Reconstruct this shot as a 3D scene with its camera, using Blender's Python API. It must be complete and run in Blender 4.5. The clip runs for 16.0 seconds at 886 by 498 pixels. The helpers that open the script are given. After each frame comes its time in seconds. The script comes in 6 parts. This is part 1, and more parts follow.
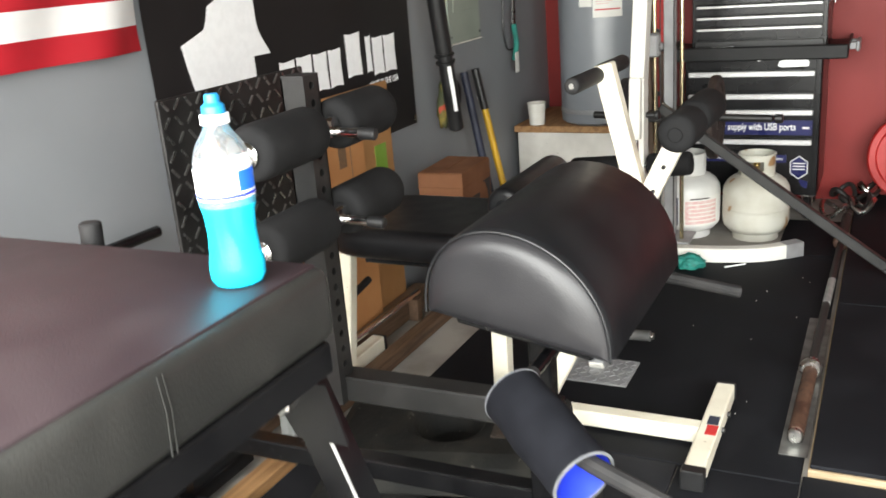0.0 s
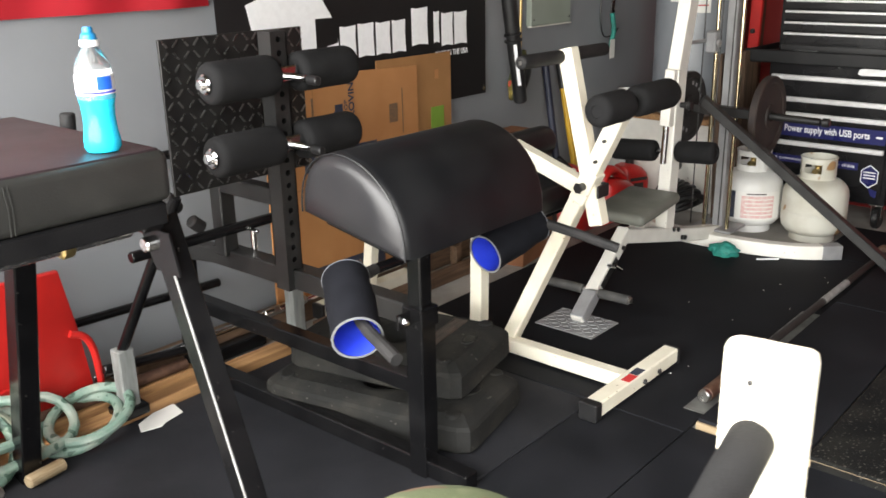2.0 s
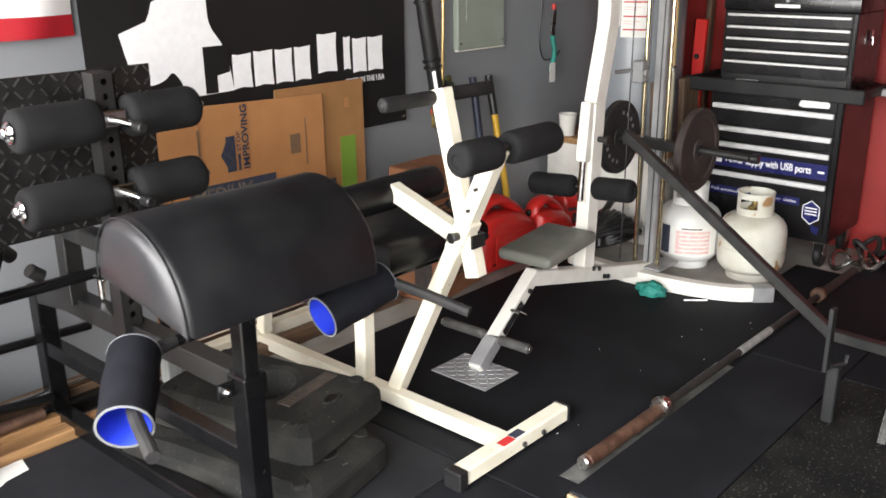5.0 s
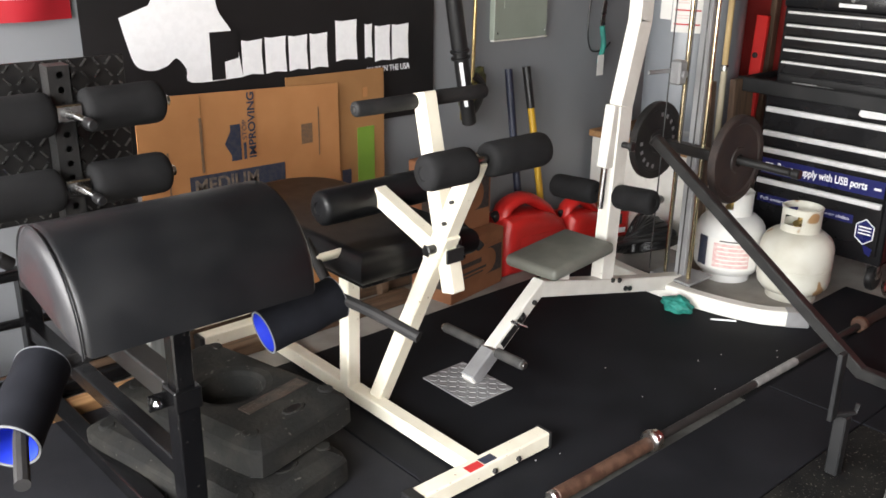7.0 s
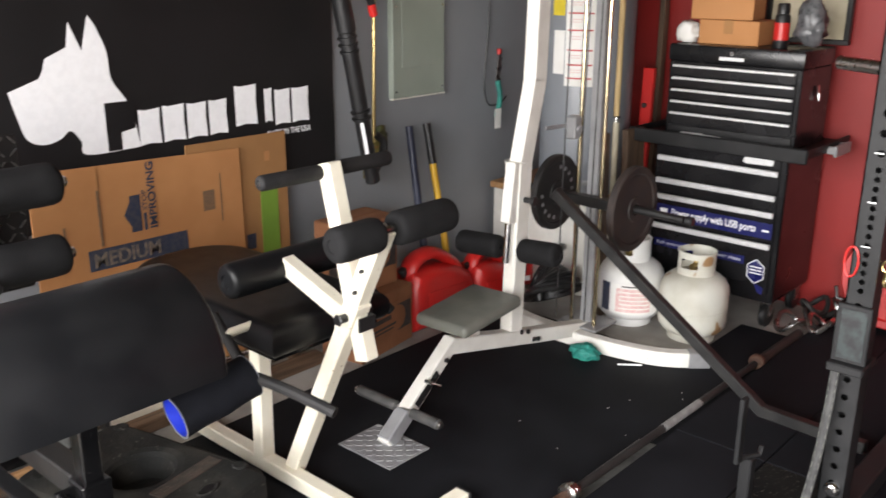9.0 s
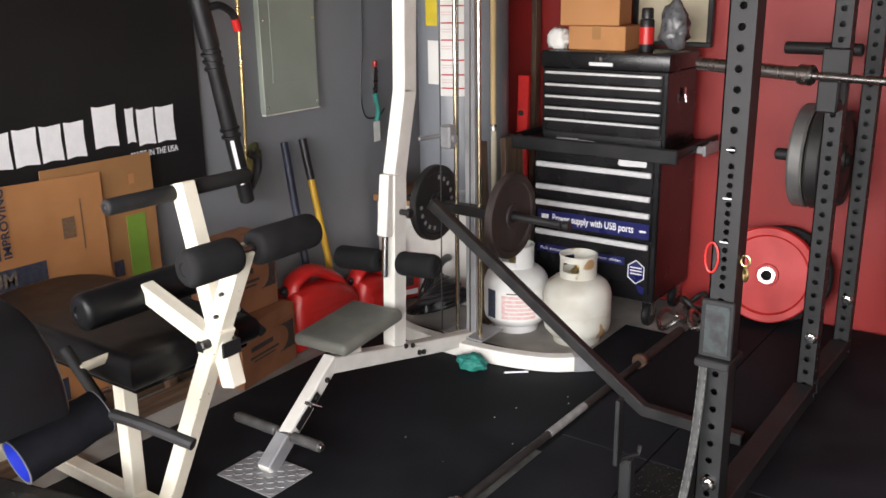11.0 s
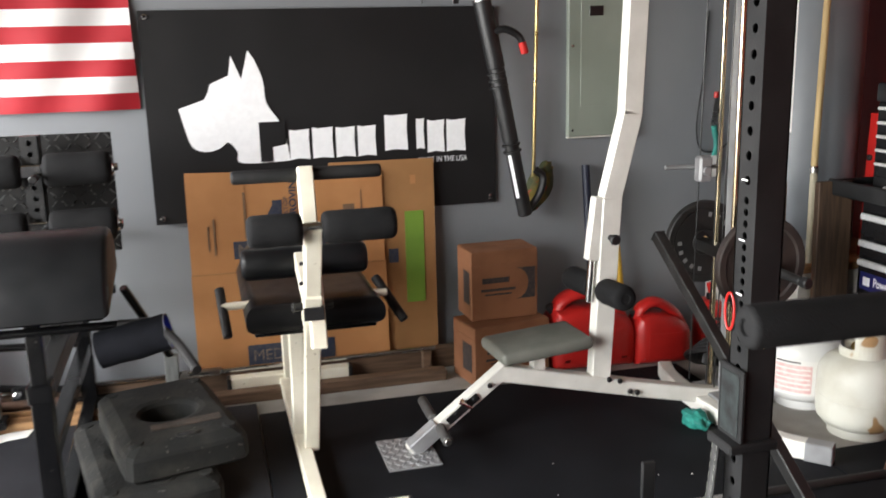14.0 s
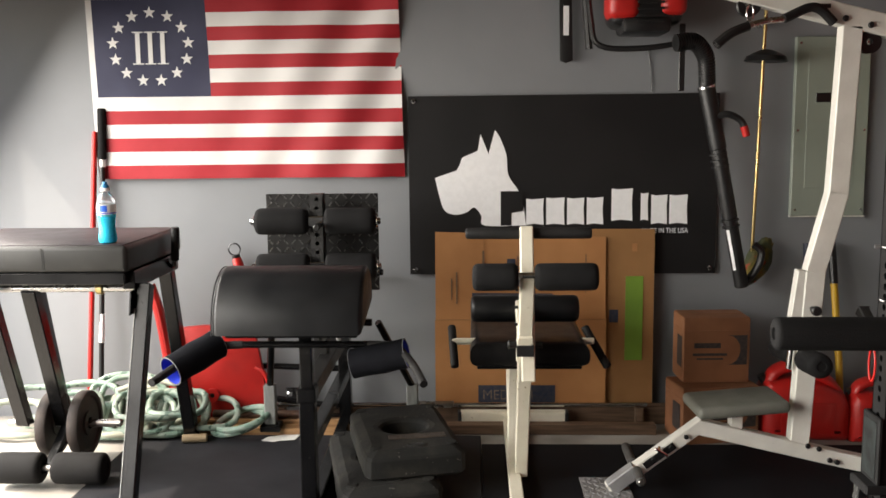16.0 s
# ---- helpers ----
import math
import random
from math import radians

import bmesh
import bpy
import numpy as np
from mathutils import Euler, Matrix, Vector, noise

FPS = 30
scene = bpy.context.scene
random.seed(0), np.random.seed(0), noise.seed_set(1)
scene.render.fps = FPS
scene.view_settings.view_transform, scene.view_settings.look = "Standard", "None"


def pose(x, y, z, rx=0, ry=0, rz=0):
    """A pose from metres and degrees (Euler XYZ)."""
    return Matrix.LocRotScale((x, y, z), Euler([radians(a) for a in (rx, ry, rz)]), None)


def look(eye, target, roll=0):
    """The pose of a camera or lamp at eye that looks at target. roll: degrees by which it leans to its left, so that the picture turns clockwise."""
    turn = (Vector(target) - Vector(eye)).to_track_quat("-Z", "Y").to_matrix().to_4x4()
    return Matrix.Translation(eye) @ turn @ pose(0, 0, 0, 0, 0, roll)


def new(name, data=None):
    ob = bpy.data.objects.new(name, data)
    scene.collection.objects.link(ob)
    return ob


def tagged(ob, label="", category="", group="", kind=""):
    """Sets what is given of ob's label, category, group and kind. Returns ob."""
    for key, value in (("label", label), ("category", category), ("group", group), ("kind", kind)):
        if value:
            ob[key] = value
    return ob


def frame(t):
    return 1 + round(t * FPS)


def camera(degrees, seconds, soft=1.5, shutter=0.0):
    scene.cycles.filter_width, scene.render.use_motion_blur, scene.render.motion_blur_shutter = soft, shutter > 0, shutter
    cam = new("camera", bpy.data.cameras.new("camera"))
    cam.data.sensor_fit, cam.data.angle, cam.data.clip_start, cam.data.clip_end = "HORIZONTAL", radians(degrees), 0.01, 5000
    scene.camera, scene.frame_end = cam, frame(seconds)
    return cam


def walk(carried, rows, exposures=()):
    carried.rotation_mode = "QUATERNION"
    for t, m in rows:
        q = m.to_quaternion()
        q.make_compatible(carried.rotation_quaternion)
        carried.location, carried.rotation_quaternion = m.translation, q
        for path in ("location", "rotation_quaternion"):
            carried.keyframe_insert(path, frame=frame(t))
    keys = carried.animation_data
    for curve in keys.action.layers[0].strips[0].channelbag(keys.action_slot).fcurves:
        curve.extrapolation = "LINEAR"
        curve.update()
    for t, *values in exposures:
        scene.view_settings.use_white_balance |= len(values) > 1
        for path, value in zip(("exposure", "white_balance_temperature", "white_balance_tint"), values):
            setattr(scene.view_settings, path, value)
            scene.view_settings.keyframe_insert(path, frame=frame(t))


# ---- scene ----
cam = camera(52.1, 16.0, soft=1.6, shutter=0.4)
PATH = [
    (0, (-1.954, -1.851, 1.421), (-0.259, -0.985, 0.807), -4.7),
    (0.5, (-2.081, -2.147, 1.419), (-0.478, -1.128, 0.792), -3.8),
    (1, (-2.137, -2.424, 1.423), (-0.608, -1.3, 0.79), -2.7),
    (1.5, (-2.054, -2.684, 1.402), (-0.61, -1.449, 0.776), -2.4),
    (1.6, (-2.036, -2.702, 1.406), (-0.596, -1.459, 0.772), -2.1),
    (2, (-1.987, -2.766, 1.413), (-0.558, -1.516, 0.784), -1.2),
    (2.5, (-1.894, -2.899, 1.432), (-0.496, -1.605, 0.821), -0.7),
    (3, (-1.816, -2.986, 1.431), (-0.446, -1.656, 0.837), -1.0),
    (3.5, (-1.779, -3.008, 1.423), (-0.421, -1.675, 0.807), -1.7),
    (4, (-1.724, -3.0, 1.412), (-0.379, -1.688, 0.727), -2.3),
    (4.5, (-1.628, -2.914, 1.44), (-0.229, -1.636, 0.802), -1.3),
    (5, (-1.516, -2.954, 1.496), (-0.105, -1.683, 0.869), -0.6),
    (7.3, (-1.115, -3.091, 1.598), (0.111, -1.673, 0.901), 0.4),
    (7.5, (-1.106, -3.098, 1.627), (0.116, -1.678, 0.927), 0.0),
    (8, (-1.105, -3.087, 1.631), (0.128, -1.665, 0.952), -0.6),
    (8.5, (-1.112, -3.077, 1.629), (0.188, -1.698, 0.989), -0.6),
    (9, (-1.148, -3.059, 1.643), (0.268, -1.781, 1.04), 0.2),
    (9.5, (-1.143, -3.062, 1.645), (0.358, -1.87, 1.074), 0.1),
    (10, (-1.127, -3.096, 1.652), (0.42, -1.961, 1.087), -0.5),
    (10.2, (-1.108, -3.102, 1.658), (0.445, -1.984, 1.077), -0.8),
    (12.3, (-0.608, -3.219, 1.514), (0.909, -2.008, 1.031), -0.9),
    (12.5, (-0.476, -3.266, 1.504), (0.956, -1.952, 1.033), -0.9),
    (13, (-0.129, -3.455, 1.495), (1.081, -1.931, 1.037), 0.2),
    (13.5, (0.137, -3.752, 1.472), (0.838, -1.922, 1.07), -0.8),
    (14, (0.195, -4.028, 1.478), (0.687, -2.141, 1.035), -1.4),
    (14.5, (0.218, -4.288, 1.486), (0.522, -2.374, 0.991), -2.6),
    (15, (0.331, -4.383, 1.475), (0.356, -2.415, 1.122), -1.3),
    (15.5, (0.334, -4.528, 1.486), (0.245, -2.548, 1.217), -0.7),
    (16, (0.31, -4.558, 1.476), (0.236, -2.577, 1.213), -0.6),
]
walk(cam, [(t, look(eye, target, roll)) for t, eye, target, roll in PATH], [(0, 1.72, 7100, 9), (1.5, 1.57, 7200, 11), (3.5, 1.52, 7000, 13), (4.5, 1.52, 7200, 13), (5, 1.9, 7000, 13), (8, 1.84, 7000, 14), (9.5, 1.70, 7000, 16), (13, 1.69, 6900, 17), (14, 1.95, 6900, 12), (14.5, 1.95, 6900, 9), (15, 1.60, 7200, 13), (15.5, 1.40, 7400, 13), (16, 1.30, 7600, 13)])

# ---- world, sun, large lights ----
world = bpy.data.worlds.new("daylight")
scene.world = world
world.use_nodes = True
wn = world.node_tree.nodes
sky = wn.new("ShaderNodeTexSky")
sky.sky_type, sky.sun_disc = "NISHITA", False
sky.sun_elevation, sky.sun_rotation = radians(50), radians(-108)
wn["Background"].inputs["Strength"].default_value = 0.12
world.node_tree.links.new(sky.outputs[0], wn["Background"].inputs["Color"])

sun = new("sun", bpy.data.lights.new("sun", "SUN"))
sun.data.energy, sun.data.angle, sun.data.color = 2.3, radians(0.5), (1.0, 0.95, 0.87)
sun.matrix_world = look((-6.6, -3.2, 8.2), (-0.4, -1.0, 0))

door_sky = new("door_skylight", bpy.data.lights.new("door_skylight", "AREA"))
door_sky.data.shape, door_sky.data.size, door_sky.data.size_y = "RECTANGLE", 4.8, 1.9
door_sky.data.spread = radians(139)
door_sky.data.energy, door_sky.data.color = 128.0, (0.93, 0.97, 1.0)
door_sky.matrix_world = look((-2.40, -2.60, 1.30), (0, -2.60, -0.40))


# ---- materials ----
def pm(name, col, col2=None, rough=0.5, metal=0.0, scale=6.0, bump=0.15, bscale=120.0, fleck=None, coat=0.0, spec=0.5, mixat=(0.4, 0.62)):
    """A surface with broad stains between two colours, fine grain in gloss and relief, and optional flecks."""
    m = bpy.data.materials.new(name)
    m.use_nodes = True
    nt = m.node_tree
    n, l = nt.nodes, nt.links
    b = n["Principled BSDF"]
    tc = n.new("ShaderNodeTexCoord")
    big = n.new("ShaderNodeTexNoise")
    big.inputs["Scale"].default_value, big.inputs["Detail"].default_value = scale, 6
    l.new(tc.outputs["Object"], big.inputs["Vector"])
    ramp = n.new("ShaderNodeValToRGB")
    ramp.color_ramp.elements[0].position, ramp.color_ramp.elements[1].position = mixat
    ramp.color_ramp.elements[0].color = (*col, 1)
    ramp.color_ramp.elements[1].color = (*(col2 or [c * 0.8 for c in col]), 1)
    l.new(big.outputs["Fac"], ramp.inputs["Fac"])
    colour = ramp.outputs["Color"]
    fine = n.new("ShaderNodeTexNoise")
    fine.inputs["Scale"].default_value, fine.inputs["Detail"].default_value = bscale, 3
    l.new(tc.outputs["Object"], fine.inputs["Vector"])
    if fleck:
        dots = n.new("ShaderNodeTexNoise")
        dots.inputs["Scale"].default_value, dots.inputs["Detail"].default_value = fleck[1], 1
        l.new(tc.outputs["Object"], dots.inputs["Vector"])
        gate = n.new("ShaderNodeValToRGB")
        gate.color_ramp.elements[0].position, gate.color_ramp.elements[1].position = fleck[2], fleck[2] + 0.03
        l.new(dots.outputs["Fac"], gate.inputs["Fac"])
        mix = n.new("ShaderNodeMix")
        mix.data_type = "RGBA"
        l.new(gate.outputs["Color"], mix.inputs["Factor"])
        l.new(colour, mix.inputs[6])
        mix.inputs[7].default_value = (*fleck[0], 1)
        colour = mix.outputs[2]
    l.new(colour, b.inputs["Base Color"])
    rr = n.new("ShaderNodeMapRange")
    rr.inputs["To Min"].default_value, rr.inputs["To Max"].default_value = max(0.03, rough - 0.12), min(1, rough + 0.12)
    l.new(big.outputs["Fac"], rr.inputs["Value"])
    l.new(rr.outputs["Result"], b.inputs["Roughness"])
    b.inputs["Metallic"].default_value = metal
    b.inputs["Specular IOR Level"].default_value = spec
    b.inputs["Coat Weight"].default_value = coat
    if bump:
        bp = n.new("ShaderNodeBump")
        bp.inputs["Strength"].default_value, bp.inputs["Distance"].default_value = bump, 0.002
        l.new(fine.outputs["Fac"], bp.inputs["Height"])
        l.new(bp.outputs["Normal"], b.inputs["Normal"])
    return m


def grain(name, col, col2, rough=0.6, stretch=(1, 12, 12), scale=4.0):
    """Wood with long grain."""
    m = pm(name, col, col2, rough, scale=scale, bump=0.3, bscale=60)
    nt = m.node_tree
    mp = nt.nodes.new("ShaderNodeMapping")
    mp.inputs["Scale"].default_value = stretch
    tc = next(k for k in nt.nodes if k.type == "TEX_COORD")
    for link in list(nt.links):
        if link.from_node == tc:
            target = link.to_socket
            nt.links.remove(link)
            nt.links.new(mp.outputs["Vector"], target)
    nt.links.new(tc.outputs["Object"], mp.inputs["Vector"])
    return m


M = {
    "wall_grey": pm("wall_grey", (0.225, 0.235, 0.25), (0.205, 0.214, 0.228), 0.55, scale=1.6, bump=0.25, bscale=45),
    "wall_red": pm("wall_red", (0.245, 0.008, 0.006), (0.20, 0.0068, 0.005), 0.55, scale=2.0, bump=0.25, bscale=45),
    # ceiling brown is chosen to dim and warm the light on the upper walls
    "ceiling": pm("ceiling_dim_bounce", (0.13, 0.095, 0.055), (0.095, 0.07, 0.04), 0.9, scale=2, bump=0.4, bscale=60),
    "concrete": pm("concrete", (0.36, 0.34, 0.31), (0.24, 0.225, 0.205), 0.75, scale=3.5, bump=0.5, bscale=90),
    "ground": pm("driveway_concrete", (0.20, 0.195, 0.185), (0.15, 0.146, 0.14), 0.85, scale=0.8, bump=0.4, bscale=60),
    "mat": pm("rubber_mat", (0.0072, 0.0079, 0.0098), (0.0115, 0.0122, 0.0148), 0.72, scale=4, bump=0.5, bscale=260, fleck=((0.03, 0.03, 0.033), 420, 0.68), spec=0.12),
    "mat2": pm("dusty_rubber_mat", (0.019, 0.020, 0.024), (0.013, 0.0135, 0.016), 0.72, scale=3, bump=0.5, bscale=260, fleck=((0.05, 0.05, 0.05), 380, 0.66), spec=0.18),
    "mat3": pm("worn_platform_rubber", (0.0055, 0.0057, 0.006), (0.012, 0.0116, 0.0105), 0.85, scale=7, bump=0.7, bscale=200, fleck=((0.07, 0.066, 0.056), 120, 0.665), spec=0.12),
    "black": pm("black_paint", (0.004, 0.004, 0.0045), (0.007, 0.007, 0.0075), 0.22, scale=9, bump=0.08, bscale=150, fleck=((0.03, 0.028, 0.026), 90, 0.75), spec=0.35),
    "black_tex": pm("textured_black_steel", (0.009, 0.009, 0.009), (0.016, 0.0155, 0.015), 0.45, scale=12, bump=0.35, bscale=300),
    "rack": pm("rack_powder_coat", (0.0105, 0.011, 0.0115), (0.0175, 0.0175, 0.018), 0.5, scale=7, bump=0.3, bscale=300, spec=0.25),
    "foam": pm("black_foam", (0.007, 0.007, 0.0075), (0.011, 0.011, 0.0115), 0.85, scale=14, bump=0.5, bscale=340, spec=0.22),
    "grip": pm("rubber_grip", (0.009, 0.009, 0.0095), (0.017, 0.016, 0.016), 0.7, scale=20, bump=0.5, bscale=240, spec=0.35),
    "vinyl": pm("black_vinyl", (0.0055, 0.006, 0.007), (0.008, 0.0085, 0.0095), 0.38, scale=10, bump=0.2, bscale=380, spec=0.34),
    "vinyl_seat": pm("glossy_black_vinyl", (0.006, 0.006, 0.0068), (0.009, 0.009, 0.0098), 0.36, scale=14, bump=0.12, bscale=160, spec=0.22),
    "vinyl_brown": pm("worn_dark_vinyl", (0.024, 0.016, 0.019), (0.033, 0.023, 0.026), 0.42, scale=8, bump=0.25, bscale=320),
    "vinyl_side": pm("grey_black_vinyl", (0.017, 0.0172, 0.0163), (0.027, 0.0268, 0.025), 0.42, scale=8, bump=0.25, bscale=320),
    # end panel vinyl is lighter than the pad to paint in its daylight sheen
    "vinyl_end": pm("sheen_lightened_vinyl", (0.012, 0.012, 0.0135), (0.018, 0.0175, 0.019), 0.36, scale=5, bump=0.2, bscale=320, spec=0.36),
    "cream": pm("cream_paint", (0.80, 0.76, 0.63), (0.72, 0.67, 0.54), 0.4, scale=7, bump=0.12, bscale=120, fleck=((0.35, 0.28, 0.18), 70, 0.76)),
    "white": pm("white_machine_paint", (0.76, 0.745, 0.69), (0.67, 0.655, 0.60), 0.4, scale=8, bump=0.12, bscale=140, fleck=((0.3, 0.28, 0.25), 80, 0.77)),
    "silver": pm("silver_paint", (0.33, 0.335, 0.34), (0.27, 0.27, 0.275), 0.45, metal=0.3, scale=9, bump=0.15),
    "seat_grey": pm("grey_vinyl", (0.165, 0.168, 0.145), (0.135, 0.14, 0.12), 0.5, scale=9, bump=0.25, bscale=300),
    "steel": pm("bare_steel", (0.52, 0.51, 0.49), (0.40, 0.38, 0.36), 0.28, metal=1.0, scale=20, bump=0.1),
    "chrome": pm("chrome", (0.72, 0.72, 0.72), (0.6, 0.6, 0.6), 0.14, metal=1.0, scale=20, bump=0.03),
    "brass": pm("brass", (0.62, 0.48, 0.22), (0.5, 0.38, 0.17), 0.3, metal=1.0, scale=20, bump=0.05),
    "rust": pm("rusty_steel", (0.06, 0.028, 0.018), (0.115, 0.06, 0.038), 0.6, metal=0.2, scale=30, bump=0.4, bscale=200),
    "iron": pm("cast_iron", (0.011, 0.0105, 0.0105), (0.02, 0.018, 0.017), 0.6, scale=14, bump=0.5, bscale=180),
    "iron_brown": pm("rusty_cast_iron", (0.017, 0.012, 0.011), (0.032, 0.021, 0.017), 0.7, scale=14, bump=0.5, bscale=180),
    "iron_grey": pm("grey_cast_iron", (0.10, 0.10, 0.098), (0.14, 0.138, 0.13), 0.5, metal=0.3, scale=9, bump=0.4, bscale=160),
    "tread": pm("tread_plate", (0.010, 0.0095, 0.0095), (0.017, 0.016, 0.0155), 0.42, metal=0.2, scale=14, bump=0.2),
    "block": pm("dusty_rubber", (0.011, 0.0112, 0.0105), (0.030, 0.0285, 0.024), 0.85, scale=9, bump=1.0, bscale=70, fleck=((0.075, 0.072, 0.062), 55, 0.73), spec=0.3, mixat=(0.45, 0.72)),
    "neoprene": pm("navy_neoprene", (0.0055, 0.006, 0.0082), (0.008, 0.0086, 0.0115), 0.85, scale=20, bump=0.3, bscale=420, spec=0.12),
    "blue_lining": pm("blue_nylon", (0.012, 0.035, 0.46), (0.015, 0.045, 0.55), 0.55, scale=15, bump=0.15),
    "piping": pm("grey_piping", (0.15, 0.155, 0.17), (0.11, 0.115, 0.12), 0.6, bump=0.1),
    "card": pm("cardboard", (0.45, 0.205, 0.075), (0.40, 0.175, 0.062), 0.8, scale=4, bump=0.2, bscale=220),
    "card_b": pm("cardboard_back", (0.34, 0.165, 0.06), (0.29, 0.14, 0.05), 0.8, scale=4, bump=0.2, bscale=220),
    "crate": pm("brown_printed_cardboard", (0.235, 0.095, 0.042), (0.19, 0.075, 0.032), 0.75, scale=6, bump=0.2, bscale=180),
    "ink": pm("dark_ink", (0.022, 0.018, 0.018), (0.05, 0.035, 0.03), 0.7, bump=0.0, scale=60),
    "ink_blue": pm("blue_ink", (0.018, 0.028, 0.055), (0.045, 0.045, 0.06), 0.7, bump=0.0, scale=60),
    "green_tape": pm("green_tape", (0.17, 0.30, 0.04), (0.14, 0.26, 0.035), 0.5, bump=0.1),
    "red_plastic": pm("red_plastic", (0.52, 0.018, 0.015), (0.43, 0.014, 0.012), 0.38, scale=6, bump=0.15, bscale=160),
    "red_rubber": pm("red_rubber", (0.46, 0.016, 0.014), (0.38, 0.013, 0.011), 0.55, scale=8, bump=0.25),
    # cabinet side is black enamel; the red wall it mirrors is put into its colour
    "red_reflection": pm("black_enamel_red_reflection", (0.030, 0.006, 0.006), (0.022, 0.005, 0.005), 0.32, scale=5, bump=0.05),
    "tank": pm("tank_paint", (0.62, 0.615, 0.545), (0.50, 0.48, 0.40), 0.45, scale=5, bump=0.15, fleck=((0.32, 0.19, 0.09), 10, 0.70)),
    "tank_white": pm("white_tank_paint", (0.74, 0.74, 0.72), (0.66, 0.66, 0.63), 0.4, scale=6, bump=0.12),
    "paper": pm("paper", (0.78, 0.77, 0.74), (0.72, 0.71, 0.67), 0.8, bump=0.1),
    "pink_print": pm("pink_print", (0.66, 0.40, 0.38), (0.70, 0.55, 0.52), 0.7, bump=0.0, scale=60),
    "red_print": pm("red_print", (0.55, 0.03, 0.03), None, 0.7, bump=0.0),
    "yellow_print": pm("yellow_print", (0.75, 0.58, 0.04), None, 0.6, bump=0.0),
    "gloss_black": pm("gloss_black_enamel", (0.007, 0.007, 0.008), (0.010, 0.010, 0.011), 0.26, scale=5, bump=0.03, coat=0.0, spec=0.4),
    "alu": pm("brushed_aluminium", (0.78, 0.78, 0.78), (0.70, 0.70, 0.70), 0.35, metal=0.35, scale=30, bump=0.05),
    "blue_stripe": pm("blue_sticker", (0.009, 0.012, 0.085), (0.012, 0.015, 0.10), 0.3, bump=0.0),
    "white_ink": pm("white_ink", (0.86, 0.86, 0.87), (0.82, 0.82, 0.83), 0.55, bump=0.0, scale=40),
    "banner": pm("black_banner_vinyl", (0.009, 0.0085, 0.009), (0.012, 0.011, 0.0115), 0.55, scale=3, bump=0.1, bscale=300, spec=0.28),
    "flag_red": pm("flag_red_nylon", (0.40, 0.008, 0.018), (0.35, 0.006, 0.014), 0.65, scale=5, bump=0.25, bscale=420),
    "flag_white": pm("flag_white_nylon", (0.74, 0.73, 0.72), (0.68, 0.67, 0.66), 0.65, scale=5, bump=0.25, bscale=420),
    "flag_blue": pm("flag_navy_nylon", (0.020, 0.022, 0.060), (0.016, 0.018, 0.050), 0.65, scale=5, bump=0.25, bscale=420),
    "panel": pm("grey_green_panel", (0.265, 0.30, 0.255), (0.24, 0.275, 0.23), 0.4, scale=4, bump=0.1),
    "wood": grain("raw_wood", (0.42, 0.23, 0.10), (0.28, 0.145, 0.062)),
    "wood_dark": grain("old_wood", (0.15, 0.09, 0.055), (0.085, 0.05, 0.03)),
    "ply": grain("plywood_edge", (0.347, 0.267, 0.167), (0.260, 0.186, 0.105), stretch=(3, 3, 60)),
    "wood_up": grain("upright_board", (0.13, 0.08, 0.05), (0.07, 0.043, 0.028), stretch=(12, 12, 1)),
    "heater": pm("heater_grey", (0.22, 0.235, 0.255), (0.19, 0.205, 0.225), 0.35, scale=3, bump=0.05),
    "plastic_black": pm("black_plastic", (0.008, 0.008, 0.0085), (0.013, 0.013, 0.0135), 0.4, scale=10, bump=0.15),
    "yellow": pm("yellow_fibreglass", (0.62, 0.36, 0.025), (0.52, 0.30, 0.02), 0.45, bump=0.1),
    "blue_handle": pm("dark_blue_handle", (0.012, 0.016, 0.035), (0.02, 0.024, 0.045), 0.5, bump=0.1),
    "hose": pm("green_hose", (0.15, 0.24, 0.195), (0.27, 0.32, 0.27), 0.5, scale=16, bump=0.2, fleck=((0.05, 0.10, 0.075), 30, 0.6)),
    "hose_pale": pm("pale_hose", (0.36, 0.36, 0.29), (0.26, 0.30, 0.25), 0.5, scale=16, bump=0.2),
    "teal": pm("teal_cloth", (0.010, 0.17, 0.14), (0.016, 0.25, 0.20), 0.6, scale=30, bump=0.5),
    "cap_blue": pm("cap_blue", (0.01, 0.22, 0.48), None, 0.4, bump=0.05),
    "camo": pm("camouflage_cloth", (0.05, 0.062, 0.027), (0.085, 0.048, 0.026), 0.8, scale=9, bump=0.3, bscale=300, fleck=((0.075, 0.085, 0.042), 13, 0.58), mixat=(0.5, 0.54)),
    "olive": pm("olive_cloth", (0.05, 0.06, 0.025), (0.22, 0.16, 0.03), 0.75, scale=14, bump=0.3, fleck=((0.40, 0.05, 0.02), 26, 0.66)),
    "strap": pm("grey_webbing", (0.03, 0.03, 0.03), (0.06, 0.06, 0.058), 0.75, scale=40, bump=0.5, bscale=500),
    "grey_block": grain("grey_painted_block", (0.24, 0.25, 0.24), (0.18, 0.185, 0.18), stretch=(12, 12, 2)),
}


def glass_mat(name, col, rough, trans, ior=1.4):
    m = bpy.data.materials.new(name)
    m.use_nodes = True
    b = m.node_tree.nodes["Principled BSDF"]
    b.inputs["Base Color"].default_value = (*col, 1)
    b.inputs["Roughness"].default_value = rough
    b.inputs["Transmission Weight"].default_value = trans
    b.inputs["IOR"].default_value = ior
    return m


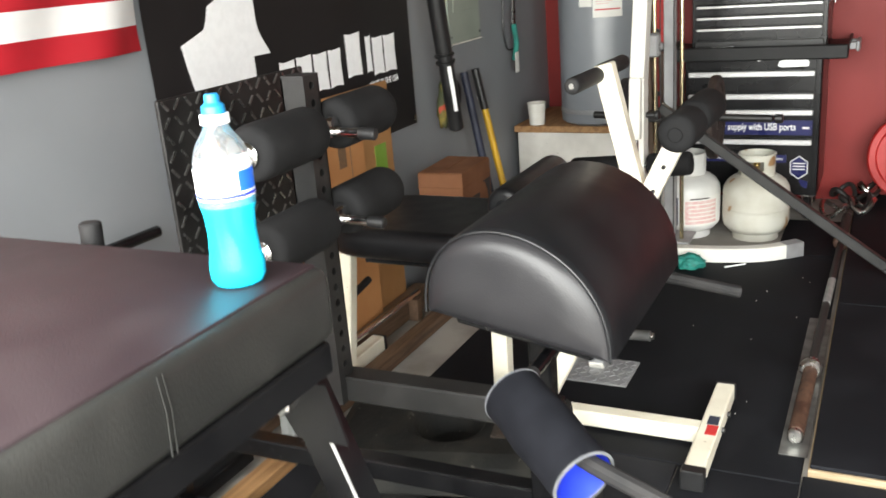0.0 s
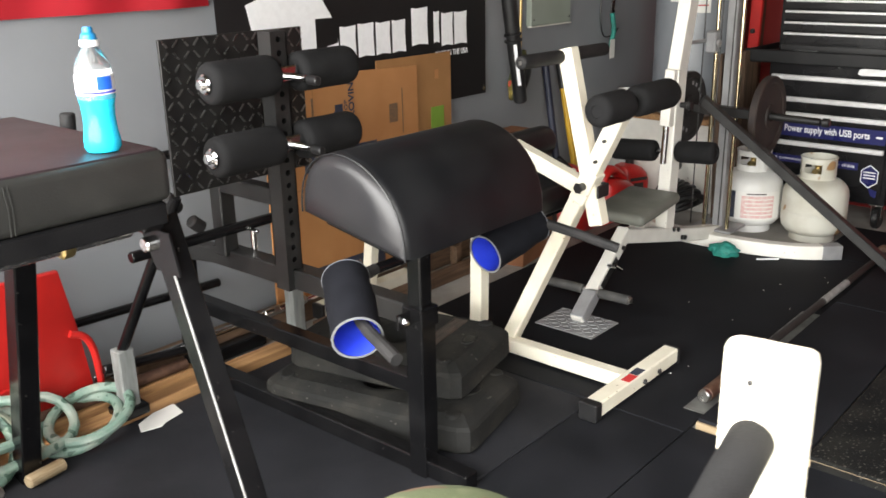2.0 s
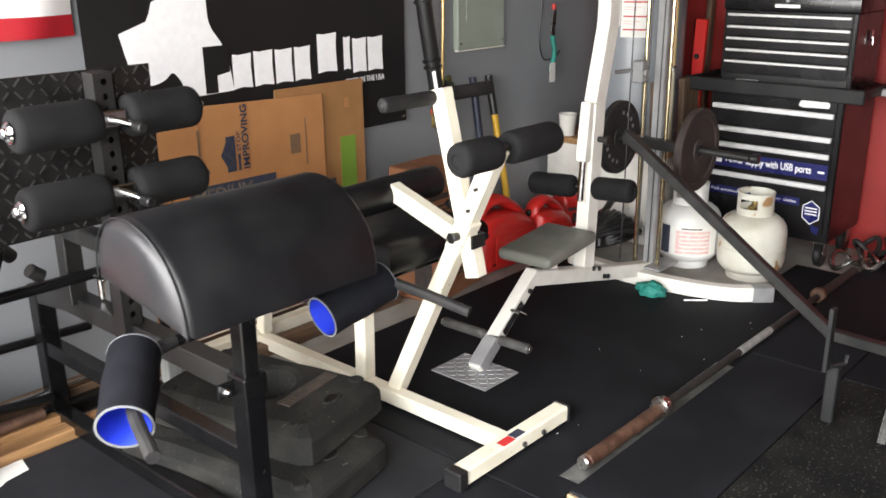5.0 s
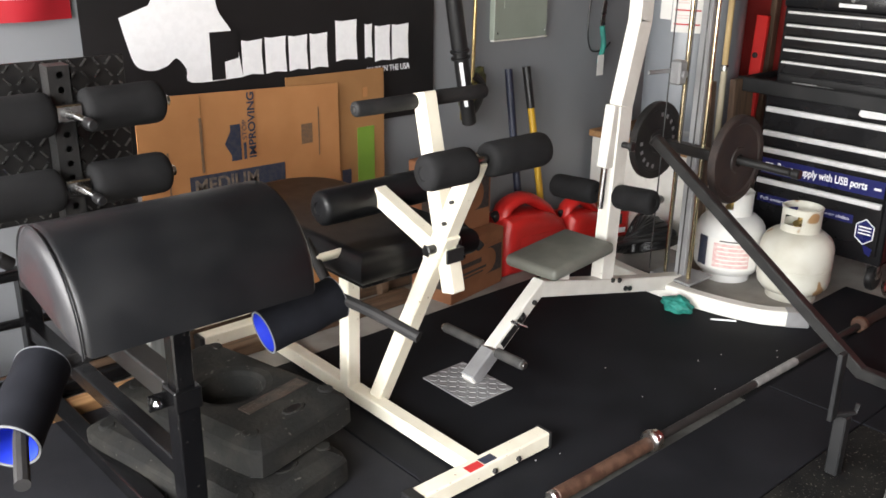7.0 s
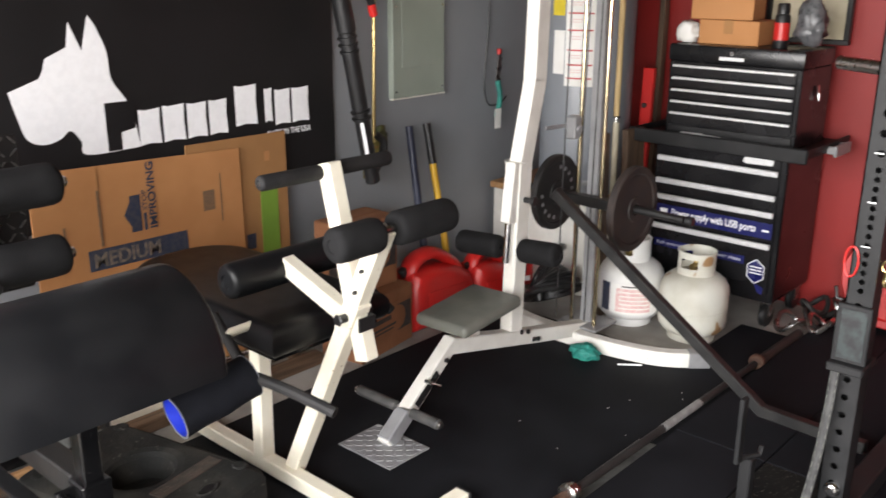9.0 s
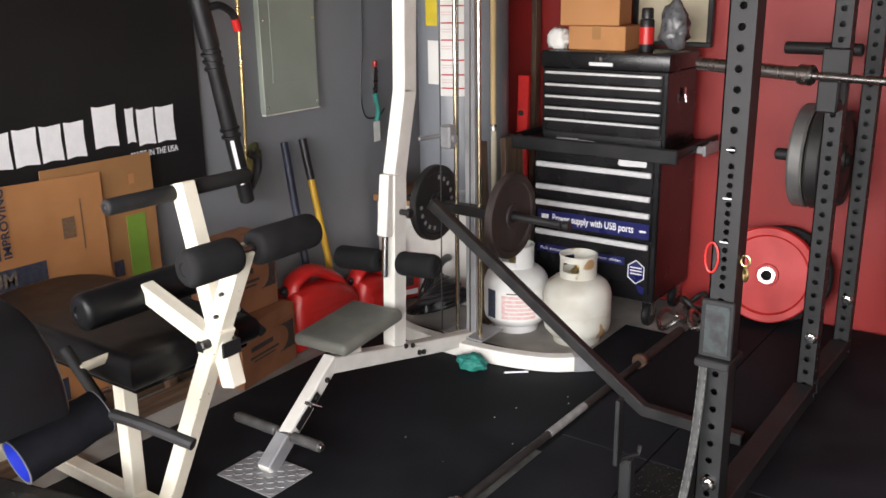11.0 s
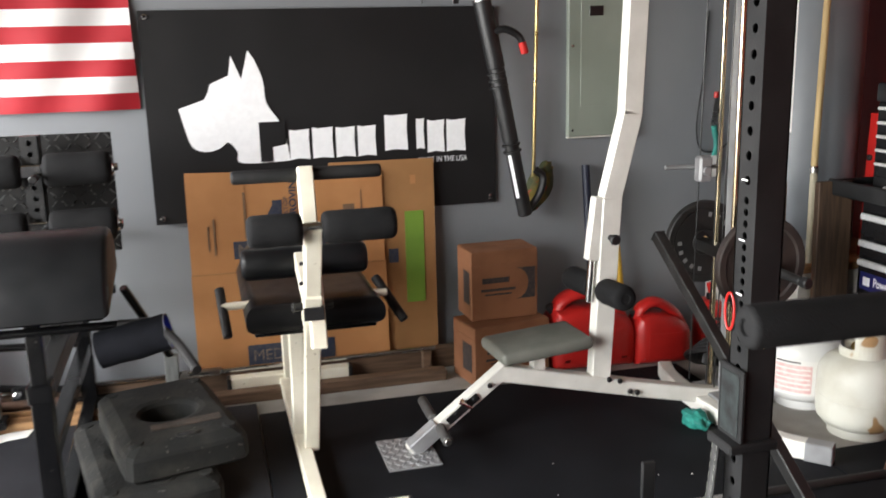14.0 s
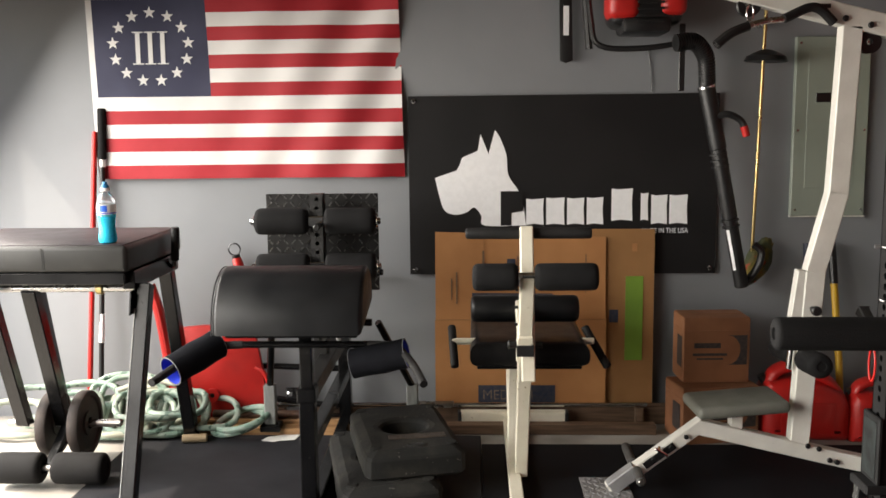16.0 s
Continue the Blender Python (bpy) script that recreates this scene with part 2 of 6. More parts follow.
M["foot_grey"] = pm("worn_grey_rubber", (0.055, 0.055, 0.054), (0.085, 0.083, 0.080), 0.5, scale=18, bump=0.3, bscale=200)
M["lug"] = pm("polished_lugs", (0.14, 0.138, 0.134), (0.20, 0.196, 0.19), 0.28, metal=0.85, scale=30, bump=0.1)
M["block_label"] = pm("worn_brown_rubber", (0.075, 0.052, 0.040), (0.040, 0.034, 0.028), 0.8, scale=20, bump=0.5, bscale=160)
M["worn_steel"] = pm("rubbed_dark_steel", (0.045, 0.055, 0.055), (0.025, 0.025, 0.026), 0.4, metal=0.4, scale=30, bump=0.2)
M["label_blue"] = pm("label_blue", (0.01, 0.10, 0.55), (0.012, 0.12, 0.6), 0.4, bump=0.0)
M["bag_film"] = pm("grey_plastic_film", (0.075, 0.078, 0.082), (0.13, 0.13, 0.135), 0.3, scale=40, bump=0.6, bscale=60, fleck=((0.35, 0.35, 0.36), 30, 0.68))
M["pole_wood"] = grain("pale_pole_wood", (0.58, 0.42, 0.20), (0.47, 0.33, 0.15), stretch=(12, 12, 1))
M["aged"] = pm("aged_backing", (0.50, 0.45, 0.33), (0.42, 0.37, 0.26), 0.7, scale=8, bump=0.1)
# pale steel for worn knurling and for the lit edge painted on the bench leg
M["rubbed"] = pm("worn_and_lit_steel", (0.24, 0.24, 0.235), (0.33, 0.33, 0.32), 0.5, metal=0.3, scale=30, bump=0.2)
M["faded_print"] = pm("faded_carton_print", (0.20, 0.15, 0.11), (0.10, 0.085, 0.075), 0.8, scale=50, bump=0.0)
M["shim"] = pm("dull_grey_steel", (0.17, 0.175, 0.165), (0.10, 0.10, 0.095), 0.45, metal=0.4, scale=14, bump=0.2)
M["ink_brown"] = pm("faint_brown_ink", (0.14, 0.085, 0.05), (0.20, 0.11, 0.055), 0.75, bump=0.0, scale=90)
# plain chrome rods; the warm tones they reflect are painted as base colour
M["warm_chrome"] = pm("chrome_warm_reflection", (0.72, 0.62, 0.42), (0.58, 0.48, 0.30), 0.2, metal=1.0, scale=9, bump=0.05)
M["clear"] = glass_mat("clear_plastic", (0.95, 0.97, 0.98), 0.08, 0.92)
M["drink"] = glass_mat("blue_drink", (0.0, 0.56, 0.82), 0.12, 0.12, 1.33)


# ---- mesh helpers ----
def join(*bms):
    out = bmesh.new()
    for b in bms:
        tmp = bpy.data.meshes.new("tmp")
        b.to_mesh(tmp)
        b.free()
        out.from_mesh(tmp)
        bpy.data.meshes.remove(tmp)
    return out


def bx(x0, x1, y0, y1, z0, z1, bev=0.0, seg=1):
    bm = bmesh.new()
    bmesh.ops.create_cube(bm, size=1)
    for v in bm.verts:
        v.co = Vector((x0 + (v.co.x + 0.5) * (x1 - x0), y0 + (v.co.y + 0.5) * (y1 - y0), z0 + (v.co.z + 0.5) * (z1 - z0)))
    if bev:
        bmesh.ops.bevel(bm, geom=bm.edges[:], offset=bev, segments=seg, profile=0.5, affect="EDGES")
    return bm


def frame_of(p, q, up=(0, 0, 1)):
    """A turn whose z runs from p to q, and whose x is across."""
    p, q = Vector(p), Vector(q)
    z = (q - p).normalized()
    u = Vector(up)
    if abs(z.dot(u)) > 0.98:
        u = Vector((0, 1, 0))
    x = u.cross(z).normalized()
    y = z.cross(x)
    return Matrix((x, y, z)).transposed().to_4x4(), (q - p).length


def beam(p, q, w, h, bev=0.004, up=(0, 0, 1), seg=1):
    """A square tube from p to q: w across, h along up."""
    t, length = frame_of(p, q, up)
    bm = bx(-w / 2, w / 2, -h / 2, h / 2, 0, length, bev, seg)
    bm.transform(Matrix.Translation(p) @ t)
    return bm


def lathe(profile, n=24, p=(0, 0, 0), q=(0, 0, 1)):
    """Rings of (radius, height) turned about the line from p towards q."""
    bm = bmesh.new()
    rings = []
    for r, z in profile:
        if r < 1e-5:
            rings.append([bm.verts.new((0, 0, z))])
        else:
            rings.append([bm.verts.new((r * math.cos(2 * math.pi * k / n), r * math.sin(2 * math.pi * k / n), z)) for k in range(n)])
    for a, b in zip(rings, rings[1:]):
        for k in range(n):
            f = [a[k % len(a)], a[(k + 1) % len(a)], b[(k + 1) % len(b)], b[k % len(b)]]
            f = list(dict.fromkeys(f))
            if len(f) > 2:
                bm.faces.new(f)
    t, _ = frame_of(p, q)
    bm.transform(Matrix.Translation(p) @ t)
    bmesh.ops.recalc_face_normals(bm, faces=bm.faces[:])
    return bm


def rod(p, q, r, n=14, r2=None, bev=None):
    length = (Vector(q) - Vector(p)).length
    r2 = r if r2 is None else r2
    c = min(r, r2) * 0.2 if bev is None else bev
    return lathe([(0, 0), (r - c, 0), (r, c), (r2, length - c), (r2 - c, length), (0, length)], n, p, q)


def roller(p, q, r, n=24, ends=0.02):
    """A foam roller with soft ends."""
    length = (Vector(q) - Vector(p)).length
    prof = [(0.0, 0.004), (r * 0.35, 0.004), (r * 0.4, 0), (r - ends, 0)]
    prof += [(r - ends + ends * math.sin(a), ends - ends * math.cos(a)) for a in (0.5, 1.0, 1.57)]
    mid = [(r * 1.012, length * 0.3), (r * 0.995, length * 0.55), (r * 1.008, length * 0.75)]
    back = [(a, length - b) for a, b in reversed(prof)]
    return lathe(prof + mid + back, n, p, q)


def tube(points, r, n=10, caps=True, taper=None):
    """A round tube swept along points."""
    pts = [Vector(p) for p in points]
    bm = bmesh.new()
    rings, x = [], None
    for i, p in enumerate(pts):
        d = (pts[min(i + 1, len(pts) - 1)] - pts[max(i - 1, 0)]).normalized()
        if x is None:
            x = Vector((0, 0, 1)).cross(d)
            x = x.normalized() if x.length > 0.05 else Vector((1, 0, 0))
        x = (x - d * x.dot(d)).normalized()
        y = d.cross(x)
        rad = r if taper is None else r + (taper - r) * i / (len(pts) - 1)
        rings.append([bm.verts.new(p + rad * (math.cos(2 * math.pi * k / n) * x + math.sin(2 * math.pi * k / n) * y)) for k in range(n)])
    for a, b in zip(rings, rings[1:]):
        for k in range(n):
            bm.faces.new((a[k], a[(k + 1) % n], b[(k + 1) % n], b[k]))
    if caps:
        bm.faces.new(rings[0][::-1]), bm.faces.new(rings[-1])
    bmesh.ops.recalc_face_normals(bm, faces=bm.faces[:])
    return bm


def smooth_path(points, per=6):
    """Catmull-Rom through the points."""
    p = [Vector(v) for v in points]
    p = [2 * p[0] - p[1]] + p + [2 * p[-1] - p[-2]]
    out = []
    for i in range(1, len(p) - 2):
        for k in range(per):
            t = k / per
            out.append(0.5 * ((2 * p[i]) + (p[i + 1] - p[i - 1]) * t + (2 * p[i - 1] - 5 * p[i] + 4 * p[i + 1] - p[i + 2]) * t * t + (3 * p[i] - p[i - 1] - 3 * p[i + 1] + p[i + 2]) * t ** 3))
    return out + [p[-2]]


def prism(poly, axis, a, b, bev=0.0, seg=2):
    """A polygon, given in the other two axes, thickened from a to b along axis."""
    def at(u, v, w):
        return {"x": (w, u, v), "y": (u, w, v), "z": (u, v, w)}[axis]
    bm = bmesh.new()
    lo = [bm.verts.new(at(u, v, a)) for u, v in poly]
    hi = [bm.verts.new(at(u, v, b)) for u, v in poly]
    bm.faces.new(lo), bm.faces.new(hi)
    k = len(poly)
    for i in range(k):
        bm.faces.new((lo[i], lo[(i + 1) % k], hi[(i + 1) % k], hi[i]))
    bmesh.ops.recalc_face_normals(bm, faces=bm.faces[:])
    if bev:
        rim = [e for e in bm.edges if (e.verts[0] in lo) == (e.verts[1] in lo)]
        bmesh.ops.bevel(bm, geom=rim, offset=bev, segments=seg, profile=0.5, affect="EDGES")
    return bm


def letters(text, size, at, across=(1, 0, 0), up=(0, 0, 1), depth=0.0006, fit_width=None, bold=0.0):
    """Built-in font, as a thin mesh that starts at the lower left point."""
    cu = bpy.data.curves.new("text", "FONT")
    cu.body, cu.size, cu.extrude, cu.offset = text, size, depth, bold
    tmp = bpy.data.objects.new("text", cu)
    scene.collection.objects.link(tmp)
    me = bpy.data.meshes.new_from_object(tmp.evaluated_get(bpy.context.evaluated_depsgraph_get()))
    bpy.data.objects.remove(tmp)
    bm = bmesh.new()
    bm.from_mesh(me)
    bpy.data.meshes.remove(me)
    bpy.data.curves.remove(cu)
    a, u = Vector(across), Vector(up)
    if fit_width and bm.verts:
        wide = max(v.co.x for v in bm.verts) - min(v.co.x for v in bm.verts)
        a = a * (fit_width / wide)
    n = Vector(across).cross(u)
    for v in bm.verts:
        v.co = Vector(at) + a * v.co.x + u * v.co.y + n * v.co.z
    return bm


def finish(bm, name, mat):
    """A mesh with smooth faces and sharp edges where the surface folds."""
    for f in bm.faces:
        f.smooth = True
    for e in bm.edges:
        if len(e.link_faces) == 2 and e.calc_face_angle(0) > 0.6:
            e.smooth = False
    me = bpy.data.meshes.new(name)
    bm.to_mesh(me)
    bm.free()
    me.materials.append(M[mat])
    return me


def part(name, bm, mat, parent, label=""):
    ob = new(name, finish(bm, name, mat))
    ob.parent = parent
    top = parent
    shift = Vector()
    while top:
        shift += top.location
        top = top.parent
    if parent.type == "EMPTY":
        ob.matrix_parent_inverse = Matrix.Translation(-shift)
    return tagged(ob, label) if label else ob


def thing(name, at, label, category, group="", kind=""):
    return tagged(new(name), label, category, group, kind) if at is None else place(tagged(new(name), label, category, group, kind), at)


def place(ob, at):
    ob.location = at
    ob.empty_display_size = 0.05
    return ob


def solid(name, bm, mat, label, category, group="", kind=""):
    """A thing that is one mesh."""
    return tagged(new(name, finish(bm, name, mat)), label, category, group, kind)


def structure(name, bm, mat, label, category):
    return tagged(new(name, finish(bm, name, mat)), label, category, kind="structure")


# ---- the garage ----
XW, XE, YS, YN, ZC = -2.45, 3.27, -7.2, 0.012, 2.55
structure("ground", bx(-220, 220, -220, 220, -0.30, -0.06), "ground", "grey concrete driveway and ground outside the garage", "ground")
structure("floor", bx(XW, XE + 0.12, YS, YN + 0.12, -0.055, -0.014), "concrete", "bare stained concrete garage floor slab", "floor")
structure("wall_north", bx(XW, XE + 0.12, YN, YN + 0.12, -0.014, ZC), "wall_grey", "grey painted garage wall with a banner and flag", "wall")
structure("wall_east", bx(XE, XE + 0.12, YS, YN, -0.014, ZC), "wall_red", "deep red painted garage wall", "wall")
structure("wall_south", bx(XW, XE + 0.12, YS - 0.12, YS, -0.014, ZC), "wall_grey", "grey painted garage wall", "wall")
structure("wall_west", join(bx(XW - 0.12, XW, -0.14, YN + 0.12, -0.05, ZC), bx(XW - 0.12, XW, YS - 0.12, -5.06, -0.05, ZC), bx(XW - 0.12, XW, -5.06, -0.14, 2.15, ZC)), "wall_grey", "grey painted garage wall with the open vehicle doorway", "wall")
structure("ceiling", bx(XW - 0.12, XE + 0.12, YS - 0.12, YN + 0.12, ZC, ZC + 0.1), "ceiling", "dark brown garage ceiling, coloured to dim bounced light", "ceiling")
structure("trim", join(bx(XW - 0.14, XW + 0.012, -0.14, -0.09, -0.014, 2.2, 0.004), bx(XW - 0.14, XW + 0.012, -5.11, -5.06, -0.014, 2.2, 0.004)), "white", "white painted doorway jambs", "trim")


def rubber_mat(x0, x1, y0, y1, mat, label):
    solid("rubber_mat", bx(x0, x1, y0, y1, -0.013, 0.0, 0.003), mat, label, "mat", "rubber floor mats")


rubber_mat(-1.35, 0.325, -1.375, -0.315, "mat2", "dusty dark grey rubber mat on the garage floor")
rubber_mat(-1.35, 0.325, -1.700, -1.379, "mat", "black rubber mat on the garage floor")
rubber_mat(-1.35, 0.3715, -3.2, -1.704, "mat", "black rubber mat on the garage floor")
rubber_mat(0.329, 2.24, -1.70, -0.435, "mat", "black rubber mat under the weight machines")
rubber_mat(2.244, 2.80, -1.70, -1.42, "mat", "black rubber mat in front of the tool cabinet")
rubber_mat(-0.9, 0.3715, -4.6, -3.204, "mat", "black rubber mat on the garage floor")

platform = thing("lifting_platform", (1.8, -2.7, -0.014), "low plywood lifting platform topped with worn black rubber", "platform")
part("plywood_base", bx(0.376, 3.25, -4.2, -1.715, -0.014, 0.018, 0.002), "ply", platform, "pale bare plywood edge")
for x0, x1, y0, y1, m in ((0.380, 1.60, -2.05, -1.72, "mat"), (1.604, 3.24, -2.05, -1.72, "mat"), (0.3735, 1.60, -4.19, -2.054, "mat3"), (1.604, 3.24, -4.19, -2.054, "mat")):
    part("rubber_top", bx(x0, x1, y0, y1, 0.0185, 0.031, 0.003), m, platform)
part("edge_clip", bx(0.372, 0.398, -2.056, -2.040, 0.0185, 0.0335, 0.002), "steel", platform, "small steel edge clip")
part("mat_skirt", bx(0.3725, 0.3757, -4.19, -2.066, -0.0135, 0.0182, 0.002), "mat3", platform)

# timber along the foot of the wall
solid("timber_plank", bx(-1.30, 0.02, -0.305, -0.235, -0.014, 0.030, 0.004), "wood", "bare timber plank on the concrete beside the mats", "plank", "timber planks")
solid("timber_plank", bx(-0.55, 1.30, -0.105, -0.035, -0.014, 0.078, 0.004), "wood_dark", "old stained timber plank along the foot of the wall", "plank", "timber planks")
solid("timber_plank", bx(0.15, 1.18, -0.27, -0.205, -0.014, 0.035, 0.004), "wood_dark", "old stained timber plank on the concrete", "plank", "timber planks")
solid("timber_plank", bx(-1.25, -0.35, -0.215, -0.155, -0.014, 0.045, 0.004), "wood", "bare timber plank on the concrete", "plank", "timber planks")


# ---- banner and flag ----
def wave(x, z):
    return 0.004 * math.sin(3.1 * x + 2.0 * z) + 0.003 * math.sin(7.7 * z - 2.2 * x)


def sheet(x0, x1, z0, z1, nx, nz, y, ripple, slant=0.0, thick=0.0015):
    """A hanging cloth with a little thickness."""
    bm = bmesh.new()
    rows = []
    for side in (0, 1):
        grid = []
        for j in range(nz + 1):
            z = z0 + (z1 - z0) * j / nz
            grid.append([bm.verts.new((x0 + (x1 - x0) * i / nx + slant * (z - 1.24), y - ripple(x0 + (x1 - x0) * i / nx, z) - side * thick, z)) for i in range(nx + 1)])
        rows.append(grid)
    for s, grid in enumerate(rows):
        for j in range(nz):
            for i in range(nx):
                f = (grid[j][i], grid[j][i + 1], grid[j + 1][i + 1], grid[j + 1][i])
                bm.faces.new(f if s else f[::-1])
    return bm


banner = thing("banner", (0.74, -0.004, 0.74), "black vinyl gym banner with a white emblem, hung on the wall", "banner")
part("sheet", sheet(-0.027, 1.507, 0.742, 1.637, 24, 14, -0.006, lambda x, z: abs(wave(x, z)) * 0.6), "banner", banner)
for gx, gz in ((0.0, 0.768), (1.478, 0.770), (0.0, 1.612), (1.478, 1.612)):
    part("grommet", lathe([(0.005, 0), (0.011, 0), (0.012, 0.003), (0.006, 0.004), (0.005, 0)], 14, (gx, -0.013, gz), (gx, -1, gz)), "chrome", banner, "bright metal grommet")
# the emblem: one plain white shape and blocks in place of a name
emblem = [(0.104, 1.232), (0.125, 1.140), (0.150, 1.068), (0.205, 1.046), (0.262, 1.058), (0.300, 1.082), (0.335, 1.040), (0.352, 0.990), (0.560, 0.990), (0.545, 1.090), (0.520, 1.165), (0.470, 1.245), (0.462, 1.340), (0.430, 1.430), (0.405, 1.468), (0.378, 1.372), (0.372, 1.350), (0.352, 1.400), (0.333, 1.447), (0.318, 1.365), (0.240, 1.332), (0.228, 1.296), (0.212, 1.268)]
curve = smooth_path([(x, z, 0) for x, z in emblem[:9]], 4) + [Vector((*emblem[8], 0))] + smooth_path([(x, z, 0) for x, z in emblem[9:14]], 4)
emblem = [(v.x, v.y) for v in curve] + emblem[13:]
part("emblem", prism(emblem, "y", -0.0125, -0.0115), "white_ink", banner, "plain white emblem")
marks = [(0.432, 0.545, 0.990, 1.163), (0.560, 0.648, 0.992, 1.125), (0.660, 0.752, 0.992, 1.130), (0.764, 0.850, 0.992, 1.128), (0.862, 0.945, 0.992, 1.130), (0.985, 1.090, 1.010, 1.172), (1.130, 1.168, 1.010, 1.150), (1.182, 1.262, 0.992, 1.140), (1.272, 1.362, 0.992, 1.140)]
for k, (a, b, c, d) in enumerate(marks):
    if k == 0:
        part("block", prism([(a, c), (a + 0.055, c), (a + 0.055, d - 0.11), (b, d - 0.10), (b, d), (a, d)], "y", -0.0135, -0.0128), "banner", banner)
    else:
        w = b - a
        part("block", prism([(a, c), (a + 0.45 * w, c + 0.006), (b, c), (b - 0.004, c + 0.6 * (d - c)), (b, d), (a + 0.3 * w, d - 0.005), (a, d)], "y", -0.0125, -0.0115), "white_ink", banner)
part("small_print", letters("MADE IN THE USA", 0.036, (1.137, -0.0122, 0.948), fit_width=0.228), "white_ink", banner)

flag = thing("flag", (-0.8, -0.004, 1.24), "striped red and white flag with starred navy canton", "flag")


def fold(x, z):
    s = (x + 1.57) / 1.52
    return 0.010 + 0.010 * math.sin(9 * s + 3.5 * (z - 1.24)) * (0.4 + s) + 0.016 * s * s * math.sin(30 * s - 11 * (z - 1.24))


STRIPE = 0.0681
for k in range(13):
    z0 = 1.240 + k * STRIPE
    x0 = -1.572 if k < 6 else -1.003
    part("stripe", sheet(x0, -0.047, z0, z0 + STRIPE, 40, 2, -0.005, fold, -0.022), "flag_red" if k % 2 == 0 else "flag_white", flag)
part("canton", sheet(-1.572, -1.003, 1.240 + 6 * STRIPE, 1.240 + 13 * STRIPE, 16, 10, -0.005, fold, -0.022), "flag_blue", flag)
part("header", sheet(-1.602, -1.572, 1.24, 1.24 + 13 * STRIPE, 2, 14, -0.005, fold, -0.022), "flag_white", flag)


def on_flag(bm):
    for v in bm.verts:
        v.co.y = -0.0085 - fold(v.co.x, v.co.z) + (0.0005 if v.co.y > 0 else 0)
    return bm


for k in range(13):
    a = 2 * math.pi * k / 13
    cx, cz = -1.303 + 0.190 * math.sin(a), 1.893 + 0.168 * math.cos(a)
    star = []
    for j in range(10):
        r = 0.032 if j % 2 == 0 else 0.013
        star.append((cx + r * math.sin(math.pi * j / 5), cz + r * math.cos(math.pi * j / 5)))
    part("star", on_flag(prism(star, "y", -0.001, 0.001)), "flag_white", flag)
for k in range(3):
    cx = -1.368 + 0.062 * k
    part("numeral", on_flag(join(bx(cx - 0.011, cx + 0.011, -0.001, 0.001, 1.815, 1.963), bx(cx - 0.027, cx + 0.027, -0.001, 0.001, 1.809, 1.8145), bx(cx - 0.027, cx + 0.027, -0.001, 0.001, 1.9635, 1.969))), "flag_white", flag)


# ---- glute ham machine ----
def moon(grow=0.0, n=17):
    """Outline of the half-moon pad in y and z, its flat base tilted towards the front."""
    poly = []
    for k in range(n):
        a = math.pi * k / (n - 1)
        y = -1.297 + (0.171 + grow) * math.cos(a)
        z = 0.790 + 0.030 * math.cos(a) + (0.186 + grow) * math.sin(a) ** 0.85
        poly.append((y, z))
    return poly


ghd = thing("glute_ham_machine", (-0.35, -0.8, 0.0), "black glute ham machine with a half-moon vinyl pad and foam rollers", "gym machine")
pad = part("thigh_pad", prism(moon(), "x", -0.624, -0.092, 0.018, 3), "vinyl", ghd, "black vinyl half-moon pad")


def puffed(outline, x, bulge):
    """A stuffed end cover: rings of the outline shrinking to the middle while they swell outwards."""
    bm = bmesh.new()
    cy, cz = sum(p[0] for p in outline) / len(outline), sum(p[1] for p in outline) / len(outline)
    rings = []
    for k in (1.0, 0.985, 0.95, 0.88, 0.76, 0.58, 0.36, 0.15):
        rings.append([bm.verts.new((x - bulge * (1 - k ** 5), cy + (y - cy) * k, cz + (z - cz) * k)) for y, z in outline])
    n = len(outline)
    for a, b in zip(rings, rings[1:]):
        for k in range(n):
            bm.faces.new((a[k], a[(k + 1) % n], b[(k + 1) % n], b[k]))
    bm.faces.new(rings[-1])
    bmesh.ops.recalc_face_normals(bm, faces=bm.faces[:])
    return bm


part("end_panel", puffed(moon(-0.006, 33), -0.621, 0.022), "vinyl_end", pad, "black vinyl end panel, lightened for its daylight sheen")
part("piping", tube([(-0.626, y, z) for y, z in moon(-0.003, 25)], 0.0024, 6), "vinyl", pad)
part("pad_board", beam((-0.3525, -1.425, 0.752), (-0.3525, -1.17, 0.797), 0.475, 0.022), "black", ghd)
part("pad_post", join(beam((-0.335, -1.235, 0.0), (-0.335, -1.235, 0.50), 0.06, 0.06), beam((-0.335, -1.235, 0.44), (-0.335, -1.235, 0.765), 0.048, 0.048)), "black", ghd)
part("pad_plate", bx(-0.44, -0.23, -1.34, -1.15, 0.728, 0.742, 0.003), "black", ghd)
part("clamp", join(bx(-0.371, -0.299, -1.271, -1.199, 0.455, 0.512, 0.004), bx(-0.418, -0.370, -1.232, -1.224, 0.462, 0.505, 0.002)), "black", ghd)
part("knob", join(rod((-0.400, -1.245, 0.484), (-0.400, -1.2325, 0.484), 0.012, 6), rod((-0.400, -1.252, 0.484), (-0.400, -1.244, 0.484), 0.007)), "chrome", ghd, "chrome locking bolt")
part("floor_rail", beam((-0.352, -0.14, 0.028), (-0.326, -1.40, 0.028), 0.055, 0.052), "black", ghd)
part("middle_rail", beam((-0.350, -0.15, 0.275), (-0.335, -1.235, 0.275), 0.05, 0.05), "black", ghd)
part("slide_beam", beam((-0.345, -0.36, 0.485), (-0.335, -1.20, 0.485), 0.062, 0.062), "black_tex", ghd)
part("rear_post", beam((-0.352, -0.155, 0.0), (-0.352, -0.155, 0.49), 0.06, 0.06), "black", ghd)
part("rear_beam", beam((-0.352, -0.155, 0.46), (-0.345, -0.40, 0.485), 0.055, 0.055), "black_tex", ghd)
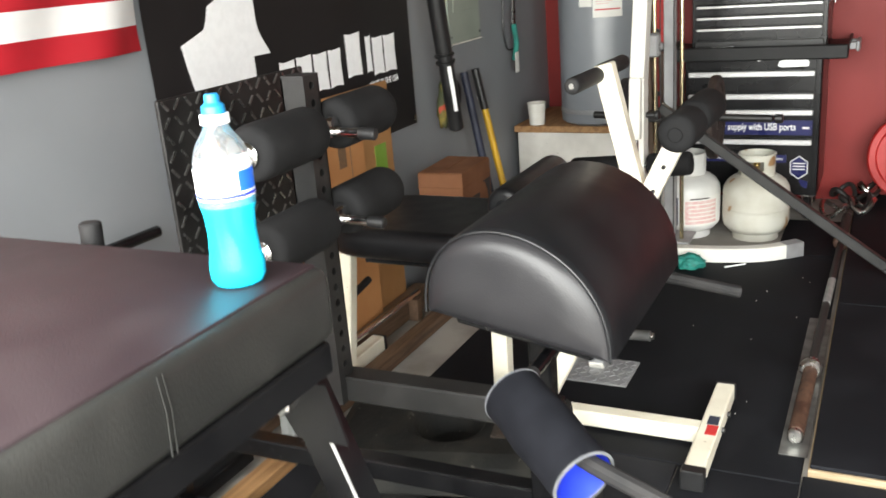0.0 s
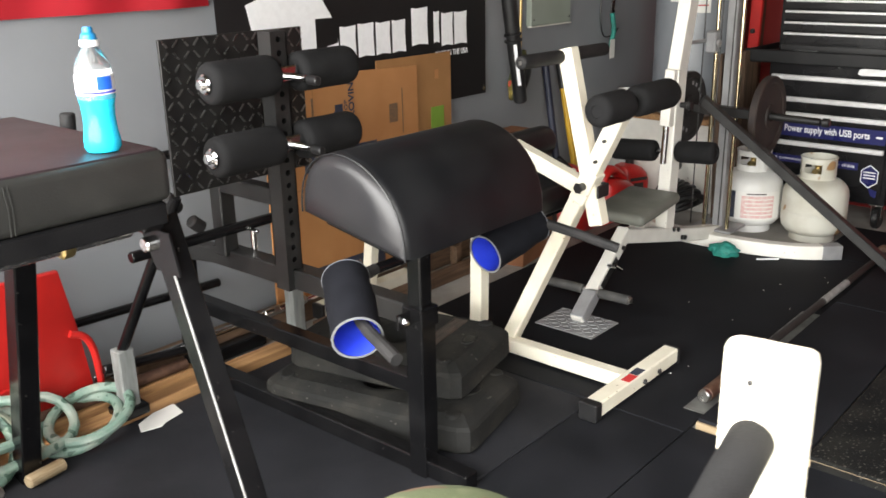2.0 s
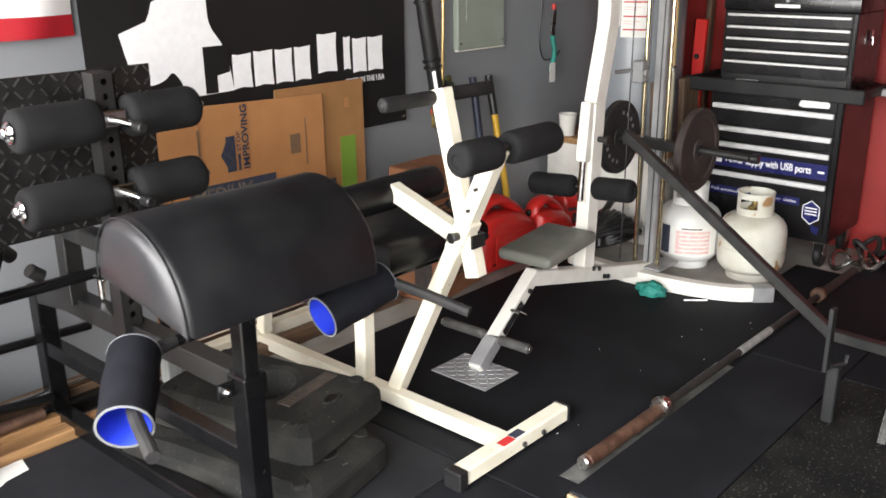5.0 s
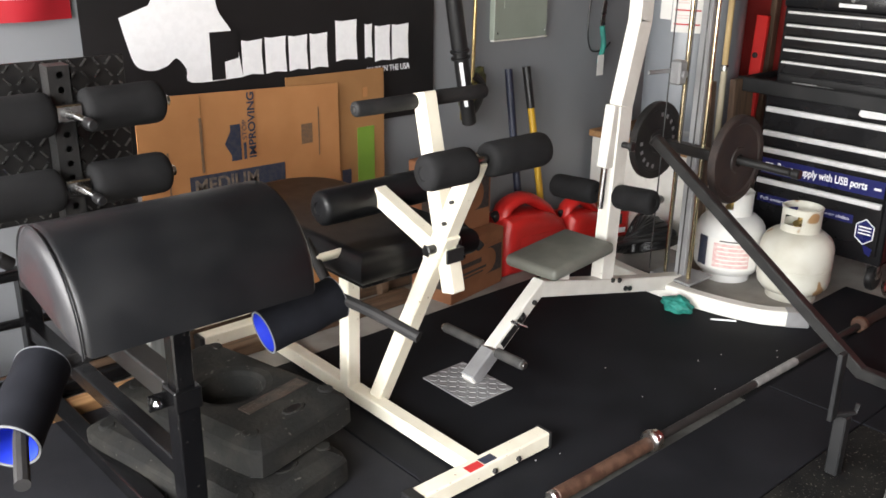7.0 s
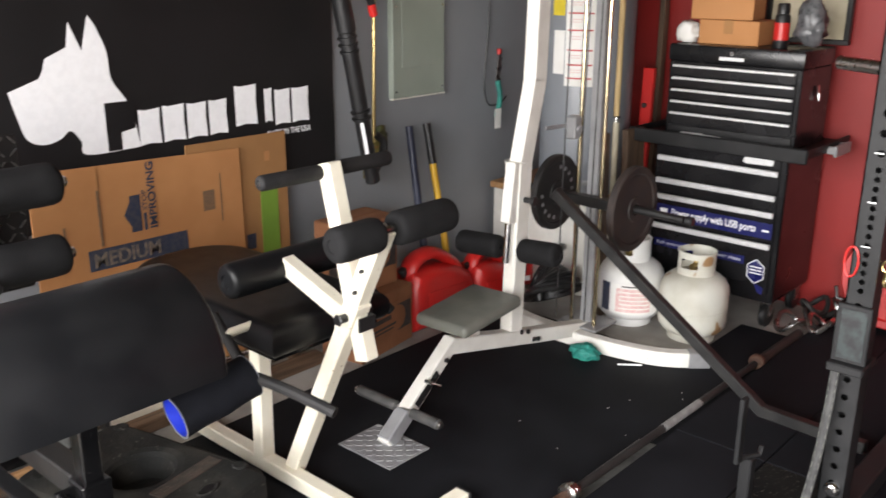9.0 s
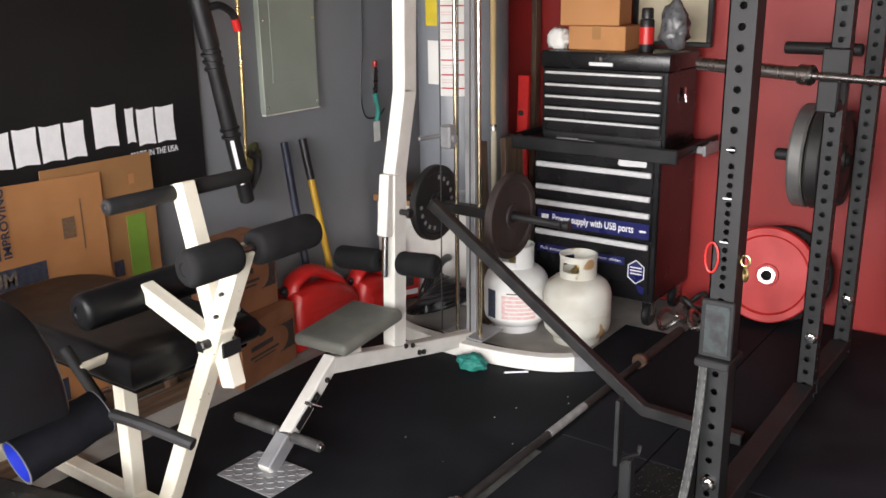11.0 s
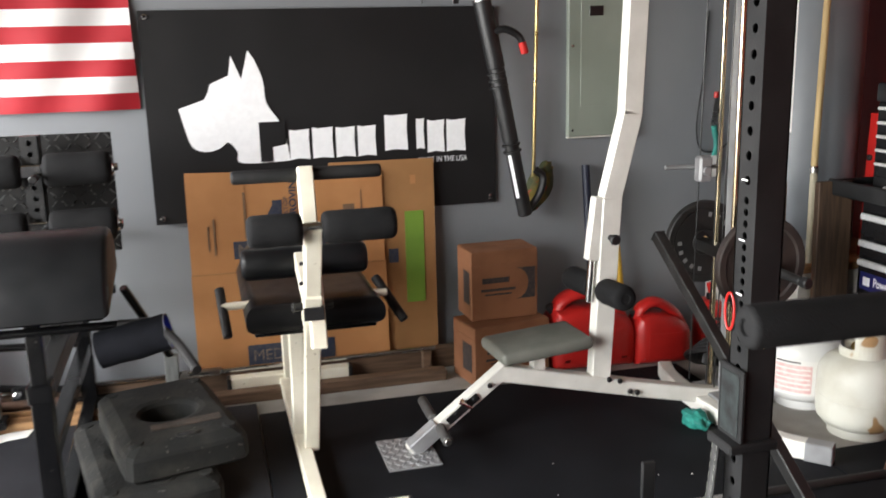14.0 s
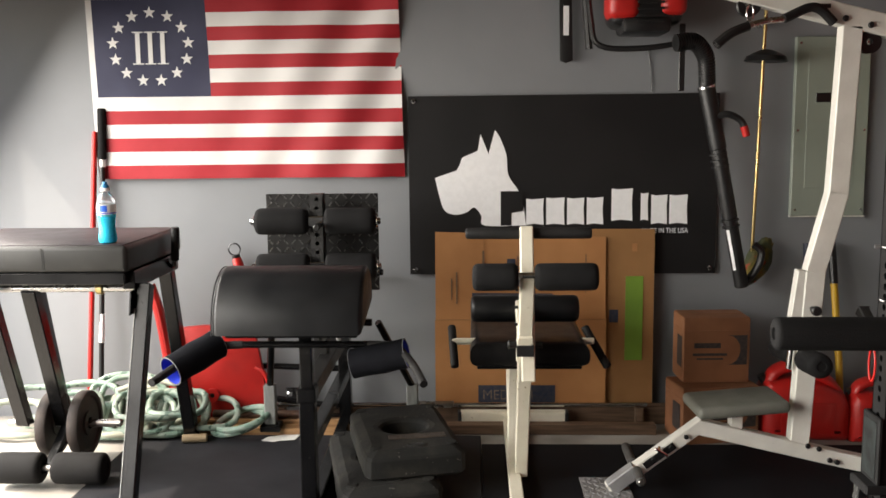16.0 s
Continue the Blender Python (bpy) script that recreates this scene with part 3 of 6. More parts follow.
part("rear_foot", beam((-0.66, -0.15, 0.026), (-0.05, -0.15, 0.026), 0.05, 0.05), "black", ghd)


def perforated(width, z0, z1, pitch, r, thick=0.004):
    """A steel strip in the xz plane with a row of round holes."""
    bm = bmesh.new()
    cells = max(1, int((z1 - z0) / pitch))
    step = (z1 - z0) / cells
    half = width / 2
    for c in range(cells):
        zc, h = z0 + (c + 0.5) * step, step / 2
        outer = [(half, 0), (half, h), (0, h), (-half, h), (-half, 0), (-half, -h), (0, -h), (half, -h)]
        o = [bm.verts.new((u, 0, zc + w)) for u, w in outer]
        inner = [bm.verts.new((r * math.cos(math.pi * k / 4), 0, zc + r * math.sin(math.pi * k / 4))) for k in range(8)]
        deep = [bm.verts.new((v.co.x, thick, v.co.z)) for v in inner]
        for k in range(8):
            j = (k + 1) % 8
            bm.faces.new((o[k], o[j], inner[j], inner[k]))
            bm.faces.new((inner[k], inner[j], deep[j], deep[k]))
    bmesh.ops.remove_doubles(bm, verts=bm.verts[:], dist=1e-5)
    bmesh.ops.recalc_face_normals(bm, faces=bm.faces[:])
    return bm


def upright(x, y, z0, z1, w, pitch, r, both=True, face=True):
    """A square tube: holes in its -y side if face, in its -x side if both; the other sides plain, dark inside."""
    front = perforated(w, z0, z1, pitch, r if face else 0.0004)
    front.transform(Matrix.Translation((x, y - w / 2, 0)))
    side = perforated(w, z0, z1, pitch, r if both else 0.0004)
    side.transform(Matrix.Translation((x - w / 2, y, 0)) @ Matrix.Rotation(radians(-90), 4, "Z"))
    back = join(bx(x + w / 2 - 0.004, x + w / 2, y - w / 2, y + w / 2 - 0.004, z0, z1), bx(x - w / 2, x + w / 2, y + w / 2 - 0.004, y + w / 2, z0, z1))
    cap = bx(x - w / 2, x + w / 2, y - w / 2, y + w / 2, z1, z1 + 0.004)
    return join(front, side, back, cap)


part("roller_post", upright(-0.365, -0.735, 0.455, 1.205, 0.057, 0.036, 0.0092, False), "black_tex", ghd, "black steel post with rows of holes")
part("brace_post", beam((-0.365, -0.43, 0.50), (-0.365, -0.43, 0.74), 0.055, 0.055), "black_tex", ghd)
part("brace_beam", beam((-0.365, -0.41, 0.735), (-0.365, -0.71, 0.735), 0.05, 0.05), "black_tex", ghd)
part("plate_bracket", beam((-0.365, -0.70, 1.06), (-0.365, -0.585, 1.06), 0.05, 0.08), "black_tex", ghd)
foot_plate = part("foot_plate", bx(-0.622, -0.124, -0.578, -0.569, 0.765, 1.197, 0.002), "tread", ghd, "black diamond tread steel plate")
lugs = []
for i in range(15):
    for j in range(13):
        x, z = -0.605 + i * 0.0335, 0.782 + j * 0.0335
        s = 1 if (i + j) % 2 else -1
        lugs.append(prism([(x - 0.011 * s, z - 0.009), (x - 0.006 * s, z - 0.011), (x + 0.011 * s, z + 0.009), (x + 0.006 * s, z + 0.011)], "y", -0.581, -0.577))
part("tread_lug", join(*lugs), "lug", foot_plate)
for z in (1.095, 0.902):
    axle = part("roller_axle", rod((-0.640, -0.778, z), (-0.095, -0.772, z), 0.013), "chrome", ghd, "chrome roller axle")
    for a, b in ((-0.622, -0.400), (-0.328, -0.115)):
        part("foam_roller", roller((a, -0.777, z), (b, -0.773, z), 0.056), "foam", ghd, "black foam roller")
    for x, d in ((-0.622, -1), (-0.115, 1)):
        part("end_nut", join(rod((x, -0.777, z), (x + 0.010 * d, -0.777, z), 0.027, 18), rod((x + 0.010 * d, -0.777, z), (x + 0.022 * d, -0.777, z), 0.015, 6)), "chrome", ghd, "chrome end nut")
    part("axle_clamp", join(bx(-0.398, -0.330, -0.800, -0.762, z - 0.022, z + 0.022, 0.004), rod((-0.345, -0.86, z - 0.012), (-0.345, -0.80, z - 0.01), 0.011)), "chrome", ghd, "bright clamp with pull pin")
for z in (1.083, 0.890):
    part("pin_tip", rod((-0.345, -0.895, z - 0.003), (-0.345, -0.855, z - 0.001), 0.013), "plastic_black", ghd)
part("pull_pin", join(rod((-0.325, -0.52, 0.52), (-0.325, -0.52, 0.585), 0.010), rod((-0.325, -0.545, 0.585), (-0.325, -0.495, 0.585), 0.006)), "chrome", ghd, "chrome pull pin")
# struts with grey blocks behind the rollers
part("cross_bar", rod((-0.74, -0.50, 0.60), (-0.17, -0.50, 0.60), 0.017), "black", ghd)
for x, s in ((-0.70, -1), (-0.005, 1)):
    part("strut", rod((x - (0.09 if s < 0 else 0.14) * s, -0.56 if s < 0 else -0.49, 0.76 if s < 0 else 0.600), (x, -0.30, 0.24), 0.017), "black", ghd)
    part("foot_block", beam((x, -0.30, 0.055), (x, -0.30, 0.25), 0.055, 0.05, 0.004), "grey_block", ghd, "grey painted wooden foot block")
    part("block_foot", bx(x - 0.05, x + 0.05, -0.34, -0.25, 0.02, 0.055, 0.006), "black", ghd)
# bars against the wall behind the machine
part("wall_bar", rod((-0.80, -0.062, 0.770), (-0.16, -0.062, 0.763), 0.016), "black", ghd)
part("wall_bar", rod((-0.86, -0.062, 0.283), (-0.16, -0.062, 0.257), 0.016), "black", ghd)
part("wall_bar", rod((-0.72, -0.20, 0.152), (-0.38, -0.20, 0.108), 0.016), "black", ghd)
part("bar_cap", rod((-0.585, -0.47, 0.738), (-0.535, -0.44, 0.690), 0.021), "plastic_black", ghd, "black rubber bar cap")
part("bar_cap", rod((-0.500, -0.45, 0.645), (-0.462, -0.45, 0.612), 0.021), "grip", ghd, "black rubber bar cap")
# hand levers wrapped in sleeves
part("lever_bar", rod((-0.60, -1.30, 0.690), (0.03, -1.30, 0.690), 0.013), "black", ghd)
part("hand_lever", tube(smooth_path([(-0.56, -1.30, 0.690), (-0.66, -1.33, 0.686), (-0.745, -1.44, 0.655), (-0.799, -1.597, 0.628)], 5), 0.0145, 10), "grip", ghd, "black rubber hand lever")
part("hand_lever", tube(smooth_path([(-0.09, -1.30, 0.690), (0.01, -1.33, 0.686), (0.075, -1.42, 0.655), (0.128, -1.562, 0.614)], 5), 0.0145, 10), "grip", ghd, "black rubber hand lever")


def sleeve(p, q, r, label):
    """A padded neoprene tube: navy outside, blue lining, pale piping on both rims."""
    base = thing("arm_sleeve", p, label, "sleeve", "padded arm sleeves")
    length = (Vector(q) - Vector(p)).length
    out = [(r * 1.0, 0.0), (r * 0.97, length * 0.25), (r * 1.03, length * 0.55), (r * 0.97, length * 0.8), (r * 0.99, length)]
    part("outer_cloth", lathe(out, 28, p, q), "neoprene", base)
    part("lining", lathe([(a - 0.006, b) for a, b in out], 28, p, q), "blue_lining", base, "bright blue nylon lining")
    for t in (0.0, length):
        part("piping", lathe([(r * 0.99 + 0.001, t - 0.001), (r * 0.99 + 0.001, t + 0.001), (r * 0.99 - 0.004, t + 0.001), (r * 0.99 - 0.004, t - 0.001), (r * 0.99 + 0.001, t - 0.001)], 28, p, q), "piping", base, "pale grey edge piping")
    return base


sleeve((-0.778, -1.462, 0.632), (-0.655, -1.300, 0.692), 0.056, "navy neoprene sleeve with blue lining on the machine lever")
sleeve((-0.150, -1.312, 0.620), (0.052, -1.330, 0.664), 0.056, "navy neoprene sleeve hanging on the machine lever")


# ---- rubber base blocks stacked by the machine ----
def base_block(cx, cy, z, w, d, h, turn, label):
    """A heavy moulded rubber base: flat top with chamfered rim, centre hole, corner studs and a slot."""
    t = Matrix.Translation((cx, cy, z)) @ Matrix.Rotation(turn, 4, "Z")
    th = thing("rubber_block", (cx, cy, z), label, "rubber block", "stacked rubber blocks")
    bm = bmesh.new()
    n, r = 64, 0.088
    ang = [2 * math.pi * (k + 0.5) / n for k in range(n)]

    def ring(f, zz):
        return [bm.verts.new((*f(a), zz)) for a in ang]

    def square(a, sx, sy):
        c, s = math.cos(a), math.sin(a)
        m = (abs(c) ** 13 + abs(s) ** 13) ** (-1 / 13)
        return c * m * sx, s * m * sy

    def rim(off, zz):
        return ring(lambda a: square(a, w / 2 - off, d / 2 - off), zz)

    def bore(f, zz):
        return ring(lambda a: (r * 1.1 * f * math.cos(a), r * f * math.sin(a)), zz)

    rings = [rim(0.012, 0.0), rim(0.0, 0.012), rim(0.002, h * 0.70), rim(0.008, h * 0.80), rim(0.034, h - 0.004), rim(0.042, h), bore(1.35, h + 0.001), bore(1.12, h - 0.004), bore(1.0, h - 0.016), bore(0.92, h * 0.25), bore(0.3, h * 0.22)]
    for a, b in zip(rings, rings[1:]):
        for k in range(n):
            bm.faces.new((a[k], a[(k + 1) % n], b[(k + 1) % n], b[k]))
    bm.faces.new(rings[-1]), bm.faces.new(rings[0][::-1])
    for v in bm.verts:
        v.co += 0.0022 * noise.noise_vector(v.co * 9 + Vector((cx, cy, z * 30)))
    bmesh.ops.recalc_face_normals(bm, faces=bm.faces[:])
    for e in bm.edges:
        if len(e.link_faces) == 2 and e.calc_face_angle(0) > 0.2:
            e.smooth = False
    bm.transform(t)
    part("body", bm, "block", th)
    for px, py in ((1, 1), (1, -1), (-1, 1), (-1, -1)):
        kn = lathe([(0, 0.004), (0.020, 0.004), (0.024, 0.001), (0.026, -0.01)], 14)
        kn.transform(t @ Matrix.Translation((px * (w / 2 - 0.052), py * (d / 2 - 0.078), h)))
        part("stud", kn, "block", th)
    lab = join(bx(-0.118, 0.118, -0.024, 0.024, 0, 0.004, 0.001), bx(-0.118, 0.118, -0.024, -0.021, 0.004, 0.006), bx(-0.118, 0.118, 0.021, 0.024, 0.004, 0.006))
    for row in (-0.010, 0.004):
        for k in range(11):
            if (k * 7 + int(row * 1000)) % 5:
                lab = join(lab, bx(-0.108 + k * 0.020, -0.094 + k * 0.020, row, row + 0.007, 0.004, 0.0055))
    lab.transform(t @ Matrix.Translation((0.030, -d * 0.235, h - 0.001)) @ Matrix.Rotation(radians(-2), 4, "Z"))
    part("raised_label", lab, "block_label", th, "worn brownish raised label plate")
    slot = lathe([(0, 0.0028), (0.020, 0.0028), (0.024, 0.0045), (0.029, 0.004), (0.032, 0.0)], 18)
    slot.transform(t @ Matrix.Translation((0.012, -d * 0.385, h)) @ Matrix.Diagonal((1.35, 0.75, 1, 1)))
    part("slot_rim", slot, "block", th)
    # flat black disc paints the dark inside of the open slot
    hole = lathe([(0, 0.0032), (0.021, 0.0032)], 18)
    hole.transform(t @ Matrix.Translation((0.012, -d * 0.385, h)) @ Matrix.Diagonal((1.35, 0.75, 1, 1)))
    part("slot_dark", hole, "plastic_black", th)
    return th


base_block(-0.098, -0.880, 0.0, 0.405, 0.76, 0.110, radians(13), "dusty black recycled rubber base with a centre hole, on the mat")
base_block(-0.004, -0.835, 0.112, 0.412, 0.64, 0.112, radians(14), "dusty black recycled rubber base stacked on another")


# ---- cream back and leg machine ----
yk = thing("back_extension_machine", (0.46, -0.9, 0.0), "cream steel back extension machine with black foam rollers", "gym machine")
part("floor_beam", beam((0.463, -0.20, 0.035), (0.463, -1.415, 0.035), 0.052, 0.05), "cream", yk)
part("rear_foot", beam((0.222, -0.165, 0.045), (0.752, -0.165, 0.045), 0.055, 0.06), "cream", yk)
front = part("front_foot", beam((0.205, -1.44, 0.036), (0.745, -1.44, 0.036), 0.056, 0.052), "cream", yk)
for p, q in (((0.192, -1.44, 0.034), (0.232, -1.44, 0.034)), ((0.738, -1.44, 0.034), (0.752, -1.44, 0.034))):
    part("foot_cap", beam(p, q, 0.064, 0.060), "plastic_black", front, "black plastic foot cap")
for p in ((0.212, -0.165, 0.043), (0.742, -0.165, 0.043)):
    part("foot_cap", beam(p, (p[0] + 0.02, p[1], p[2]), 0.060, 0.064), "plastic_black", yk, "black plastic foot cap")
part("red_mark", bx(0.405, 0.462, -1.466, -1.434, 0.0621, 0.0628), "red_print", front)
part("blue_mark", bx(0.466, 0.518, -1.462, -1.430, 0.0621, 0.0628), "ink_blue", front)
for x in (0.50, 0.60):
    part("bolt", rod((x, -1.468, 0.030), (x, -1.478, 0.030), 0.009, 6), "plastic_black", front)
part("main_post", beam((0.490, -0.925, 0.05), (0.490, -1.366, 0.955), 0.052, 0.052, up=(0, 1, 0)), "cream", yk)
part("rear_leg", beam((0.463, -0.795, 0.05), (0.468, -0.800, 0.545), 0.052, 0.052), "cream", yk)
part("end_leg", beam((0.480, -0.195, 0.06), (0.470, -0.262, 0.552), 0.046, 0.046, up=(0, 1, 0)), "cream", yk)
part("leg_peg", rod((0.48, -0.235, 0.335), (0.61, -0.24, 0.36), 0.013), "grip", yk, "black rubber peg")
part("handle_arm", beam((0.500, -1.275, 0.540), (0.498, -1.138, 1.105), 0.050, 0.052, up=(0, 1, 0)), "cream", yk)
part("seat_arm", beam((0.490, -1.240, 0.655), (0.490, -0.905, 0.770), 0.05, 0.052), "cream", yk)
part("pivot_sleeve", beam((0.487, -1.205, 0.615), (0.489, -1.258, 0.722), 0.060, 0.058, up=(0, 1, 0)), "cream", yk)
part("pivot_bolt", join(rod((0.428, -1.235, 0.672), (0.555, -1.235, 0.672), 0.013), rod((0.424, -1.235, 0.672), (0.432, -1.235, 0.672), 0.019, 6)), "plastic_black", yk)
for z, y in ((0.76, -1.28), (0.83, -1.31), (0.90, -1.345)):
    part("bolt", rod((0.448, y, z), (0.460, y, z), 0.006, 8), "plastic_black", yk)
part("grip_bar", rod((0.272, -1.115, 1.079), (0.745, -1.132, 1.079), 0.013), "steel", yk)
for a, b in ((0.268, 0.478), (0.524, 0.748)):
    part("hand_grip", roller((a, -1.118, 1.079), (b, -1.126, 1.079), 0.022, 16, 0.01), "grip", yk, "black rubber hand grip")
part("grip_bolt", rod((0.500, -1.166, 1.079), (0.500, -1.155, 1.079), 0.011, 8), "plastic_black", yk)
part("roller_bar", rod((0.30, -1.372, 0.955), (0.735, -1.385, 0.958), 0.012), "steel", yk)
for a, b in ((0.295, 0.458), (0.515, 0.740)):
    part("foam_roller", roller((a, -1.374, 0.951), (b, -1.381, 0.953), 0.049), "foam", yk, "black foam roller")
part("back_roller", roller((0.285, -0.905, 0.744), (0.725, -0.905, 0.744), 0.055), "vinyl", yk, "black vinyl covered roller")


def rounded_back(x0, x1, y0, y1, r):
    """Plan of a bench seat with square front and round rear corners."""
    pts = [(x0, y0), (x1, y0)]
    for cx, a0 in ((x1 - r, 0), (x0 + r, 90)):
        pts += [(cx + r * math.cos(radians(a0 + 15 * k)), y1 - r + r * math.sin(radians(a0 + 15 * k))) for k in range(7)]
    return pts


cushion = prism(rounded_back(0.282, 0.748, -1.120, -0.225, 0.19), "z", 0.550, 0.646, 0.040, 5)
bmesh.ops.inset_region(cushion, faces=[max(cushion.faces, key=lambda f: f.calc_center_median().z + f.calc_area())], thickness=0.006)
part("seat", cushion, "vinyl_seat", yk, "long glossy black vinyl seat")
part("seat_board", bx(0.31, 0.72, -1.09, -0.42, 0.538, 0.554, 0.003), "black", yk)
for x0, x1, p, q in ((0.33, 0.208, (0.207, -0.945, 0.680), (0.222, -1.065, 0.540)), (0.70, 0.778, (0.745, -0.940, 0.674), (0.826, -1.050, 0.536))):
    part("side_tube", rod((x0, -0.990, 0.628), (x1, -0.995, 0.628), 0.0135), "cream", yk)
    part("side_grip", roller(p, q, 0.0165, 14, 0.006), "grip", yk, "black rubber side handle")
part("pivot_strap", join(bx(0.512, 0.520, -1.292, -1.205, 0.640, 0.682, 0.002), bx(0.455, 0.520, -1.296, -1.288, 0.640, 0.682, 0.002)), "plastic_black", yk, "black steel pivot strap")


# ---- dark padded reverse hyper bench with the bottle ----
rh = thing("reverse_hyper_bench", (-1.5, -0.9, 0.0), "tall black steel bench with a worn dark vinyl top", "gym bench")
top = part("bench_pad", bx(-1.83, -1.015, -1.205, -0.56, 0.945, 1.050, 0.020, 3), "vinyl_side", rh, "thick grey-black vinyl pad")
part("pad_top", bx(-1.815, -1.030, -1.190, -0.575, 1.046, 1.053, 0.003, 2), "vinyl_brown", top, "worn brownish vinyl top")
for x in (-1.345, -1.337):
    part("seam", tube([(x, -1.2065, 0.950), (x + 0.003, -1.2068, 1.0), (x, -1.2055, 1.040)], 0.0012, 5), "vinyl_side", top)
part("side_rail", beam((-1.81, -1.175, 0.9215), (-1.03, -1.175, 0.9215), 0.05, 0.046), "black", rh)
part("side_rail", beam((-1.81, -0.605, 0.9215), (-1.03, -0.605, 0.9215), 0.05, 0.046), "black", rh)
part("end_rail", beam((-1.035, -1.148, 0.908), (-1.035, -0.632, 0.908), 0.05, 0.070), "black", rh)
part("end_rail", beam((-1.80, -1.148, 0.908), (-1.80, -0.632, 0.908), 0.05, 0.070), "black", rh)
for x, rear, dy, w in ((-0.986, -1.072, 0.0, 0.052), (-1.66, -1.68, -0.034, 0.062)):
    part("leg", beam((x, -1.098 + 2 * dy, 0.885), (x, -1.428 + dy, 0.0), w, w, up=(0, 1, 0)), "black", rh)
    part("leg", beam((rear, -0.62, 0.885), (rear, -0.37, 0.0), 0.058, 0.058, up=(0, 1, 0)), "black", rh)
    part("gusset", prism([(-1.176, 0.87), (-1.066, 0.87), (-1.116, 0.78), (-1.201, 0.78)], "x", x - 0.036, x - 0.031), "black", rh, "scuffed black steel gusset")
    part("hinge_bolt", rod((x - 0.052, -1.101, 0.835), (x - 0.03, -1.101, 0.835), 0.017, 12), "chrome", rh, "bright hinge bolt")
# thin pale strip paints the daylight caught by the leg's corner
part("edge_highlight", beam((-1.0125, -1.157, 0.80), (-1.0125, -1.446, 0.02), 0.004, 0.005, 0.0008, up=(0, 1, 0)), "rubbed", rh, "pale strip painting the lit edge of the leg")
part("axle", rod((-1.78, -1.06, 0.862), (-1.04, -1.06, 0.862), 0.015), "steel", rh, "bare steel axle")
part("collar", rod((-1.20, -1.06, 0.862), (-1.17, -1.06, 0.862), 0.024), "brass", rh, "brass collar")
part("swing_arm", beam((-1.47, -1.06, 0.862), (-1.525, -0.735, 0.20), 0.06, 0.05, up=(0, 1, 0)), "black", rh)
part("swing_arm", beam((-1.65, -1.06, 0.862), (-1.70, -0.735, 0.20), 0.06, 0.05, up=(0, 1, 0)), "black", rh)
part("load_bar", rod((-1.78, -0.72, 0.195), (-1.27, -0.72, 0.195), 0.018), "steel", rh, "bare steel loading bar")
part("tail_post", beam((-1.505, -0.735, 0.20), (-1.505, -0.94, 0.07), 0.04, 0.03, up=(0, 1, 0)), "black", rh)
part("tail_bar", rod((-1.73, -0.945, 0.072), (-1.27, -0.945, 0.072), 0.014), "steel", rh)
for a, b in ((-1.725, -1.525), (-1.475, -1.255)):
    part("foam_roller", roller((a, -0.945, 0.072), (b, -0.945, 0.072), 0.066), "foam", rh, "black foam roller")
part("crank", tube(smooth_path([(-1.05, -0.72, 0.895), (-1.005, -0.72, 0.898), (-0.988, -0.74, 0.935)], 4), 0.010, 8), "black", rh)
part("crank_grip", rod((-0.988, -0.74, 0.925), (-0.980, -0.74, 1.070), 0.0175), "grip", rh, "black handle grip")


def disc(name, centre, axis, r, t, mat, label, group="", hub=0.028, ridge=True, category="weight plate"):
    """A weight plate: thick rim, recessed web, raised hub with a bore."""
    c, a = Vector(centre), Vector(axis).normalized()
    h = t / 2
    prof = [(hub * 0.95, -h), (hub * 1.9, -h), (hub * 2.0, -h * 0.6), (r * 0.80, -h * 0.55), (r * 0.84, -h * 0.95), (r * 0.97, -h), (r, -h * 0.7), (r, h * 0.7), (r * 0.97, h), (r * 0.84, h * 0.95), (r * 0.80, h * 0.55), (hub * 2.0, h * 0.6), (hub * 1.9, h), (hub * 0.95, h), (hub * 0.95, -h)]
    th = thing(name, centre, label, category, group)
    part("disc", lathe(prof, 40, c, c + a), mat, th)
    return th


for x in (-1.575, -1.435):
    disc("weight_plate", (x, -0.72, 0.195), (1, 0, 0), 0.145, 0.045, "iron_brown", "rusty black iron weight plate on the bench loading bar", "small plates on the bench")

bottle = thing("drink_bottle", (-1.112, -1.132, 1.053), "clear sports bottle of bright blue drink with blue cap", "bottle")
bz = 1.0535
prof = [(0, 0.004), (0.022, 0.0), (0.030, 0.002), (0.0345, 0.010), (0.0345, 0.028), (0.0315, 0.045), (0.030, 0.070), (0.0315, 0.095), (0.0345, 0.108), (0.035, 0.115), (0.035, 0.160), (0.034, 0.168), (0.028, 0.186), (0.017, 0.203), (0.0135, 0.210), (0.0135, 0.216)]
prof = [(r, z * 0.95) for r, z in prof]
part("shell", lathe(prof[8:], 30, (-1.112, -1.132, bz), (-1.112, -1.132, 2)), "clear", bottle)
part("drink", lathe(prof[:9] + [(0.0335, 0.114), (0, 0.114)], 30, (-1.112, -1.132, bz), (-1.112, -1.132, 2)), "drink", bottle, "bright blue liquid")
part("label", lathe([(0.0356, 0.112), (0.0356, 0.149)], 30, (-1.112, -1.132, bz), (-1.112, -1.132, 2)), "white_ink", bottle, "white and blue paper label")
part("label_band", lathe([(0.0359, 0.114), (0.0359, 0.118)], 30, (-1.112, -1.132, bz), (-1.112, -1.132, 2)), "blue_lining", bottle)
patch = bmesh.new()
cols = [[patch.verts.new((-1.112 + 0.0362 * math.cos(a), -1.132 + 0.0362 * math.sin(a), bz + z)) for z in (0.121, 0.146)] for a in [radians(-112 + 7 * k) for k in range(8)]]
for p, q in zip(cols, cols[1:]):
    patch.faces.new((p[0], q[0], q[1], p[1]))
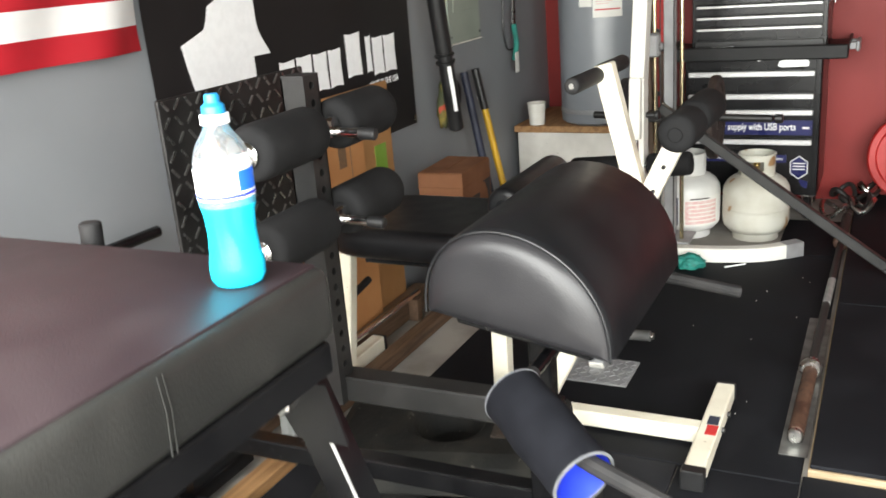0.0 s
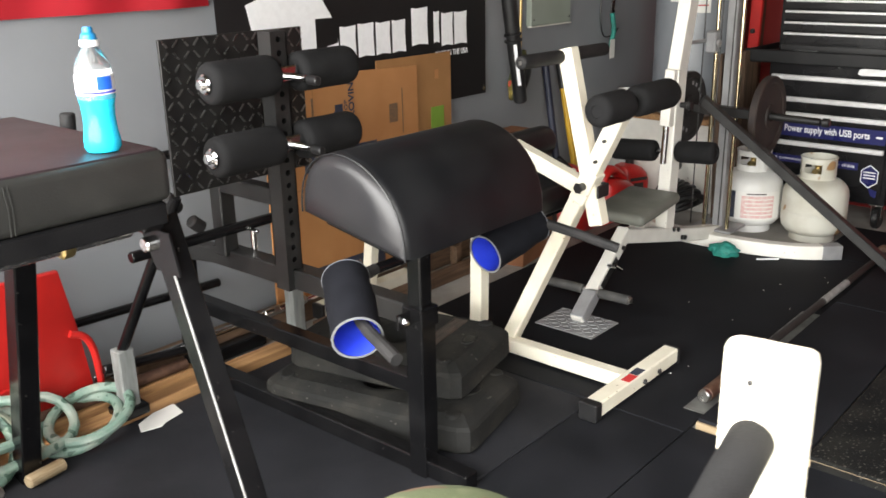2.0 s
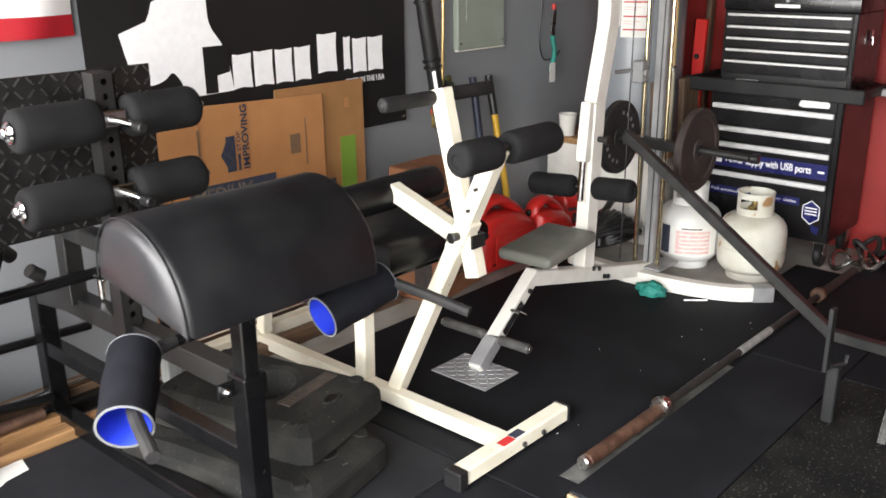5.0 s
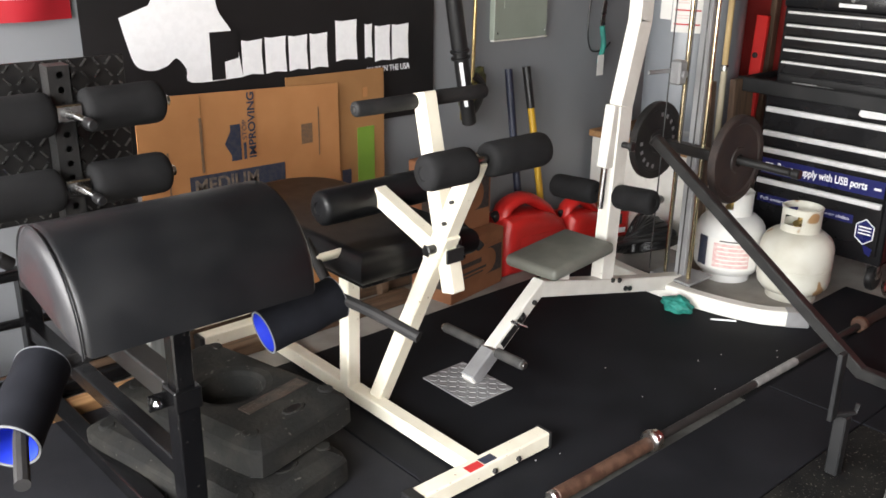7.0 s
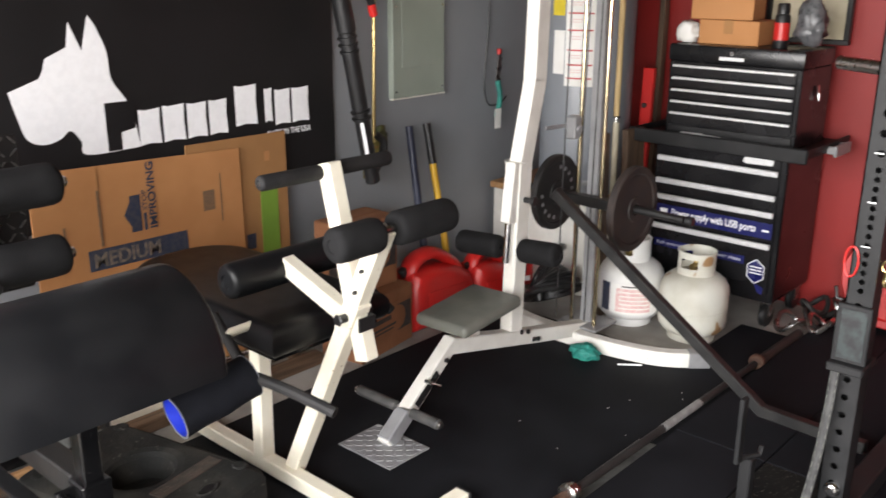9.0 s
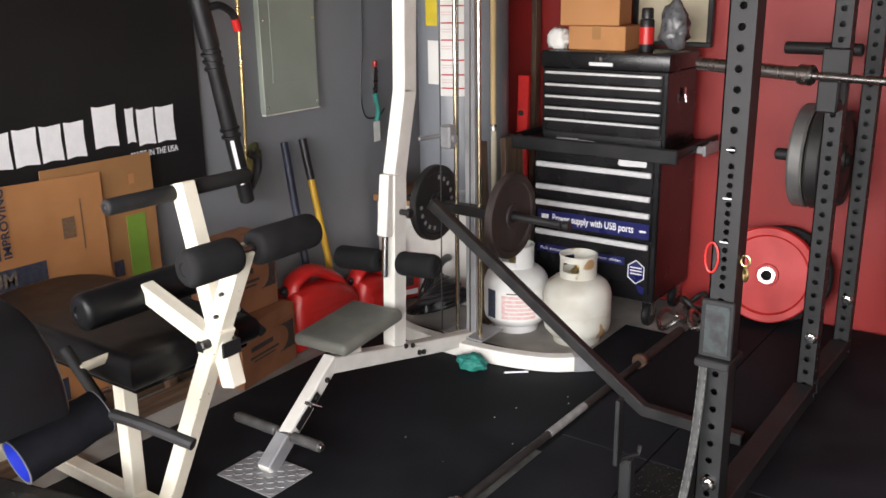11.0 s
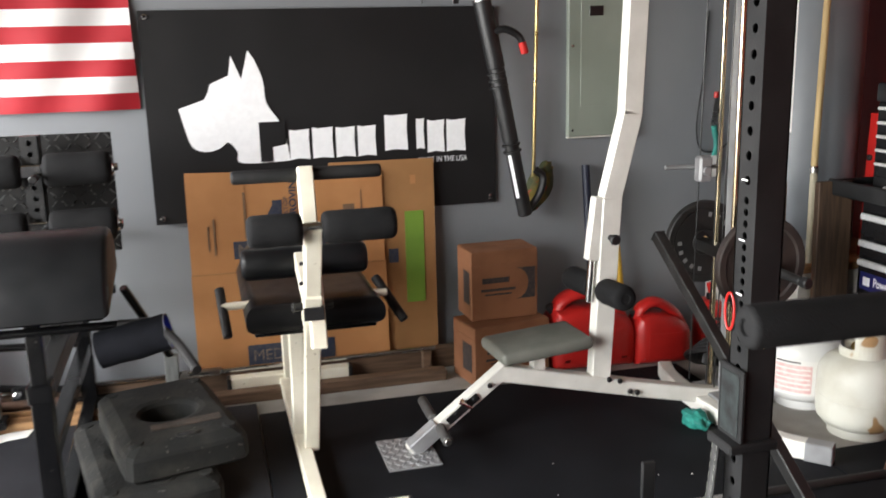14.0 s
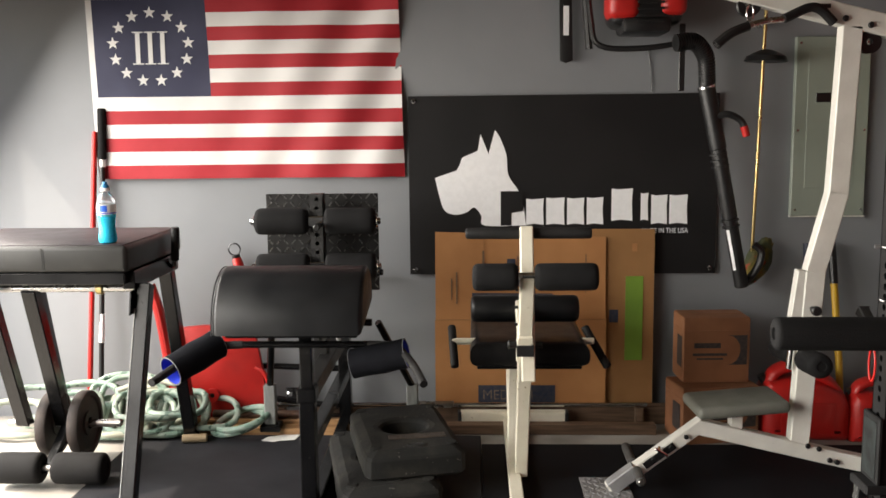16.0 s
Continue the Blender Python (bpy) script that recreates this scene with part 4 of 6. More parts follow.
part("label_patch", patch, "label_blue", bottle, "deep blue printed patch")
part("neck_ring", lathe([(0.0125, 0.199), (0.0178, 0.200), (0.0178, 0.211), (0.0125, 0.212)], 24, (-1.112, -1.132, bz), (-1.112, -1.132, 2)), "white_ink", bottle)
part("cap", lathe([(0.0150, 0.212), (0.0140, 0.221), (0.0095, 0.225), (0.0095, 0.231), (0.008, 0.235), (0, 0.235)], 24, (-1.112, -1.132, bz), (-1.112, -1.132, 2)), "cap_blue", bottle, "blue push cap")


# ---- lat pulldown machine ----
lat = thing("lat_pulldown_machine", (1.6, -0.95, 0.0), "white steel lat pulldown machine with a grey seat and plate carriage", "gym machine")
part("floor_plate", bx(0.738, 0.934, -1.118, -0.858, 0.0005, 0.006, 0.001), "silver", lat, "silver diamond tread floor plate")
lugs = []
for i in range(8):
    for j in range(10):
        x, y, s = 0.752 + i * 0.0245, -1.104 + j * 0.0255, 1 if (i + j) % 2 else -1
        lugs.append(prism([(x - 0.009 * s, y - 0.007), (x - 0.005 * s, y - 0.009), (x + 0.009 * s, y + 0.007), (x + 0.005 * s, y + 0.009)], "z", 0.0055, 0.0085))
part("tread_lug", join(*lugs), "silver", lat)
part("seat_leg", beam((0.845, -0.985, 0.006), (1.225, -0.965, 0.285), 0.052, 0.052), "white", lat)
part("leg_sleeve", beam((0.850, -0.985, 0.012), (0.955, -0.980, 0.090), 0.057, 0.057), "silver", lat)
part("seat_beam", beam((1.205, -0.965, 0.268), (1.790, -0.945, 0.125), 0.055, 0.062), "white", lat)
part("base_beam", beam((1.775, -0.945, 0.128), (2.15, -0.95, 0.050), 0.055, 0.062), "white", lat)
part("foot_bar", rod((0.945, -1.165, 0.105), (0.955, -0.72, 0.095), 0.012), "steel", lat)
for a, b in ((-1.155, -1.015), (-0.945, -0.735)):
    part("foot_grip", rod((0.946, a, 0.104), (0.953, b, 0.098), 0.019), "foot_grey", lat, "dark grey foot roller")
for x, z in ((1.02, 0.140), (1.09, 0.190), (1.15, 0.235)):
    part("bolt", rod((x, -1.012, z), (x, -1.000, z), 0.010, 8), "plastic_black", lat)
part("worn_decal", beam((0.985, -1.0085, 0.112), (1.105, -1.0035, 0.200), 0.003, 0.030, 0.0005), "plastic_black", lat, "torn black sticker")
part("pop_pin", join(rod((1.045, -1.045, 0.185), (1.045, -0.995, 0.185), 0.008), rod((1.02, -1.045, 0.20), (1.07, -1.045, 0.17), 0.006)), "chrome", lat, "chrome pop pin")
seat = bx(-0.185, 0.185, -0.125, 0.125, 0, 0.050, 0.022, 4)
seat.transform(Matrix.Translation((1.362, -0.935, 0.332)) @ Matrix.Rotation(radians(-4), 4, "Y") @ Matrix.Rotation(radians(3), 4, "Z"))
part("seat", seat, "seat_grey", lat, "grey vinyl seat pad")
part("seat_stem", beam((1.36, -0.945, 0.235), (1.36, -0.945, 0.336), 0.05, 0.05), "white", lat)
part("column", join(beam((1.612, -0.945, 0.155), (1.650, -0.945, 0.90), 0.058, 0.078, up=(1, 0, 0)), beam((1.648, -0.945, 0.895), (1.726, -0.945, 1.215), 0.058, 0.078, up=(1, 0, 0)), beam((1.724, -0.945, 1.205), (1.748, -0.945, 1.85), 0.058, 0.078, up=(1, 0, 0))), "white", lat, "white bent steel column")
part("adjust_tube", beam((1.578, -0.945, 0.665), (1.606, -0.945, 0.905), 0.046, 0.05, up=(1, 0, 0)), "white", lat)
part("adjust_rod", rod((1.568, -0.945, 0.50), (1.580, -0.945, 0.68), 0.014), "chrome", lat, "chrome adjusting rod")
part("knob", join(rod((1.640, -0.975, 0.752), (1.640, -1.015, 0.752), 0.012), rod((1.640, -1.010, 0.752), (1.640, -1.028, 0.752), 0.020)), "plastic_black", lat, "black locking knob")
part("knee_bar", rod((1.615, -1.15, 0.565), (1.615, -0.66, 0.525), 0.010), "chrome", lat)
for a, b, z0, z1 in ((-1.165, -0.985, 0.566, 0.552), (-0.885, -0.665, 0.543, 0.527)):
    part("knee_roller", roller((1.615, a, z0), (1.615, b, z1), 0.048), "foam", lat, "black foam knee roller")
for x, z in ((1.645, 0.188), (1.690, 0.176), (1.735, 0.128), (1.765, 0.120)):
    part("bolt", rod((x, -0.984, z), (x, -0.972, z), 0.011, 8), "plastic_black", lat)
cf = smooth_path([(2.225, -1.50, 0), (2.135, -1.39, 0), (2.085, -1.25, 0), (2.06, -1.08, 0), (2.055, -0.90, 0), (2.07, -0.70, 0), (2.11, -0.56, 0)], 4)
side = [(cf[min(k + 1, len(cf) - 1)] - cf[max(k - 1, 0)]).normalized().cross(Vector((0, 0, 1))) * 0.0275 for k in range(len(cf))]
part("curved_foot", prism([(q + d).to_2d() for q, d in zip(cf, side)] + [(q - d).to_2d() for q, d in reversed(list(zip(cf, side)))], "z", 0.002, 0.068, 0.004, 1), "white", lat, "white curved steel foot")
part("foot_end", beam((2.185, -1.455, 0.034), (2.250, -1.525, 0.034), 0.060, 0.070), "silver", lat)
part("rear_column", beam((2.175, -0.955, 0.03), (2.175, -0.955, 1.735), 0.05, 0.05), "silver", lat, "silver rear column")
for y in (-0.895, -1.015):
    part("guide_rod", rod((2.135, y, 0.06), (2.135, y, 1.77), 0.0095), "warm_chrome", lat, "chrome guide rod with a warm reflection in its colour")
part("base_plate", bx(2.08, 2.26, -1.06, -0.85, 0.0685, 0.080, 0.003), "silver", lat)
part("top_beam", beam((1.27, -0.945, 2.002), (2.24, -0.945, 1.757), 0.058, 0.082), "white", lat, "white sloping top beam")
part("name_mark", bx(1.56, 1.66, -0.9755, -0.9745, 1.915, 1.932), "plastic_black", lat)
for x, z in ((1.716, 1.876), (1.812, 1.850)):
    part("bolt", rod((x, -0.985, z), (x, -0.974, z), 0.012, 8), "plastic_black", lat)
for x, z in ((1.36, 1.935), (2.13, 1.72), (1.82, 1.79)):
    part("pulley", lathe([(0.012, -0.012), (0.045, -0.012), (0.036, 0), (0.045, 0.012), (0.012, 0.012), (0.012, -0.012)], 24, (x, -0.945, z), (x, 1, z)), "plastic_black", lat, "black cable pulley")
part("cable", tube([(1.335, -0.99, 1.93), (1.335, -1.045, 1.915)], 0.003, 6), "plastic_black", lat)
part("carabiner", tube([(1.335 + 0.013 * math.cos(a), -1.048, 1.893 + 0.030 * math.sin(a)) for a in [2 * math.pi * k / 16 for k in range(17)]], 0.0035, 6), "chrome", lat, "bright steel carabiner")
for x, y in ((2.10, -0.925), (2.10, -0.985), (2.06, -0.86)):
    part("cable", tube([(x, y, 0.10), (x + 0.02, y, 1.75)], 0.003, 6), "plastic_black", lat)
part("low_pulley", join(rod((1.92, -0.86, 0.985), (2.12, -0.90, 0.985), 0.009), bx(2.03, 2.085, -0.935, -0.885, 0.93, 1.03, 0.008), rod((2.055, -0.95, 0.975), (2.055, -0.935, 0.975), 0.018)), "silver", lat, "small swivel pulley bracket")
bar = thing("lat_bar", (1.40, -1.05, 1.86), "bent steel pulldown bar with black grips hanging from the cable", "exercise bar")
shape = smooth_path([(1.200, -1.100, 1.773), (1.255, -1.085, 1.815), (1.325, -1.065, 1.843), (1.395, -1.050, 1.862), (1.465, -1.035, 1.872), (1.560, -1.015, 1.912), (1.612, -1.005, 1.905), (1.665, -0.995, 1.858)], 5)
part("bar", tube(shape, 0.012, 10), "steel", bar)
part("grip", tube(shape[:11], 0.018, 10), "grip", bar, "black rubber grip")
part("grip", tube(shape[-16:], 0.018, 10), "grip", bar, "black rubber grip")
carriage = part("carriage", join(rod((2.165, -1.40, 0.640), (2.165, -0.60, 0.655), 0.017), beam((2.115, -1.10, 0.655), (2.115, -0.82, 0.66), 0.05, 0.045)), "black_tex", lat, "plate carriage with steel pegs")
part("peg_cap", rod((2.165, -1.44, 0.640), (2.165, -1.405, 0.640), 0.020), "plastic_black", lat)
part("low_bar", rod((1.57, -0.945, 0.665), (1.57, -0.945, 0.70), 0.01), "chrome", lat)
d1 = disc("weight_plate", (2.165, -0.755, 0.652), (0, 1, 0), 0.172, 0.034, "iron", "black iron weight plate with raised lettering ring", "plates on the lat machine")
for k in range(18):
    a = 2 * math.pi * k / 18
    if k % 9 < 5:
        mk = bx(-0.008, 0.008, -0.0006, 0.0006, -0.009, 0.009)
        mk.transform(Matrix.Translation((2.165 + 0.115 * math.cos(a), -0.755 - 0.0108, 0.652 + 0.115 * math.sin(a))) @ Matrix.Rotation(-a + math.pi / 2, 4, "Y"))
        part("raised_mark", mk, "silver", d1)
disc("weight_plate", (2.165, -1.155, 0.645), (0, 1, 0), 0.185, 0.036, "iron_brown", "rusty brown iron weight plate on the machine peg", "plates on the lat machine")

# long square lever between machine and rack
lever = thing("lever_arm", (1.8, -1.5, 0.0), "long black square steel lever arm resting on a hooked stand", "lever arm")
part("arm", beam((1.830, -0.990, 0.748), (1.880, -1.920, 0.066), 0.042, 0.042), "black_tex", lever)
part("tail", beam((1.880, -1.905, 0.070), (1.865, -2.290, 0.066), 0.042, 0.042), "black_tex", lever)
part("end_cap", beam((1.8295, -0.985, 0.7515), (1.830, -0.995, 0.7446), 0.046, 0.046), "plastic_black", lever)
stand = thing("hook_stand", (1.262, -2.125, 0.031), "grey steel hooked stand post on the platform", "stand")
part("post", beam((1.262, -2.125, 0.031), (1.262, -2.125, 0.225), 0.038, 0.038), "rack", stand)
part("hook", tube([(1.222, -2.112, 0.232), (1.295, -2.145, 0.229), (1.300, -2.147, 0.258)], 0.007, 6), "rack", stand)
part("hook_plate", bx(1.199, 1.234, -2.120, -2.106, 0.222, 0.435, 0.002), "rack", stand)

# teal rag and a pen beside the foot
rag = bmesh.new()
bmesh.ops.create_icosphere(rag, subdivisions=4, radius=1)
for v in rag.verts:
    k = v.co.copy()
    f = 1 + 0.35 * noise.noise(k * 1.7) + 0.22 * noise.noise(k * 4.1)
    v.co = Vector((1.965 + k.x * 0.042 * f, -1.085 + k.y * 0.068 * f, max(0.001, 0.026 + k.z * 0.036 * f)))
solid("teal_rag", rag, "teal", "crumpled teal cloth lying on the mat beside the machine foot", "cloth")
solid("pen", rod((1.99, -1.235, 0.005), (2.055, -1.315, 0.005), 0.004, 8), "white_ink", "thin white pen lying on the black mat", "pen")

# ---- barbell on the floor ----
bb = thing("barbell", (1.3, -1.675, 0.026), "old barbell with rusty sleeves lying on the mat", "barbell", "barbells")
part("sleeve", rod((0.545, -1.668, 0.027), (0.975, -1.673, 0.027), 0.0225, 20), "rust", bb, "rusty brown sleeve")
part("sleeve_end", rod((0.525, -1.668, 0.027), (0.548, -1.668, 0.027), 0.0215, 20), "steel", bb)
part("collar", join(rod((0.972, -1.673, 0.034), (1.000, -1.673, 0.034), 0.035, 20), rod((0.998, -1.673, 0.034), (1.022, -1.673, 0.034), 0.028, 20)), "steel", bb, "bright steel collar")
part("shaft", rod((1.02, -1.673, 0.030), (2.34, -1.690, 0.030), 0.0145, 14), "iron", bb)
part("knurl", rod((1.575, -1.680, 0.030), (1.855, -1.684, 0.030), 0.0155, 14), "rubbed", bb, "worn bright knurling")
part("far_collar", rod((2.34, -1.690, 0.034), (2.375, -1.690, 0.034), 0.034, 20), "rust", bb)
part("far_sleeve", rod((2.375, -1.690, 0.027), (2.80, -1.695, 0.027), 0.0225, 20), "iron_brown", bb)
solid("steel_shim", join(bx(0.465, 1.50, -1.708, -1.630, 0.0004, 0.0014), bx(0.465, 0.479, -1.708, -1.630, 0.0014, 0.0022)), "shim", "long thin steel plate under the barbell", "steel plate")


# ---- power rack ----
rk = thing("power_rack", (1.9, -2.35, 0.03), "dark grey powder-coated power rack with rows of holes", "power rack")
RX, RY = 1.332, -2.360
for za, zb, pitch, r in ((0.031, 0.79, 0.0508, 0.0105), (0.794, 1.15, 0.0254, 0.0085), (1.154, 2.30, 0.0508, 0.0105)):
    part("upright", upright(RX, RY, za, zb, 0.070, pitch, r, face=False), "rack", rk, "dark grey perforated steel upright")
part("upright", upright(2.372, -2.365, 0.031, 2.30, 0.062, 0.0508, 0.0110), "rack", rk, "dark grey perforated steel upright")
part("upright", upright(2.90, -2.375, 0.031, 2.30, 0.062, 0.0508, 0.0110), "rack", rk, "dark grey perforated steel upright")
part("base_beam", beam((1.365, -2.366, 0.078), (2.335, -2.365, 0.078), 0.07, 0.07), "rack", rk)
part("base_beam", beam((2.41, -2.365, 0.078), (2.865, -2.375, 0.078), 0.07, 0.07), "rack", rk)
part("top_beam", beam((1.365, -2.366, 2.25), (2.335, -2.365, 2.25), 0.07, 0.07), "rack", rk)
part("top_beam", beam((2.41, -2.365, 2.25), (2.865, -2.375, 2.25), 0.07, 0.07), "rack", rk)
for x, y, z in ((1.295, -2.356, 0.205), (2.335, -2.365, 0.305), (2.862, -2.375, 0.30)):
    part("base_bolt", join(rod((x + 0.012, y - 0.010, z), (x - 0.014, y - 0.010, z), 0.022, 18), rod((x - 0.012, y - 0.010, z), (x - 0.024, y - 0.010, z), 0.013, 6)), "chrome", rk, "bright zinc bolt and washer")
saddle = part("safety_saddle", join(bx(RX - 0.051, RX - 0.0395, RY - 0.044, RY + 0.046, 0.600, 0.768, 0.003), bx(RX - 0.051, RX + 0.042, RY + 0.0395, RY + 0.048, 0.600, 0.768, 0.003), bx(RX - 0.076, RX + 0.046, RY - 0.048, RY + 0.050, 0.576, 0.600, 0.004)), "rack", rk, "worn steel safety saddle")
part("worn_plate", bx(RX - 0.0535, RX - 0.0515, RY - 0.034, RY + 0.034, 0.612, 0.755, 0.001), "worn_steel", saddle, "rubbed bare steel face")
for z in (1.05, 1.18, 0.93):
    part("number_tick", bx(RX - 0.0405, RX - 0.0395, RY - 0.008, RY + 0.014, z, z + 0.003), "white_ink", rk)
brass = thing("brass_clip", (RX - 0.02, RY - 0.05, 0.87), "brass snap clip hanging on the rack upright", "clip")
part("ring", tube([(RX - 0.01, RY - 0.050 + 0.012 * math.sin(a), 0.880 + 0.015 * math.cos(a)) for a in [2 * math.pi * k / 18 for k in range(19)]], 0.0035, 8), "brass", brass)
part("snap", tube(smooth_path([(RX - 0.01, RY - 0.052, 0.865), (RX - 0.016, RY - 0.060, 0.845), (RX - 0.012, RY - 0.054, 0.825), (RX - 0.006, RY - 0.046, 0.840), (RX - 0.01, RY - 0.050, 0.862)], 4), 0.0045, 8), "brass", brass)
strap = thing("nylon_strap", (1.228, -2.37, 0.57), "grey nylon strap hanging from the rack saddle", "strap")
sp = smooth_path([(1.266, -2.335, 0.577), (1.256, -2.333, 0.45), (1.240, -2.327, 0.30), (1.218, -2.312, 0.13), (1.212, -2.305, 0.036)], 5)
wb = bmesh.new()
left = [wb.verts.new(p + Vector((0.004, -0.012, 0))) for p in sp]
right = [wb.verts.new(p + Vector((0.004, 0.012, 0))) for p in sp]
left2 = [wb.verts.new(p + Vector((-0.001, -0.012, 0))) for p in sp]
right2 = [wb.verts.new(p + Vector((-0.001, 0.012, 0))) for p in sp]
for k in range(len(sp) - 1):
    wb.faces.new((left[k], right[k], right[k + 1], left[k + 1]))
    wb.faces.new((left2[k], left2[k + 1], right2[k + 1], right2[k]))
    wb.faces.new((left[k], left[k + 1], left2[k + 1], left2[k]))
    wb.faces.new((right[k], right2[k], right2[k + 1], right[k + 1]))
part("webbing", wb, "strap", strap)
for off in (-0.0095, 0.0095):
    for k in range(0, len(sp) - 1):
        a, b = sp[k] + Vector((-0.003, off, 0)), sp[k].lerp(sp[k + 1], 0.55) + Vector((-0.003, off, 0))
        part("stitch", tube([a, b], 0.0008, 5), "seat_grey", strap)
clip = solid("red_carabiner", tube([(1.290, -2.328 + 0.018 * math.sin(a), 0.885 + 0.042 * math.cos(a)) for a in [2 * math.pi * k / 20 for k in range(21)]], 0.0030, 8), "red_plastic", "red metal carabiner clipped to the rack", "carabiner")
hooks = part("bar_hook", join(bx(2.300, 2.335, -2.41, -2.32, 1.18, 1.37, 0.004), bx(2.23, 2.335, -2.40, -2.33, 1.16, 1.20, 0.006), bx(2.225, 2.25, -2.40, -2.33, 1.16, 1.27, 0.006)), "rack", rk, "black bar hook")

# barbell in the rack
rb = thing("barbell", (2.29, -2.4, 1.27), "steel barbell resting in the rack hooks", "barbell", "barbells")
part("sleeve", rod((2.405, -1.845, 1.292), (2.300, -2.265, 1.278), 0.0255, 20), "steel", rb, "worn grey steel sleeve")
part("collar", rod((2.305, -2.245, 1.279), (2.290, -2.300, 1.277), 0.036, 20), "steel", rb)
part("shaft", rod((2.290, -2.300, 1.277), (2.02, -3.55, 1.262), 0.0145, 14), "steel", rb)

# pegs with plates on the rear upright
for z in (0.885, 1.325):
    part("storage_peg", rod((2.865, -2.335, z), (2.875, -2.035, z), 0.025, 18), "rack", rk, "black storage peg")
disc("weight_plate", (2.873, -2.165, 0.890), (0, 1, 0), 0.215, 0.060, "iron_grey", "large grey iron weight plate on the rack peg", "plates on the rack")
disc("weight_plate", (2.871, -2.232, 0.890), (0, 1, 0), 0.215, 0.060, "iron", "large black iron weight plate on the rack peg", "plates on the rack")
disc("weight_plate", (2.870, -2.295, 0.890), (0, 1, 0), 0.195, 0.050, "iron", "black iron weight plate on the rack peg", "plates on the rack")

# bumper plates leaning on the red wall
ax = Vector((-1, -0.10, 0.16)).normalized()
bp = disc("bumper_plate", (3.100, -1.985, 0.272), ax, 0.225, 0.058, "red_rubber", "red rubber bumper plate leaning on the red wall", "bumper plates", 0.027)
part("steel_hub", lathe([(0.025, -0.036), (0.040, -0.036), (0.043, -0.030), (0.043, 0.030), (0.040, 0.036), (0.025, 0.036), (0.025, -0.036)], 28, Vector((3.100, -1.985, 0.272)), Vector((3.100, -1.985, 0.272)) + ax), "steel", bp, "bright steel hub ring")
disc("bumper_plate", (3.170, -2.03, 0.266), ax, 0.225, 0.050, "foam", "black rubber bumper plate behind the red one", "bumper plates", 0.027)

# second hooked stand, chains and loose gear by the chest
st2 = thing("hook_stand", (2.60, -1.98, 0.031), "black steel hooked stand post by the rack", "stand")
part("post", beam((2.60, -1.98, 0.031), (2.60, -1.98, 0.30), 0.045, 0.045), "black_tex", st2)
part("hook", tube([(2.60, -1.98, 0.30), (2.60, -1.90, 0.31), (2.60, -1.89, 0.36)], 0.009, 8), "black_tex", st2)
for k, (x, y, r, t) in enumerate(((2.86, -1.63, 0.075, 12), (2.98, -1.72, 0.085, -15), (2.88, -1.76, 0.065, 30), (3.06, -1.66, 0.07, -35), (3.12, -1.78, 0.06, 10))):
    pts = [(x + r * math.cos(a), y + r * 0.8 * math.sin(a), 0.050 + 0.028 * math.sin(a * 2 + t) + 0.012 * k) for a in [2 * math.pi * j / 22 for j in range(23)]]
    solid("steel_ring", tube(pts, 0.012, 8), "iron" if k % 2 else "steel", "loop of dark steel chain and ring on the floor", "steel ring", "loose rings")

# foam covered bar close to the camera's way
hb = thing("padded_bar", (1.1, -3.15, 0.03), "black foam covered bar on a steel post", "padded bar")
part("foam_cover", roller((0.768, -3.17, 1.157), (1.45, -3.185, 1.157), 0.026, 20, 0.008), "foam", hb)
part("post", beam((1.50, -3.187, 0.031), (1.50, -3.187, 1.19), 0.06, 0.06), "rack", hb)
part("core", rod((1.44, -3.185, 1.157), (1.51, -3.187, 1.157), 0.016), "steel", hb)

# cream board with grip, and the camouflage cushion next to it
wbm = thing("cream_grip_post", (-1.25, -2.50, 0.0), "flat cream painted post with a black foam grip", "machine post")
poly = [(-2.545, 0.0), (-2.463, 0.0), (-2.463, 1.066), (-2.466, 1.074), (-2.474, 1.078), (-2.536, 1.082), (-2.543, 1.079), (-2.545, 1.071)]
part("board", prism(poly, "x", -1.259, -1.244, 0.004), "cream", wbm)
part("grip", roller((-1.259, -2.498, 0.988), (-1.430, -2.513, 0.950), 0.0212, 20, 0.006), "foam", wbm, "black foam grip")
part("grip_core", rod((-1.429, -2.513, 0.950), (-1.4335, -2.5134, 0.949), 0.013, 14), "plastic_black", wbm)
part("rear_post", beam((-1.205, -2.515, 0.0), (-1.205, -2.515, 0.90), 0.04, 0.04), "cream", wbm)
part("rear_bolt", rod((-1.244, -2.50, 0.86), (-1.225, -2.51, 0.86), 0.008, 8), "steel", wbm)
part("foot", bx(-1.38, -1.02, -2.56, -2.47, 0.0005, 0.05, 0.005), "cream", wbm)
for y, z in ((-2.491, 1.040), (-2.500, 0.944)):
    part("screw", rod((-1.259, y, z), (-1.2625, y, z), 0.003, 8), "plastic_black", wbm)
CX, CY = -1.49, -2.325
camo = thing("camouflage_stool", (CX, CY, 0.0), "round stool cushion in camouflage cloth on a black post", "stool")
part("cushion", lathe([(0, 0.0), (0.078, 0.0), (0.093, 0.015), (0.097, 0.04), (0.088, 0.062), (0.06, 0.076), (0, 0.08)], 36, (CX, CY, 0.864), (CX, CY, 2)), "camo", camo)
part("post", rod((CX, CY, 0.03), (CX, CY, 0.867), 0.03), "black", camo)
part("foot", lathe([(0, 0), (0.12, 0), (0.12, 0.012), (0.04, 0.03), (0, 0.03)], 28, (CX, CY, 0.0), (CX, CY, 1)), "black", camo)


